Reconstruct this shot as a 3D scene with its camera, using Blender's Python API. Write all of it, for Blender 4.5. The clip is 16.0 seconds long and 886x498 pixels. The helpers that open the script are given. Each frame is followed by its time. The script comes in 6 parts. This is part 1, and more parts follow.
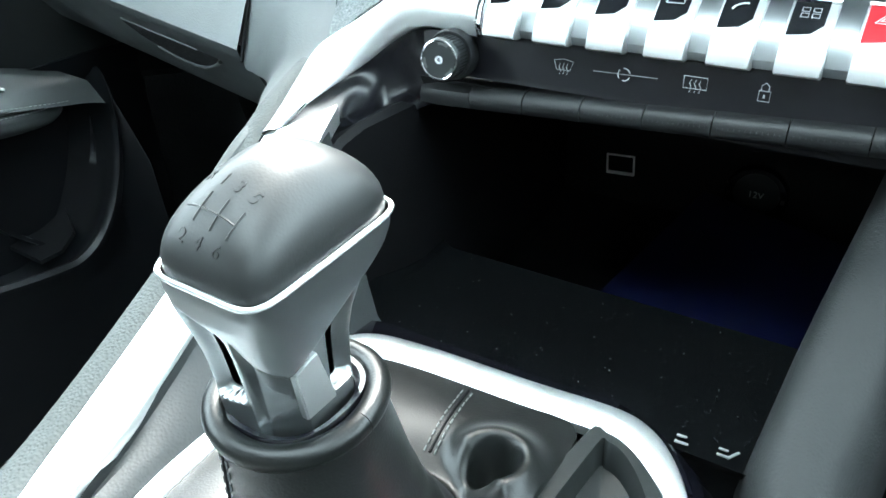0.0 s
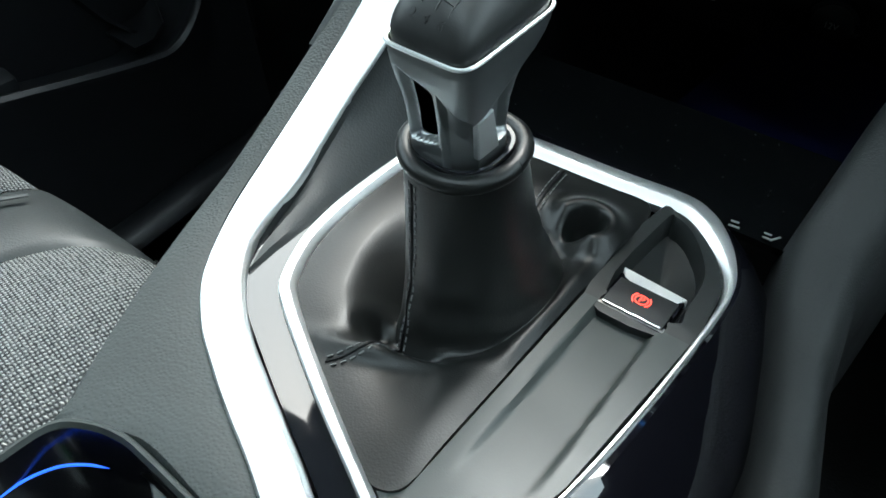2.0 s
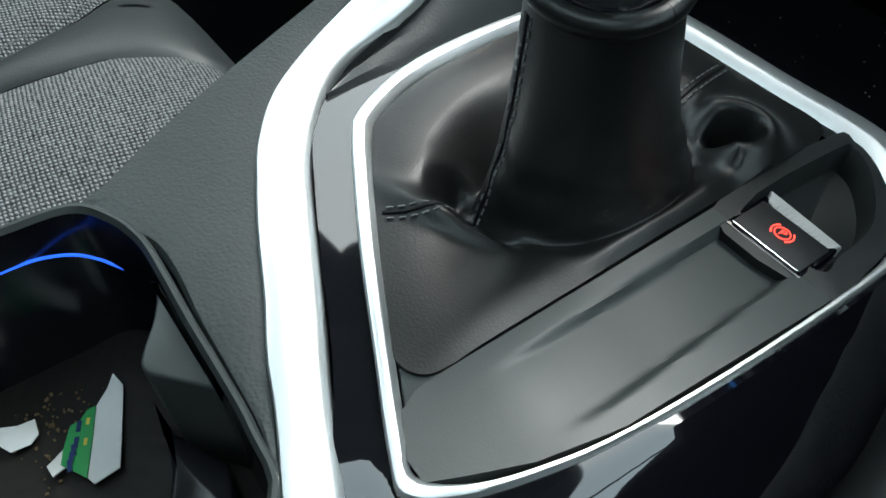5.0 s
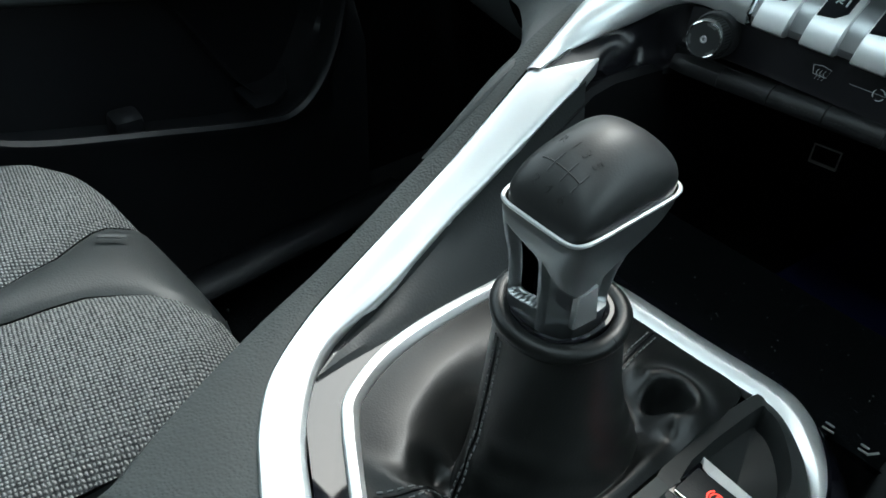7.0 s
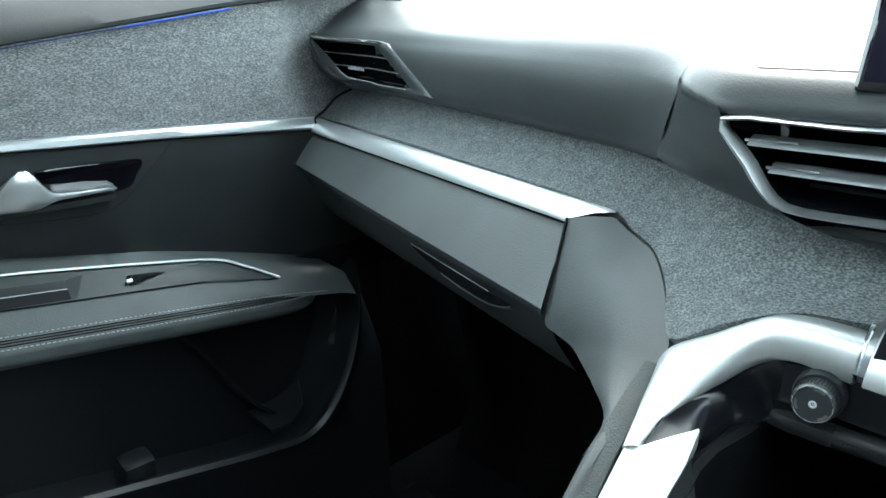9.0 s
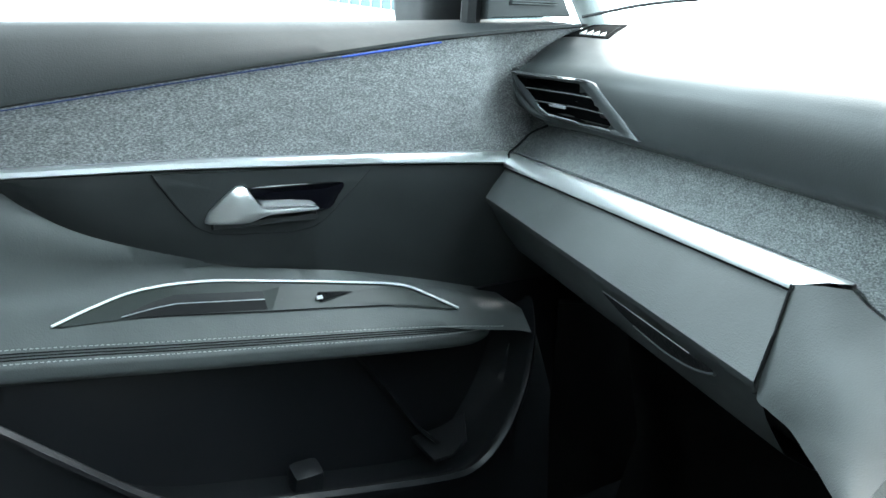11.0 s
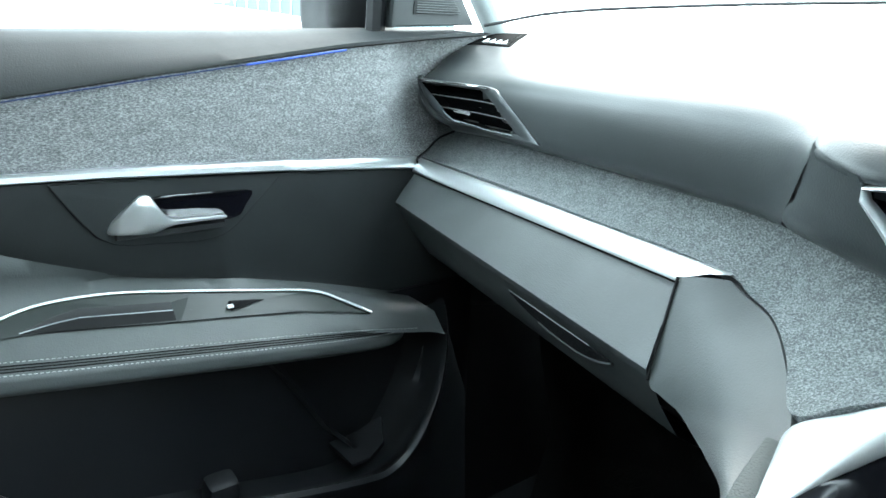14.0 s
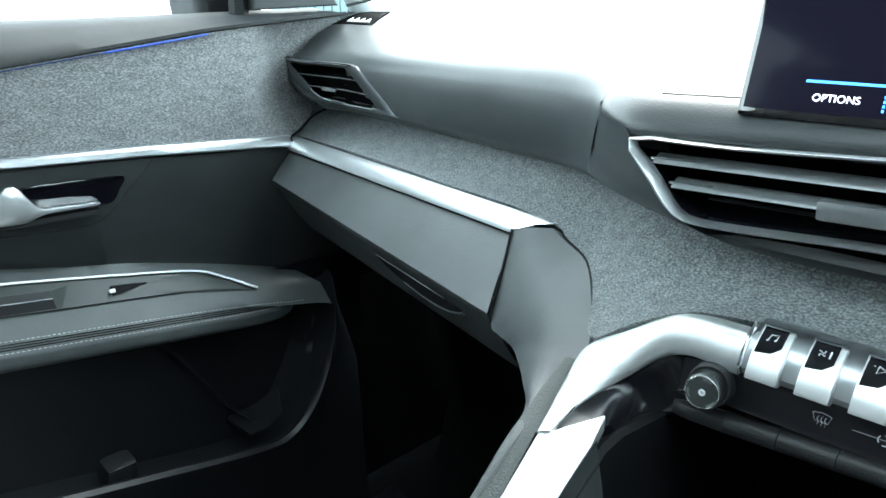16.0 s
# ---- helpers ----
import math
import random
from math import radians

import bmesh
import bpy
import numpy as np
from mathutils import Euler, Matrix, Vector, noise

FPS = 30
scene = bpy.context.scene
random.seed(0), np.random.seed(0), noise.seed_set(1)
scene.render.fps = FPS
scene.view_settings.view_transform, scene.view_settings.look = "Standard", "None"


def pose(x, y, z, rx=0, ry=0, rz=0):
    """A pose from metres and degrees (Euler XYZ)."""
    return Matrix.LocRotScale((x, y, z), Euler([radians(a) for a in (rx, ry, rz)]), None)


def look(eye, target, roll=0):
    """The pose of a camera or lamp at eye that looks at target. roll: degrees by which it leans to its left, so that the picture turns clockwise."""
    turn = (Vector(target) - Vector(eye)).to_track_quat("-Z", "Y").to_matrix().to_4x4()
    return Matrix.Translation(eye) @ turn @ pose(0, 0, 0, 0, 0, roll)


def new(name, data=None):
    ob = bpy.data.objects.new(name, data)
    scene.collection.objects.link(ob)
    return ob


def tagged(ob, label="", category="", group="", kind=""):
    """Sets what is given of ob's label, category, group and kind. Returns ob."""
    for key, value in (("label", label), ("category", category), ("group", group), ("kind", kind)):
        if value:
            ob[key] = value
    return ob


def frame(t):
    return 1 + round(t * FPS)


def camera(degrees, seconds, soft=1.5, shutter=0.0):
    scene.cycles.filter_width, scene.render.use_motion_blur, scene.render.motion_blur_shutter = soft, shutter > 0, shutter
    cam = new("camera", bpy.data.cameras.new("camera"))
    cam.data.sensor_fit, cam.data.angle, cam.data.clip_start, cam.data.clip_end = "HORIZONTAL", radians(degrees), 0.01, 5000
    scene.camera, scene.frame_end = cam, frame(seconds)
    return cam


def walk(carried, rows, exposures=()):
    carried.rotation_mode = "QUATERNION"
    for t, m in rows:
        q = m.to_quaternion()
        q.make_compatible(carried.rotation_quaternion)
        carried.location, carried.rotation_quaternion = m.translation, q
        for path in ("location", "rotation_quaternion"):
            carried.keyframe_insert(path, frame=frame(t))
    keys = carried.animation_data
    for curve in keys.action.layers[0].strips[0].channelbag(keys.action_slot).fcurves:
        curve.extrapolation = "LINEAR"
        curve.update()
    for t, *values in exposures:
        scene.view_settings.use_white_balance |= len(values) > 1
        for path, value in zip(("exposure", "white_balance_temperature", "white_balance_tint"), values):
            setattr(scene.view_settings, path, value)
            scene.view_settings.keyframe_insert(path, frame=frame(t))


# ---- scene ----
cam = camera(62.0, 16.0, soft=1.6)
PATH = [
    (0, (0.09179, -0.07409, 0.67464), (-0.37878, 0.63979, 0.15605), -2.35),
    (0.5, (0.09299, -0.09399, 0.68720), (-0.36363, 0.59288, 0.12177), -1.63),
    (1, (0.09842, -0.11457, 0.69508), (-0.34920, 0.53618, 0.08177), -2.01),
    (1.5, (0.09809, -0.12670, 0.70345), (-0.32864, 0.48603, 0.03828), -0.73),
    (2, (0.09920, -0.14022, 0.69872), (-0.33164, 0.42347, -0.00600), -0.53),
    (2.5, (0.09316, -0.13712, 0.67928), (-0.34144, 0.37096, -0.06435), 0.60),
    (3, (0.09178, -0.12341, 0.66197), (-0.34767, 0.28673, -0.13720), 3.12),
    (3.2, (0.09468, -0.11996, 0.66101), (-0.34520, 0.26238, -0.15159), 1.88),
    (5.5, (0.09403, -0.11854, 0.65642), (-0.39709, 0.29732, -0.10900), 3.98),
    (6, (0.09581, -0.12557, 0.67172), (-0.41176, 0.33622, -0.05569), 5.40),
    (6.5, (0.09319, -0.12971, 0.68851), (-0.42978, 0.36854, -0.00304), 5.70),
    (7, (0.08150, -0.13024, 0.70978), (-0.47083, 0.42180, 0.08514), 5.69),
    (7.2, (0.07411, -0.12843, 0.71526), (-0.49197, 0.44526, 0.12328), 5.34),
    (7.5, (0.06439, -0.12566, 0.72522), (-0.51927, 0.47343, 0.17712), 4.77),
    (7.8, (0.05601, -0.12329, 0.73184), (-0.55223, 0.50483, 0.24655), 3.66),
    (8, (0.04893, -0.12161, 0.73529), (-0.57001, 0.51983, 0.28201), 2.96),
    (8.5, (0.02369, -0.12102, 0.74444), (-0.60900, 0.54527, 0.34979), 1.61),
    (9, (0.00445, -0.12514, 0.74989), (-0.65933, 0.54428, 0.41631), 0.34),
    (9.5, (-0.01426, -0.13270, 0.75313), (-0.73372, 0.48577, 0.43710), -0.39),
    (10, (-0.02754, -0.13539, 0.75412), (-0.78747, 0.43315, 0.43903), 0.15),
    (12.5, (-0.02878, -0.13850, 0.75141), (-0.85389, 0.34836, 0.46478), 3.00),
    (13, (-0.02183, -0.13479, 0.75026), (-0.82574, 0.38578, 0.46262), 3.18),
    (13.5, (-0.01641, -0.14010, 0.75255), (-0.79223, 0.42142, 0.46482), 2.86),
    (14, (-0.01270, -0.13826, 0.75611), (-0.75616, 0.46494, 0.46728), 2.19),
    (14.5, (-0.00555, -0.14200, 0.75727), (-0.72052, 0.49660, 0.47268), 2.23),
    (15, (0.00908, -0.14321, 0.75981), (-0.67735, 0.52366, 0.46980), 1.88),
    (15.5, (0.02402, -0.14014, 0.75685), (-0.64396, 0.53464, 0.44304), 1.55),
    (16, (0.05647, -0.13026, 0.76014), (-0.61032, 0.54512, 0.44508), 0.19),
]
walk(cam, [(t, look(eye, target, roll)) for t, eye, target, roll in PATH],
     exposures=[(0.0, 3.3), (0.5, 3.2), (1.0, 2.85), (1.5, 2.15), (2.0, 1.6), (2.5, 1.2), (3.2, 0.95), (5.3, 0.95), (6.5, 1.0), (7.2, 1.1), (8.0, 1.75), (9.0, 2.2), (10.2, 2.3), (12.3, 2.85), (14.5, 2.8), (16.0, 2.45)])

# ---- light: an overcast sky through the windows ----
world = bpy.data.worlds.new("overcast")
scene.world = world
world.use_nodes = True
wn = world.node_tree
sky = wn.nodes.new("ShaderNodeTexSky")
sky.sky_type, sky.sun_disc = "NISHITA", False
sky.sun_elevation, sky.sun_rotation = radians(48), radians(-25)
sky.air_density, sky.dust_density, sky.ozone_density = 1.0, 6.0, 1.0
pale = wn.nodes.new("ShaderNodeMixRGB")
pale.inputs[0].default_value = 0.72
pale.inputs[2].default_value = (7.6, 9.7, 10.2, 1)
wn.links.new(sky.outputs[0], pale.inputs[1])
wn.links.new(pale.outputs[0], wn.nodes["Background"].inputs[0])
wn.nodes["Background"].inputs[1].default_value = 0.22
sun = new("sun", bpy.data.lights.new("sun", "SUN"))
sun.data.energy, sun.data.angle, sun.data.color = 1.2, radians(20), (0.92, 1.0, 1.01)
sun.matrix_world = look((0, 0, 4), (0.35, -1.2, 2.5))


# ---- materials ----
def material(name, color, rough=0.5, metal=0.0, spec=0.5):
    m = bpy.data.materials.new(name)
    m.use_nodes = True
    b = m.node_tree.nodes["Principled BSDF"]
    b.inputs["Base Color"].default_value = (*color, 1)
    b.inputs["Roughness"].default_value = rough
    b.inputs["Metallic"].default_value = metal
    b.inputs["Specular IOR Level"].default_value = spec
    return m


def node(m, kind, **values):
    n = m.node_tree.nodes.new(kind)
    for key, value in values.items():
        n.inputs[key].default_value = value
    return n


def wire(m, a, out, b, into):
    m.node_tree.links.new(a.outputs[out], b.inputs[into])


def shader(m):
    return m.node_tree.nodes["Principled BSDF"]


def mapped(m, scale=(1, 1, 1), turn=(0, 0, 0)):
    c = node(m, "ShaderNodeTexCoord")
    p = node(m, "ShaderNodeMapping")
    p.inputs["Scale"].default_value = scale
    p.inputs["Rotation"].default_value = [radians(a) for a in turn]
    wire(m, c, "Object", p, "Vector")
    return p


def ramp(m, src, out, stops):
    r = node(m, "ShaderNodeValToRGB")
    el = r.color_ramp.elements
    while len(el) < len(stops):
        el.new(0.5)
    for e, (pos, col) in zip(el, stops):
        e.position, e.color = pos, (*col, 1)
    wire(m, src, out, r, "Fac")
    return r


def relief(m, src, out, strength, distance):
    b = node(m, "ShaderNodeBump", Strength=strength, Distance=distance)
    wire(m, src, out, b, "Height")
    wire(m, b, "Normal", shader(m), "Normal")
    return b


def wear(m, base, scale, low, high, slot="Roughness", detail=6.0):
    """Smudges: a slow noise between two roughness values."""
    n = node(m, "ShaderNodeTexNoise", Scale=scale, Detail=detail, Roughness=0.6)
    wire(m, base, "Vector", n, "Vector")
    r = node(m, "ShaderNodeMapRange")
    r.inputs["From Min"].default_value, r.inputs["From Max"].default_value = 0.35, 0.68
    r.inputs["To Min"].default_value, r.inputs["To Max"].default_value = low, high
    wire(m, n, "Fac", r, "Value")
    wire(m, r, "Result", shader(m), slot)


def grained(name, color, rough, cell, depth, spec=0.45, soft=0.06):
    """Leather or moulded plastic: fine cells, with faint smudges over them."""
    m = material(name, color, rough, 0, spec)
    p = mapped(m)
    v = node(m, "ShaderNodeTexVoronoi", Scale=1.0 / cell, Randomness=0.9)
    v.feature = "SMOOTH_F1"
    wire(m, p, "Vector", v, "Vector")
    relief(m, v, "Distance", depth, cell * 0.35)
    n = node(m, "ShaderNodeTexNoise", Scale=14.0, Detail=5.0)
    wire(m, p, "Vector", n, "Vector")
    lo = tuple(c * 0.86 for c in color)
    hi = tuple(c * 1.16 for c in color)
    r = ramp(m, n, "Fac", [(0.3, lo), (0.7, hi)])
    wire(m, r, "Color", shader(m), "Base Color")
    wear(m, p, 9.0, rough - soft, rough + soft)
    return m


leather = grained("boot_leather", (0.0042, 0.0050, 0.0048), 0.39, 0.0007, 0.22, 0.42)
side_leather = grained("side_leather", (0.042, 0.0485, 0.048), 0.58, 0.0012, 0.75, 0.25)
arm_leather = grained("arm_leather", (0.080, 0.088, 0.089), 0.48, 0.0014, 0.25, 0.45)
seat_vinyl = grained("seat_vinyl", (0.032, 0.037, 0.0375), 0.48, 0.0013, 0.3, 0.45)
soft_plastic = grained("soft_plastic", (0.050, 0.056, 0.057), 0.5, 0.0011, 0.35, 0.4)
dash_plastic = grained("dash_plastic", (0.030, 0.0345, 0.0355), 0.42, 0.0011, 0.25, 0.5)
dark_plastic = grained("dark_plastic", (0.010, 0.011, 0.012), 0.5, 0.001, 0.2, 0.4)
panel_plastic = grained("panel_plastic", (0.037, 0.043, 0.041), 0.42, 0.0005, 0.10, 0.45)
knee_trim = grained("knee_trim", (0.020, 0.0215, 0.022), 0.55, 0.001, 0.4, 0.3)
touch_grey = grained("touch_grey", (0.011, 0.0115, 0.012), 0.45, 0.0008, 0.2, 0.4)
bay_grey = grained("bay_grey", (0.016, 0.018, 0.0178), 0.45, 0.0006, 0.1, 0.4)
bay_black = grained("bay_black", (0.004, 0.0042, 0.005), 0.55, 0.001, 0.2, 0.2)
door_plastic = grained("door_plastic", (0.025, 0.0282, 0.029), 0.5, 0.0011, 0.3, 0.4)
belt_plastic = grained("belt_plastic", (0.0135, 0.0158, 0.0168), 0.6, 0.0011, 0.3, 0.12)
# One door plastic in two tones: lit rim, shaded inside and lower door.
lit_pocket_plastic = grained("lit_pocket_plastic", (0.0105, 0.0114, 0.0134), 0.42, 0.0012, 0.2, 0.45)
shaded_plastic = grained("shaded_plastic", (0.0062, 0.0068, 0.0086), 0.45, 0.0012, 0.2, 0.45)
knob_leather = grained("knob_leather", (0.018, 0.0192, 0.0192), 0.45, 0.0006, 0.12, 0.5)
# Near black without sheen: puts the shade of shallow vent hollows into colour.
vent_shade_black = grained("vent_shade_black", (0.0022, 0.0024, 0.0026), 0.9, 0.001, 0.2, 0.03)
carpet = grained("carpet", (0.014, 0.0145, 0.0155), 0.95, 0.0025, 0.9, 0.1)
headlining = grained("headlining", (0.46, 0.50, 0.50), 0.95, 0.002, 0.3, 0.1)

satin_black = material("satin_black", (0.006, 0.006, 0.008), 0.2, 0, 0.5)
wear(satin_black, mapped(satin_black), 40.0, 0.16, 0.25)
gloss = material("gloss_black", (0.004, 0.004, 0.006), 0.05, 0, 1.0)
wear(gloss, mapped(gloss), 60.0, 0.02, 0.05)
strip_black = material("strip_black", (0.006, 0.006, 0.008), 0.3, 0, 0.3)
wear(strip_black, mapped(strip_black), 15.0, 0.28, 0.32, detail=2.0)
mat_rubber = material("tray_rubber", (0.004, 0.0045, 0.005), 0.25, 0, 0.12)
p = mapped(mat_rubber)
dust = node(mat_rubber, "ShaderNodeTexNoise", Scale=900.0, Detail=3.0)
wire(mat_rubber, p, "Vector", dust, "Vector")
r = ramp(mat_rubber, dust, "Fac", [(0.68, (0.004, 0.0045, 0.005)), (0.84, (0.10, 0.10, 0.10))])
wire(mat_rubber, r, "Color", shader(mat_rubber), "Base Color")
wear(mat_rubber, p, 40.0, 0.12, 0.2)


def satin(name, color, rough, stretch):
    """Brushed or satin-sprayed metal trim."""
    m = material(name, color, rough, 0.9, 0.5)
    wear(m, mapped(m, stretch), 60.0, rough - 0.015, rough + 0.03)
    return m


silver = satin("satin_silver", (0.84, 0.86, 0.86), 0.38, (1, 1, 1))
brushed = satin("brushed_silver", (0.74, 0.76, 0.77), 0.34, (0.06, 1, 1))
pewter = satin("pewter_metal", (0.40, 0.42, 0.43), 0.33, (1, 1, 1))
dark_metal = satin("dark_metal", (0.27, 0.285, 0.29), 0.31, (1, 1, 1))
bar_grey = satin("bar_grey", (0.10, 0.107, 0.11), 0.35, (1, 1, 1))
chrome = material("chrome", (0.85, 0.86, 0.87), 0.08, 1.0)
wear(chrome, mapped(chrome), 50.0, 0.05, 0.14)
slat_grey = material("slat_grey", (0.22, 0.23, 0.235), 0.35, 0.6)
wear(slat_grey, mapped(slat_grey), 40.0, 0.28, 0.42)


def heather(name, dark, light, scale, stretch):
    """Felted melange cloth: light fibres over dark wool."""
    m = material(name, dark, 0.95, 0, 0.15)
    p = mapped(m, stretch)
    a = node(m, "ShaderNodeTexNoise", Scale=scale, Detail=4.0, Roughness=0.75)
    wire(m, p, "Vector", a, "Vector")
    b = node(m, "ShaderNodeTexNoise", Scale=scale * 0.12, Detail=3.0)
    wire(m, p, "Vector", b, "Vector")
    s = node(m, "ShaderNodeMath")
    s.operation = "MULTIPLY_ADD"
    s.inputs[1].default_value = 0.12
    wire(m, b, "Fac", s, 0)
    wire(m, a, "Fac", s, 2)
    mid = tuple((x + y) / 2.6 for x, y in zip(dark, light))
    r = ramp(m, s, "Value", [(0.46, dark), (0.56, mid), (0.70, light)])
    wire(m, r, "Color", shader(m), "Base Color")
    relief(m, a, "Fac", 0.7, 0.0008)
    return m


door_felt = heather("door_felt", (0.115, 0.119, 0.124), (0.44, 0.45, 0.455), 850.0, (1, 0.45, 1.3))
dash_felt = heather("dash_felt", (0.076, 0.084, 0.086), (0.285, 0.305, 0.305), 1000.0, (0.6, 1, 1))

tweed = material("seat_tweed", (0.12, 0.125, 0.125), 0.95, 0, 0.15)
p = mapped(tweed, (1, 1, 1), (0, 0, 8))
w1 = node(tweed, "ShaderNodeTexWave", Scale=128.0, Distortion=1.8, Detail=2.0)
w1.inputs["Detail Scale"].default_value = 3.0
w2 = node(tweed, "ShaderNodeTexWave", Scale=128.0, Distortion=1.8, Detail=2.0)
w2.bands_direction = "Y"
w2.inputs["Detail Scale"].default_value = 3.0
nz = node(tweed, "ShaderNodeTexNoise", Scale=420.0, Detail=3.0)
for n in (w1, w2, nz):
    wire(tweed, p, "Vector", n, "Vector")
mul = node(tweed, "ShaderNodeMath")
mul.operation = "MULTIPLY"
wire(tweed, w1, "Fac", mul, 0)
wire(tweed, w2, "Fac", mul, 1)
add = node(tweed, "ShaderNodeMath")
add.operation = "MULTIPLY_ADD"
add.inputs[1].default_value = 0.9
wire(tweed, nz, "Fac", add, 0)
wire(tweed, mul, "Value", add, 2)
r = ramp(tweed, add, "Value", [(0.37, (0.026, 0.028, 0.030)), (0.58, (0.085, 0.09, 0.092)), (0.95, (0.32, 0.33, 0.325))])
wire(tweed, r, "Color", shader(tweed), "Base Color")
relief(tweed, add, "Value", 0.8, 0.0012)

seat_tag = material("seat_tag", (0.07, 0.075, 0.076), 0.8)
thread = material("grey_thread", (0.15, 0.155, 0.155), 0.8)
pale_thread = material("pale_thread", (0.50, 0.51, 0.50), 0.8)
print_grey = material("icon_print", (0.55, 0.56, 0.57), 0.5)
emboss = material("embossed_mark", (0.012, 0.012, 0.012), 0.4)
white_plastic = material("white_plastic", (0.75, 0.76, 0.76), 0.4)
red_plastic = material("red_plastic", (0.55, 0.02, 0.03), 0.35)
paper_white = material("paper_white", (0.75, 0.76, 0.74), 0.8)
paper_green = material("paper_green", (0.03, 0.32, 0.09), 0.6)
ink_blue = material("ink_blue", (0.01, 0.03, 0.12), 0.7)
ink_yellow = material("ink_yellow", (0.65, 0.55, 0.08), 0.7)
dust_grey = material("dust_grey", (0.25, 0.25, 0.245), 0.9)
crumb = material("crumb", (0.16, 0.11, 0.06), 0.9)
navy = material("navy_patch", (0.003, 0.005, 0.034), 0.45)
car_white = material("car_paint", (0.8, 0.82, 0.83), 0.2)
fence_grey = material("fence_grey", (0.10, 0.15, 0.16), 0.6)
tarmac = grained("tarmac", (0.06, 0.06, 0.06), 0.9, 0.012, 0.6)


def glow(name, color, strength):
    m = material(name, color, 0.5)
    shader(m).inputs["Emission Color"].default_value = (*color, 1)
    shader(m).inputs["Emission Strength"].default_value = strength
    return m


well_rubber = grained("well_rubber", (0.012, 0.010, 0.008), 0.6, 0.004, 0.3)
blue_led = glow("blue_light", (0.02, 0.12, 1.0), 0.7)
blue_dim = glow("blue_glow_line", (0.016, 0.032, 0.11), 0.002)
blue_line = glow("blue_line", (0.016, 0.06, 0.36), 0.05)
red_led = glow("red_light", (1.0, 0.06, 0.04), 1.6)
lcd_white = glow("screen_white", (0.8, 0.85, 1.0), 0.9)
lcd_blue = glow("screen_blue", (0.05, 0.3, 0.9), 0.9)
lcd_dark = glow("screen_dark", (0.006, 0.006, 0.012), 0.25)
shader(lcd_dark).inputs["Roughness"].default_value = 0.12
shader(lcd_dark).inputs["Specular IOR Level"].default_value = 0.06

glass = bpy.data.materials.new("window_glass")
glass.use_nodes = True
gt = glass.node_tree
gt.nodes.remove(gt.nodes["Principled BSDF"])
g1 = gt.nodes.new("ShaderNodeBsdfTransparent")
g2 = gt.nodes.new("ShaderNodeBsdfGlossy")
g2.inputs["Roughness"].default_value = 0.02
g3 = gt.nodes.new("ShaderNodeMixShader")
g3.inputs[0].default_value = 0.06
gt.links.new(g1.outputs[0], g3.inputs[1])
gt.links.new(g2.outputs[0], g3.inputs[2])
gt.links.new(g3.outputs[0], gt.nodes["Material Output"].inputs[0])


# ---- shape helpers ----
def V(*a):
    return Vector(a)


def lerp(a, b, t):
    return a + (b - a) * t


def curve(points, per=6, closed=False):
    """A smooth line through points."""
    pts = [Vector(p) for p in points]
    n, out = len(pts), []
    for i in range(n if closed else n - 1):
        if closed:
            a, b, c, d = (pts[(i + k) % n] for k in (-1, 0, 1, 2))
        else:
            b, c = pts[i], pts[i + 1]
            a = pts[i - 1] if i else b * 2 - c
            d = pts[i + 2] if i + 2 < n else c * 2 - b
        for k in range(per):
            t = k / per
            out.append(0.5 * ((2 * b) + (c - a) * t + (2 * a - 5 * b + 4 * c - d) * t * t + (3 * b - a - 3 * c + d) * t ** 3))
    if not closed:
        out.append(pts[-1].copy())
    return out


def even(line, count, closed=False):
    """The line again, in equal steps."""
    pts = list(line) + ([line[0]] if closed else [])
    far = [0.0]
    for a, b in zip(pts, pts[1:]):
        far.append(far[-1] + (b - a).length)
    out, j = [], 0
    for k in range(count):
        s = far[-1] * k / (count if closed else count - 1)
        while j < len(pts) - 2 and far[j + 1] < s:
            j += 1
        step = far[j + 1] - far[j]
        out.append(pts[j].lerp(pts[j + 1], (s - far[j]) / step if step else 0))
    return out


def between(xs, ys, x):
    return float(np.interp(x, xs, ys))


def loft(rows, ring=False, loop=False, caps=False, bm=None):
    """A skin over rows of points. ring: each row closes on itself; loop: the last row joins the first."""
    bm = bm or bmesh.new()
    vs = [[bm.verts.new(p) for p in row] for row in rows]
    n, m = len(vs), len(vs[0])
    for i in range(n if loop else n - 1):
        for j in range(m if ring else m - 1):
            quad = (vs[i][j], vs[i][(j + 1) % m], vs[(i + 1) % n][(j + 1) % m], vs[(i + 1) % n][j])
            if len(set(quad)) == 4:
                bm.faces.new(quad)
    if caps:
        bm.faces.new(list(reversed(vs[0])))
        bm.faces.new(vs[-1])
    return bm


def slab(outline, top, thick, edge=0.001, bm=None):
    """A plate with rounded upper edges over an outline of (x, y); top(x, y) gives its height."""
    bm = bm or bmesh.new()
    pts = [Vector((p[0], p[1])) for p in outline]
    area = sum(a.x * b.y - b.x * a.y for a, b in zip(pts, pts[1:] + pts[:1]))
    if area < 0:
        pts.reverse()
    n = len(pts)
    inn = []
    for i in range(n):
        d = pts[(i + 1) % n] - pts[i - 1]
        d = d.normalized() if d.length else Vector((1, 0))
        inn.append(pts[i] + Vector((-d.y, d.x)) * edge)
    rows = [[V(p.x, p.y, top(p.x, p.y) - thick) for p in pts], [V(p.x, p.y, top(p.x, p.y) - edge) for p in pts],
            [V(*(p.lerp(q, 0.35)), top(p.x, p.y) - edge * 0.3) for p, q in zip(pts, inn)], [V(q.x, q.y, top(q.x, q.y)) for q in inn]]
    loft(rows, ring=True, caps=True, bm=bm)
    return bm


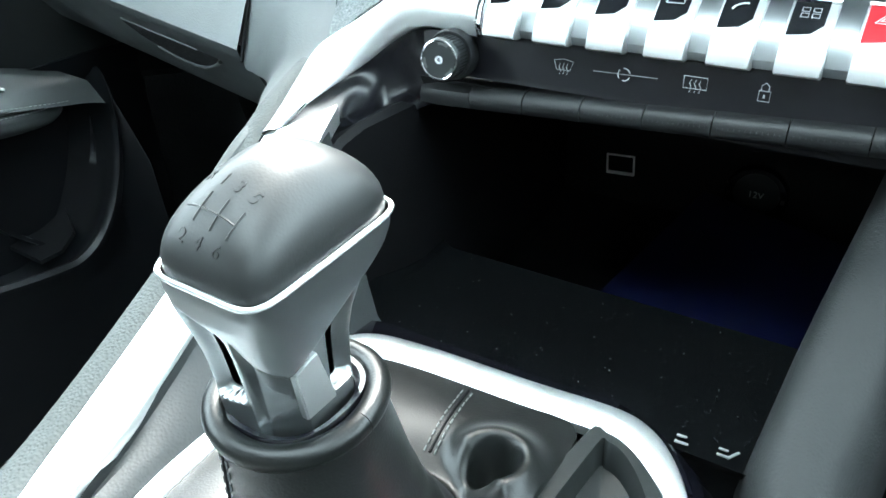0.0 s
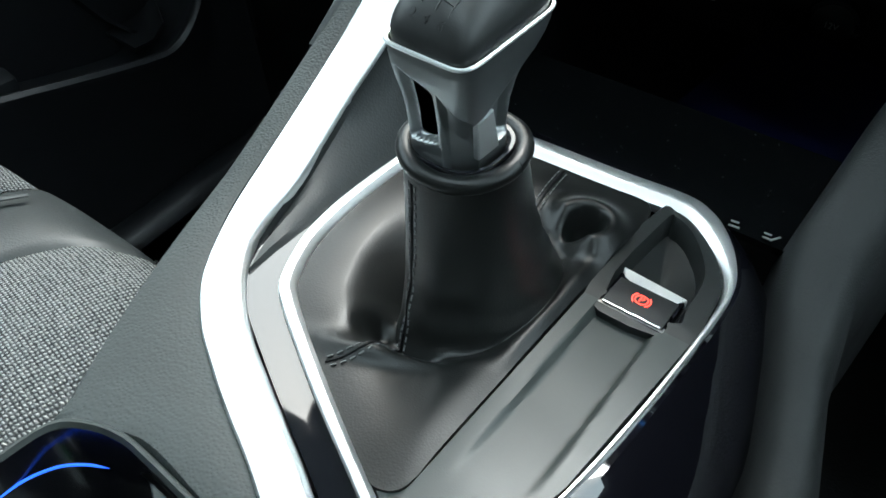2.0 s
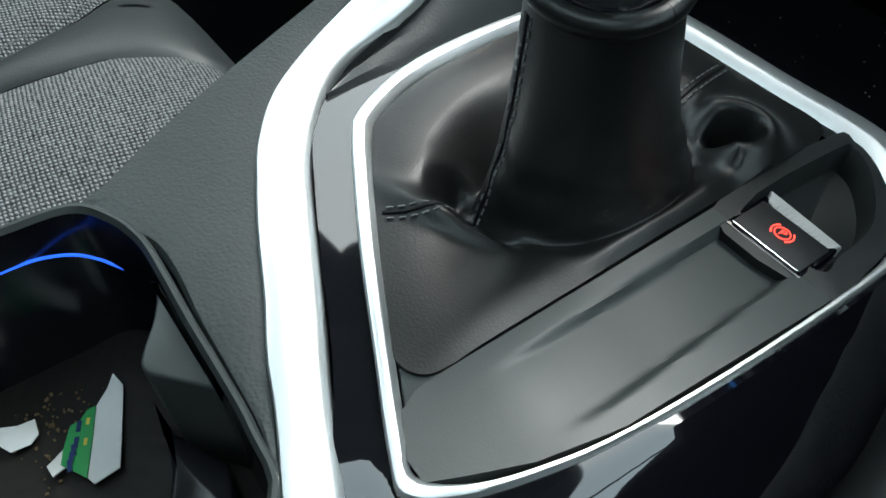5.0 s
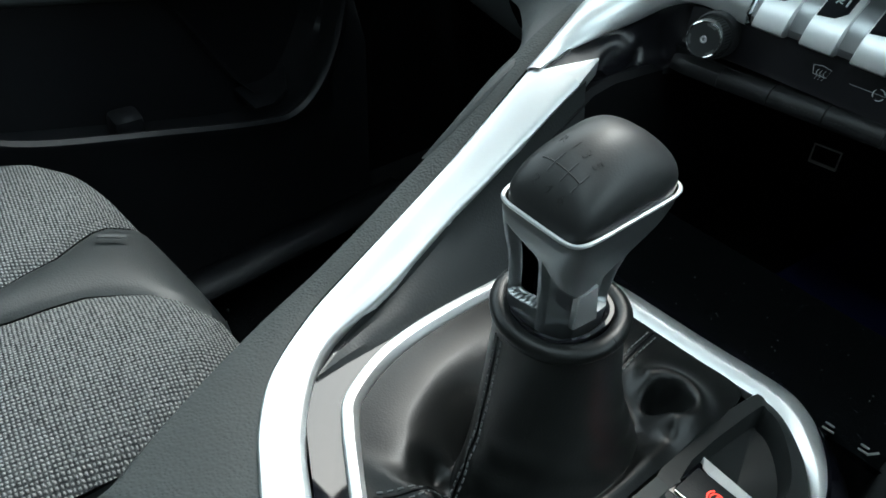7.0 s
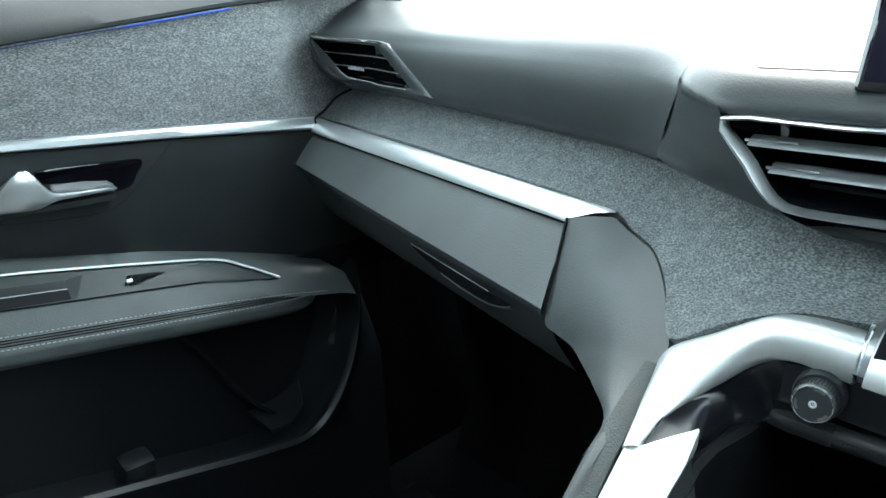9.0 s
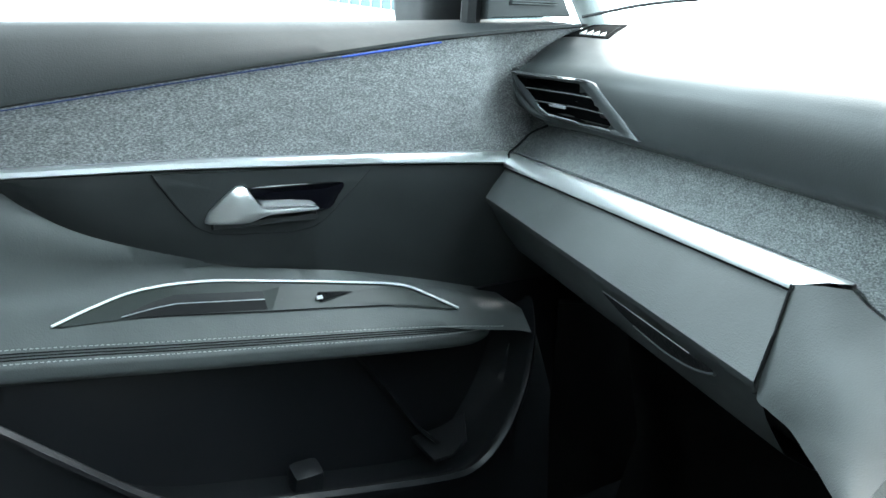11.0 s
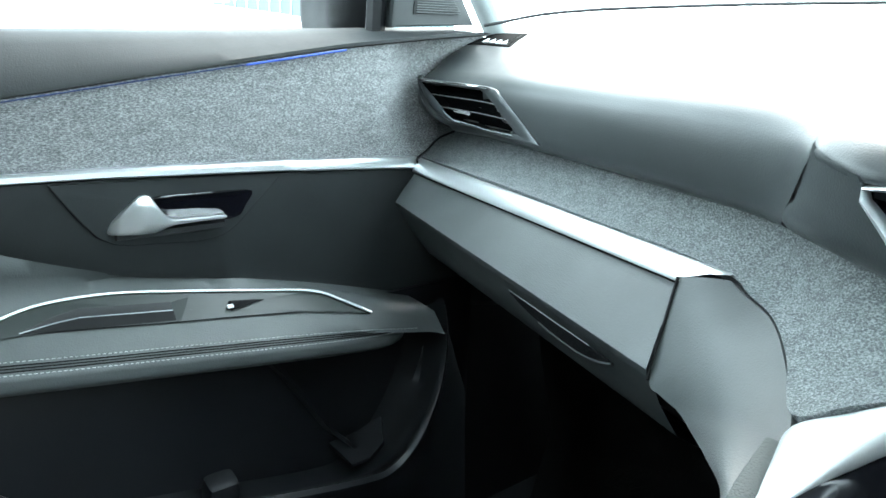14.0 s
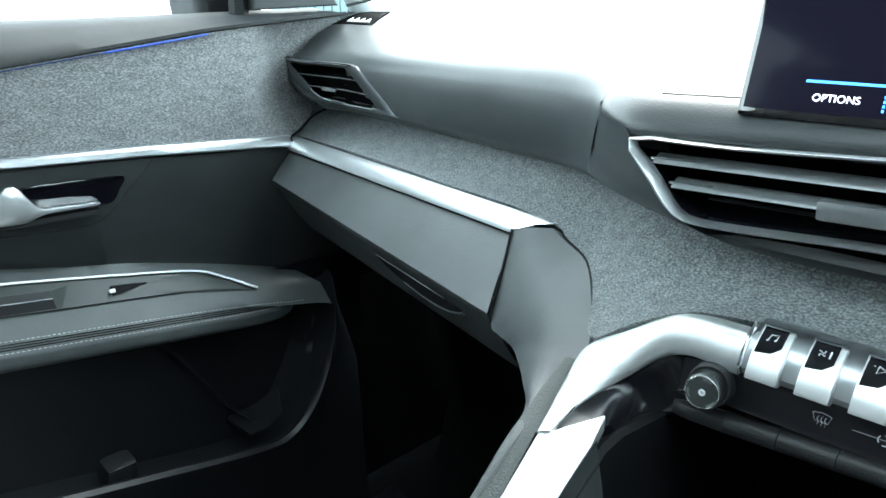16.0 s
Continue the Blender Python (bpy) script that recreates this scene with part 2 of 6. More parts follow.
def tube(line, radius, sides=8, bm=None, flat=1.0, up=(0, 0, 1)):
    """A rod along a line; radius may be a function of 0..1. flat squeezes it along up."""
    n, rows = len(line), []
    for i, p in enumerate(line):
        d = (line[min(i + 1, n - 1)] - line[max(i - 1, 0)]).normalized()
        s = d.cross(Vector(up))
        s = s.normalized() if s.length > 1e-6 else d.orthogonal().normalized()
        u = s.cross(d)
        rad = radius(i / (n - 1)) if callable(radius) else radius
        rows.append([p + s * math.cos(a) * rad + u * math.sin(a) * rad * flat for a in (2 * math.pi * k / sides for k in range(sides))])
    return loft(rows, ring=True, caps=True, bm=bm)


def block(sx, sy, sz, m=None, bevel=0.0, bm=None, segments=2):
    """A box about its middle, with rounded edges, moved by m."""
    one = bmesh.new()
    bmesh.ops.create_cube(one, size=1)
    bmesh.ops.scale(one, vec=(sx, sy, sz), verts=one.verts)
    if bevel:
        bmesh.ops.bevel(one, geom=one.edges[:], offset=bevel, segments=segments, profile=0.6, affect="EDGES")
    if m is not None:
        bmesh.ops.transform(one, matrix=m, verts=one.verts)
    if bm is None:
        return one
    return join(bm, one)


def join(bm, other):
    idx = [bm.verts.new(v.co) for v in other.verts]
    other.verts.index_update()
    for f in other.faces:
        bm.faces.new([idx[v.index] for v in f.verts])
    other.free()
    return bm


def turned(profile, m=None, sides=32, bm=None):
    """A shape of (radius, height) turned about z."""
    rows = [[V(r * math.cos(a), r * math.sin(a), z) for a in (2 * math.pi * k / sides for k in range(sides))] for r, z in profile]
    if m is not None:
        rows = [[m @ p for p in row] for row in rows]
    return loft(rows, ring=True, caps=True, bm=bm)


def part(name, bm, mat, parent=None, label="", smooth=True, sharp=38):
    bmesh.ops.recalc_face_normals(bm, faces=bm.faces)
    for f in bm.faces:
        f.smooth = smooth
    for e in bm.edges:
        if len(e.link_faces) == 2 and e.calc_face_angle(0) > radians(sharp):
            e.smooth = False
    me = bpy.data.meshes.new(name)
    bm.to_mesh(me)
    bm.free()
    me.materials.append(mat)
    ob = new(name, me)
    if parent:
        ob.parent = parent
        ob.matrix_parent_inverse = parent.matrix_world.inverted()
    if label:
        tagged(ob, label)
    return ob


def thing(name, label, category, at=(0, 0, 0), group="", kind=""):
    ob = new(name)
    ob.empty_display_size = 0.02
    ob.matrix_world = Matrix.Translation(at)
    return tagged(ob, label, category, group, kind)


def setting(name, bm, mat, label="", sharp=38):
    return tagged(part(name, bm, mat, None, label, sharp=sharp), label, "", "", "structure")


def thick(bm, depth):
    """Gives an open skin a back side."""
    bmesh.ops.recalc_face_normals(bm, faces=bm.faces)
    bmesh.ops.solidify(bm, geom=bm.faces[:], thickness=depth)
    return bm


def stitches(line, length, gap, rad, bm=None):
    """Separate threads lying along a line."""
    bm = bm or bmesh.new()
    far = sum((b - a).length for a, b in zip(line, line[1:]))
    n = max(2, int(far / (length + gap)))
    pts = even(line, 2 * n + 1)
    for k in range(n):
        a, b = pts[2 * k], pts[2 * k + 1].lerp(pts[2 * k + 2], 0.2)
        tube([a, a.lerp(b, 0.5) + V(0, 0, rad * 0.4), b], rad, 5, bm)
    return bm


def text_mesh(words, size, m, extrude=0.0):
    """Letters of the built-in font as a mesh."""
    cu = bpy.data.curves.new("words", "FONT")
    cu.body, cu.size, cu.extrude, cu.align_x, cu.align_y = words, size, extrude, "CENTER", "CENTER"
    ob = new("words", cu)
    bpy.context.view_layer.update()
    me = bpy.data.meshes.new_from_object(ob.evaluated_get(bpy.context.evaluated_depsgraph_get()))
    bm = bmesh.new()
    bm.from_mesh(me)
    bmesh.ops.transform(bm, matrix=m, verts=bm.verts)
    bpy.data.objects.remove(ob)
    bpy.data.curves.remove(cu)
    bpy.data.meshes.remove(me)
    return bm


def facing(at, normal, up):
    """A frame at a point: z along the normal, y along up."""
    z = Vector(normal).normalized()
    x = Vector(up).cross(z).normalized()
    y = z.cross(x)
    return Matrix(((x.x, y.x, z.x, at[0]), (x.y, y.y, z.y, at[1]), (x.z, y.z, z.z, at[2]), (0, 0, 0, 1)))


def deck(x, y):
    """Height of the console's upper face."""
    return 0.4915 - 0.0963 * y


# ---- the car's shell: floor, roof, walls and glass ----
setting("floor", block(1.7, 2.5, 0.03, pose(0, -0.45, -0.015)), carpet, "black carpet floor of the footwell")
setting("wall_front", block(1.66, 0.03, 0.74, pose(0, 0.775, 0.37)), carpet, "black bulkhead behind the dashboard")
setting("wall_rear", block(1.6, 0.04, 1.2, pose(0, -1.35, 0.60)), soft_plastic, "dark rear wall of the cabin")
# Unseen block added to hold back light from the rear of the cabin.
setting("wall_8", block(1.30, 0.10, 0.62, pose(0, -0.56, 0.67), 0.04), seat_vinyl, "unseen dark block in place of seat backs, stops light from behind")
# Both unseen: wall_7 blocks stray windscreen light, both keep gloss reflections dark.
setting("wall_right", block(0.05, 2.4, 0.75, pose(0.78, -0.45, 0.375)), carpet, "unseen driver's side wall of the cabin, dark for the reflections")
setting("wall_7", block(0.60, 0.50, 0.50, pose(0.465, 0.52, 0.48), 0.03), bay_black, "unseen black block for the driver's dashboard side, stops stray light")
# Unseen panel, drawn forward to cut the light from the driver's window.
setting("wall_6", block(0.04, 1.42, 0.26, pose(0.765, -0.69, 0.87, 0, -8, 0)), carpet, "unseen dark panel that blocks light from the driver's window")
setting("wall_left", block(0.03, 2.44, 0.72, pose(-0.80, -0.45, 0.34)), carpet, "dark outer skin of the passenger's side")
for side, n in ((-1, 4), (1, 5)):
    m = pose(side * 0.70, -1.19, 0.92, 0, side * -14, 0)
    setting("wall_%d" % n, block(0.03, 0.36, 0.50, m), headlining, "grey rear quarter of the cabin")
rows = []
for y, z in ((0.25, 1.09), (0.19, 1.125), (0.06, 1.155), (-0.02, 1.165), (-0.1, 1.175), (-0.30, 1.19), (-0.5, 1.20), (-0.75, 1.195), (-1.2, 1.17), (-1.40, 1.12)):
    rows.append([V(x, y + (0.07 - 0.25 * x * x if y > 0.1 else 0), z - 0.09 * (x / 0.62) ** 4) for x in (-0.64, -0.5, -0.36, 0, 0.36, 0.5, 0.64)])
roof = loft(rows)
# Assumed roof opening, out of view, cut to bring in light from above.
bmesh.ops.delete(roof, geom=[f for f in roof.faces if abs(f.calc_center_median().x) < 0.3 and -0.30 < f.calc_center_median().y < -0.02], context="FACES")
roof = thick(roof, 0.03)
setting("ceiling", roof, headlining, "pale grey cloth headlining")
for side, n in ((-1, 1), (1, 2)):
    line = curve([(side * 0.705, 0.53, 0.70), (side * 0.70, 0.468, 0.785), (side * 0.685, 0.38, 0.90), (side * 0.645, 0.20, 1.09)], 6)
    setting("trim_%d" % n, tube(line, 0.017, 10, flat=0.8), headlining, "pale grey windscreen pillar trim")
    line = [V(side * 0.735, -0.62, 0.70), V(side * 0.69, -0.66, 0.95), V(side * 0.63, -0.70, 1.12)]
    setting("trim_%d" % (n + 2), tube(line, 0.05, 10, flat=0.6), headlining, "grey door pillar trim")
rows = [[V(x, 0.70 - 0.12 * (x / 0.7) ** 2, 0.80) for x in np.linspace(-0.66, 0.66, 9)],
        [V(x, 0.325 - 0.25 * x * x, 1.09 - 0.09 * (x / 0.62) ** 4) for x in np.linspace(-0.62, 0.62, 9)]]
screen_glass = setting("window_1", loft(rows), glass, "clear windscreen glass")
screen_glass.visible_shadow = False
# Glass over the assumed opening.
roof_glass = setting("window_2", loft([[V(x, y, 1.215) for x in (-0.38, 0.38)] for y in (-0.01, -0.31)]), glass, "assumed glass roof panel, unseen, added for light from above")
roof_glass.visible_shadow = False

# ---- the ground and what stands outside ----
setting("ground", block(120, 120, 0.1, pose(0, 0, -0.40)), tarmac, "grey tarmac of the car park")

# ---- dashboard, passenger side to middle ----
EDGE_X = [-0.704, -0.700, -0.692, -0.676, -0.588, -0.393, -0.282, -0.246, -0.215, -0.19, -0.15, 0.0, 0.16]
EDGE_Y = [0.394, 0.379, 0.3705, 0.3680, 0.374, 0.337, 0.311, 0.302, 0.284, 0.258, 0.246, 0.243, 0.245]
EDGE_Z = [0.694, 0.697, 0.699, 0.700, 0.703, 0.707, 0.710, 0.710, 0.706, 0.704, 0.705, 0.710, 0.712]


def pad_front(x):
    return between(EDGE_X, EDGE_Y, x), between(EDGE_X, EDGE_Z, x)


dash = thing("dashboard", "dark grey soft-touch dashboard with felt inlay below the pad", "dashboard", (-0.3, 0.4, 0.6))
xs = [-0.704, -0.702, -0.700, -0.696, -0.692, -0.685, -0.676, -0.66, -0.64, -0.615, -0.60, -0.588, -0.575, -0.56, -0.55, -0.54, -0.53, -0.52, -0.51, -0.49, -0.44, -0.393, -0.34, -0.30, -0.27, -0.246, -0.23, -0.215, -0.203, -0.197]


TOP_RISE = ((0.035, 0.013, 0.024), (0.06, 0.018, 0.038), (0.10, 0.026, 0.052), (0.15, 0.038, 0.062), (0.24, 0.060, 0.074), (0.34, 0.079, 0.080), (0.50, 0.083, 0.083))


def pad_row(x, over=0.0):
    y0, z0 = pad_front(x)
    low = 0.650 if x > -0.64 else 0.650 + (-(x + 0.64)) * 0.30
    lean = between([-0.32, -0.20], [0.0, 1.0], x)
    out = []
    for dy, z in ((0.05, low - 0.004), (0.012, low - 0.004), (0.004, low), (0.0, low + 0.006), (-0.0008, lerp(low, z0, 0.22)), (-0.002, lerp(low, z0, 0.4)), (-0.002, lerp(low, z0, 0.6)), (-0.001, z0 - 0.010), (0.002, z0 - 0.003), (0.008, z0 + 0.004), (0.018, z0 + 0.009)):
        xs2 = x - max(0.0, z0 - 0.004 - z) * 0.45 * lean
        hole = -0.683 < xs2 < between([0.656, 0.6945], [-0.527, -0.594], z) and 0.6575 < z < 0.697
        out.append(V(xs2, pad_front(xs2)[0] + dy + (0.014 if hole else 0.0), z))
    k = between([-0.72, -0.52], [1.0, 0.0], x)
    for dy, d0, d1 in TOP_RISE:
        out.append(V(x, y0 + dy, z0 + lerp(d0, d1, k)))
    return out


part("pad", loft([pad_row(x) for x in xs]), dash_plastic, dash, "dark grey grained dashboard pad, washed by daylight")

# the cowl round the middle vent, one step nearer to the seats
rows, ridge = [], []
for x in (-0.201, -0.196, -0.19, -0.183, -0.175, -0.167, -0.16, -0.15, -0.14, -0.11, -0.06, 0.0, 0.08, 0.16):
    y0, z0 = pad_front(x)
    k = between([-0.201, -0.156, -0.14], [0.0, 1.0, 1.0], x)
    yv = lerp(y0 + 0.002, 0.233, k)
    zt = between([-0.201, -0.156, 0.16], [0.700, 0.694, 0.704], x)
    out = [V(x, yv + dy, zt + dz) for dy, dz in ((0.02, -0.008), (0.001, -0.002), (0.0, 0.001), (0.0022, 0.0055), (0.0060, 0.0105), (0.0105, 0.0148), (0.0155, 0.0180), (0.0190, 0.0190))]
    for q in out[3:]:
        q.z = zt + (q.z - zt) * (0.80 + 0.20 * k)
    if x > -0.152:
        ridge.append(out[-1] + V(0, 0.0004, 0.0001))
    for dy, dz, _ in TOP_RISE[1:]:
        out.append(V(x, y0 + dy, z0 + dz - 0.0003))
    rows.append(out)
part("cowl", loft(rows), dash_plastic, dash, "grey moulded cowl above the middle air vent", sharp=50)
part("cowl_seam", tube(ridge, 0.0005, 6), carpet, dash, "thin dark seam along the cowl's upper edge")
rows = []
seam = curve([(-0.1975, 0.2640, 0.7035), (-0.2035, 0.2715, 0.69), (-0.2105, 0.279, 0.672), (-0.2175, 0.286, 0.652), (-0.205, 0.31, 0.638)], 4)
edge = curve([(-0.160, 0.234, 0.695), (-0.151, 0.236, 0.678), (-0.139, 0.238, 0.660), (-0.122, 0.242, 0.645), (-0.10, 0.255, 0.635)], 4)
for a, b in zip(seam, edge):
    rows.append([a + V(-0.006, 0.014, 0), a + V(-0.0004, 0.0015, 0), a.lerp(b, 0.06) + V(0, -0.0012, 0), a.lerp(b, 0.4) + V(0, -0.004, 0), a.lerp(b, 0.8) + V(0, -0.002, 0), b, b + V(0.01, 0.02, 0)])
part("cowl_side", loft(rows), dash_plastic, dash, "grey grained flank beside the middle vent")
rows = [[V(x, 0.240, lerp(0.642, 0.648, s)), V(x, lerp(0.246, 0.237, s), lerp(0.641, 0.643, s)), V(x, lerp(0.248, 0.243, s), 0.640 - 0.003 * s), V(x, 0.27, 0.634)] for x, s in ((-0.112, 0.0), (-0.10, 0.45), (-0.08, 0.8), (-0.05, 1.0), (0.0, 1.0), (0.16, 1.0))]
part("cowl_chin", loft(rows), dark_plastic, dash, "dark chin under the middle vent")

# felt inlay
low = curve([(-0.700, 0.378, 0.610), (-0.60, 0.361, 0.611), (-0.497, 0.343, 0.611), (-0.38, 0.322, 0.610), (-0.30, 0.308, 0.610), (-0.247, 0.295, 0.607), (-0.233, 0.289, 0.602), (-0.208, 0.277, 0.596),
             (-0.184, 0.250, 0.586), (-0.160, 0.212, 0.575), (-0.133, 0.212, 0.592), (-0.108, 0.216, 0.6045), (-0.088, 0.222, 0.6075), (-0.04, 0.228, 0.609), (0.05, 0.230, 0.614), (0.16, 0.230, 0.618)], 5)
high = curve([(-0.720, 0.425, 0.664), (-0.62, 0.408, 0.656), (-0.50, 0.385, 0.652), (-0.39, 0.358, 0.652), (-0.32, 0.338, 0.652), (-0.262, 0.324, 0.652), (-0.245, 0.318, 0.651), (-0.225, 0.312, 0.650),
              (-0.200, 0.300, 0.648), (-0.170, 0.285, 0.645), (-0.145, 0.272, 0.642), (-0.12, 0.264, 0.640), (-0.095, 0.26, 0.639), (-0.04, 0.258, 0.639), (0.05, 0.258, 0.639), (0.16, 0.258, 0.64)], 5)
rows = []
for a, b in zip(low, high):
    row = []
    for k in range(9):
        t = k / 8
        q = a.lerp(b, t)
        sag = 0.010 * math.sin(math.pi * min(1, t)) * min(1.0, (b - a).length / 0.06)
        row.append(q + V(0, sag * 0.9, -sag * 0.8))
    rows.append([a + V(0, 0.004, -0.006)] + row + [b + V(0, 0.02, 0.004)])
part("felt_inlay", loft(rows), dash_felt, dash, "grey melange felt inlay along the dashboard")

part("felt_gap", tube(curve([(-0.6835, 0.364, 0.6045), (-0.6862, 0.3655, 0.6105), (-0.6985, 0.3885, 0.6165), (-0.6985, 0.4050, 0.6290), (-0.6755, 0.4095, 0.6400)], 5), 0.0013, 6), carpet, dash, "dark gap between the felt of door and dashboard")
part("felt_backing", loft([[V(x, 0.224, 0.596), V(x, 0.268, 0.602), V(x, 0.285, 0.632)] for x in (-0.105, -0.06, 0.05, 0.16)]), dark_plastic, dash, "dark backing behind the felt")
# bright strip over the glovebox
def strip_line(x):
    return 0.369 - 0.1765 * (x + 0.689)


rows = []
for k in range(25):
    x = lerp(-0.688, -0.247, k / 24)
    y = strip_line(x)
    s = 1.0 if k < 22 else (24 - k) / 3 + 0.02
    x2 = x - 0.034 * max(0.0, (k - 16) / 8)
    y2 = strip_line(x2)
    rows.append([V(x, y + 0.010, 0.606), V(x, y + 0.003, 0.6098), V(x, y, 0.6092), V(lerp(x, x2, 0.4), lerp(y, y2, 0.4) - 0.0035, 0.6065), V(x2, y2 - 0.0085, 0.5985), V(x2, y2 - 0.009, 0.595), V(x2, y2 - 0.003, 0.594)])
part("trim_strip", loft(rows, caps=False), brushed, dash, "bright brushed-metal strip above the glovebox")

line = []
for k in range(25):
    x = lerp(-0.684, -0.2835, k / 24)
    line.append(V(x, strip_line(x) - 0.0072, 0.5938))
part("strip_seam", tube(line, 0.0011, 6), carpet, dash, "dark gap under the metal strip")
# glovebox
glove = thing("glovebox", "closed dark grey glovebox lid with a slot handle", "glovebox", (-0.47, 0.3, 0.56))


def lid_edge(x):
    """The lid's lower front edge."""
    return between([-0.69, -0.671, -0.271], [0.3316, 0.3278, 0.2517], x), between([-0.69, -0.671, -0.271], [0.5598, 0.5587, 0.536], x)


rows = []
for k in range(21):
    x, xb = lerp(-0.687, -0.2825, k / 20), lerp(-0.671, -0.2722, k / 20)
    y = strip_line(x) - 0.006
    yb, zb = lid_edge(xb)
    row = ([V(x, y + 0.012, 0.594), V(x, y + 0.003, 0.5945), V(x, y - 0.001, 0.592), V(x, lerp(y, yb, 0.5) - 0.005, lerp(0.592, zb, 0.45)), V(x, yb - 0.003, zb + 0.008),
                 V(x, yb - 0.001, zb + 0.002), V(x, yb + 0.006, zb - 0.004), V(x, yb + 0.018, zb - 0.024), V(x, yb + 0.032, zb - 0.042), V(x, yb + 0.047, zb - 0.060), V(x, yb + 0.075, zb - 0.078), V(x, yb + 0.15, zb - 0.12)])
    for p in row[3:]:
        p.x = lerp(x, xb, 0.5) if p is row[3] else xb
    rows.append(row)
    if k == 0:
        rows.insert(0, [p + V(-0.0035, 0.016, -0.002) for p in row])
part("lid", loft(rows), soft_plastic, glove)


def under_lid(x, d, off=0.0):
    """A point of the lid's underside, d below its lower edge."""
    yb, zb = lid_edge(x)
    y = between([0.004, 0.024, 0.042], [0.006, 0.018, 0.032], d)
    return V(x, yb + y - off, zb - d - off * 0.5)


rows, upper, lower = [], [], []
for k in range(17):
    t = k / 16
    x = lerp(-0.452, -0.316, t)
    top = 0.0105
    low = top + 0.023 * math.sin(math.pi * (0.03 + 0.94 * t)) ** 0.8
    rows.append([under_lid(x, lerp(top, low, q / 4), 0.0012) for q in range(5)])
    if t < 0.86:
        upper.append(under_lid(x, top, 0.0012))
    if t > 0.2:
        lower.append(under_lid(x, low, 0.0010))
slot = part("handle_slot", loft(rows), carpet, glove, "black slot handle in the lid's lower edge")
part("slot_edge", tube(upper, 0.0005, 6), slat_grey, slot, "thin bright edge of the slot")
part("slot_lip", tube(lower, 0.0016, 8), soft_plastic, slot)

# padded end of the glovebox bay, running down on to the console
right = curve([(-0.2465, 0.2910, 0.6060), (-0.233, 0.286, 0.601), (-0.208, 0.275, 0.595), (-0.184, 0.248, 0.585), (-0.157, 0.207, 0.572), (-0.155, 0.185, 0.566), (-0.152, 0.165, 0.560), (-0.1495, 0.15, 0.5565), (-0.1460, 0.125, 0.5478), (-0.1428, 0.075, 0.5208)], 5)
left = curve([(-0.2812, 0.2880, 0.5990), (-0.2768, 0.2710, 0.567), (-0.2706, 0.2517, 0.536), (-0.257, 0.246, 0.532), (-0.237, 0.236, 0.533), (-0.212, 0.212, 0.538), (-0.185, 0.182, 0.547), (-0.158, 0.150, 0.5535), (-0.1522, 0.125, 0.5462), (-0.1440, 0.075, 0.5205)], 5)
rows = []
n = len(right)
for i, (a, b) in enumerate(zip(left, right)):
    bulge = 0.010 * math.sin(math.pi * min(1, i / n * 1.25)) + 0.0016
    out = [a + V(0.004, 0.03, -0.012), a + V(0.001, 0.003, -0.001)]
    for k in range(9):
        t = k / 8
        out.append(a.lerp(b, t) + V(-0.2, -0.6, 0.5) * bulge * (0.5 * math.sin(math.pi * t) + 0.5 * min(t / 0.62, (1 - t) / 0.38)))
    rows.append(out + [b + V(0.004, 0.006, -0.004)])
part("end_pad", loft(rows), soft_plastic, dash, "dark grey padded end piece beside the glovebox")
part("pad_seam", tube([V(q.x - 0.0006, q.y - 0.0012, q.z) for q in left[:11]], 0.0011, 6), carpet, dash, "dark gap beside the padded end")

# dark underside towards the footwell
rows = [[V(x, strip_line(x) + (0.03 if x > -0.6 else 0.16) - 0.05 * max(0, x + 0.3), 0.52 - 0.1 * (x + 0.7) * 0.3), V(x, 0.44 if x > -0.6 else 0.60, 0.44), V(x, 0.55 if x > -0.6 else 0.64, 0.36), V(x, 0.66, 0.26), V(x, 0.70, 0.12), V(x, 0.66, 0.0)] for x in (-0.74, -0.66, -0.58, -0.5, -0.3, -0.15)]
part("underside", loft(rows), carpet, dash, "black underside of the dashboard")


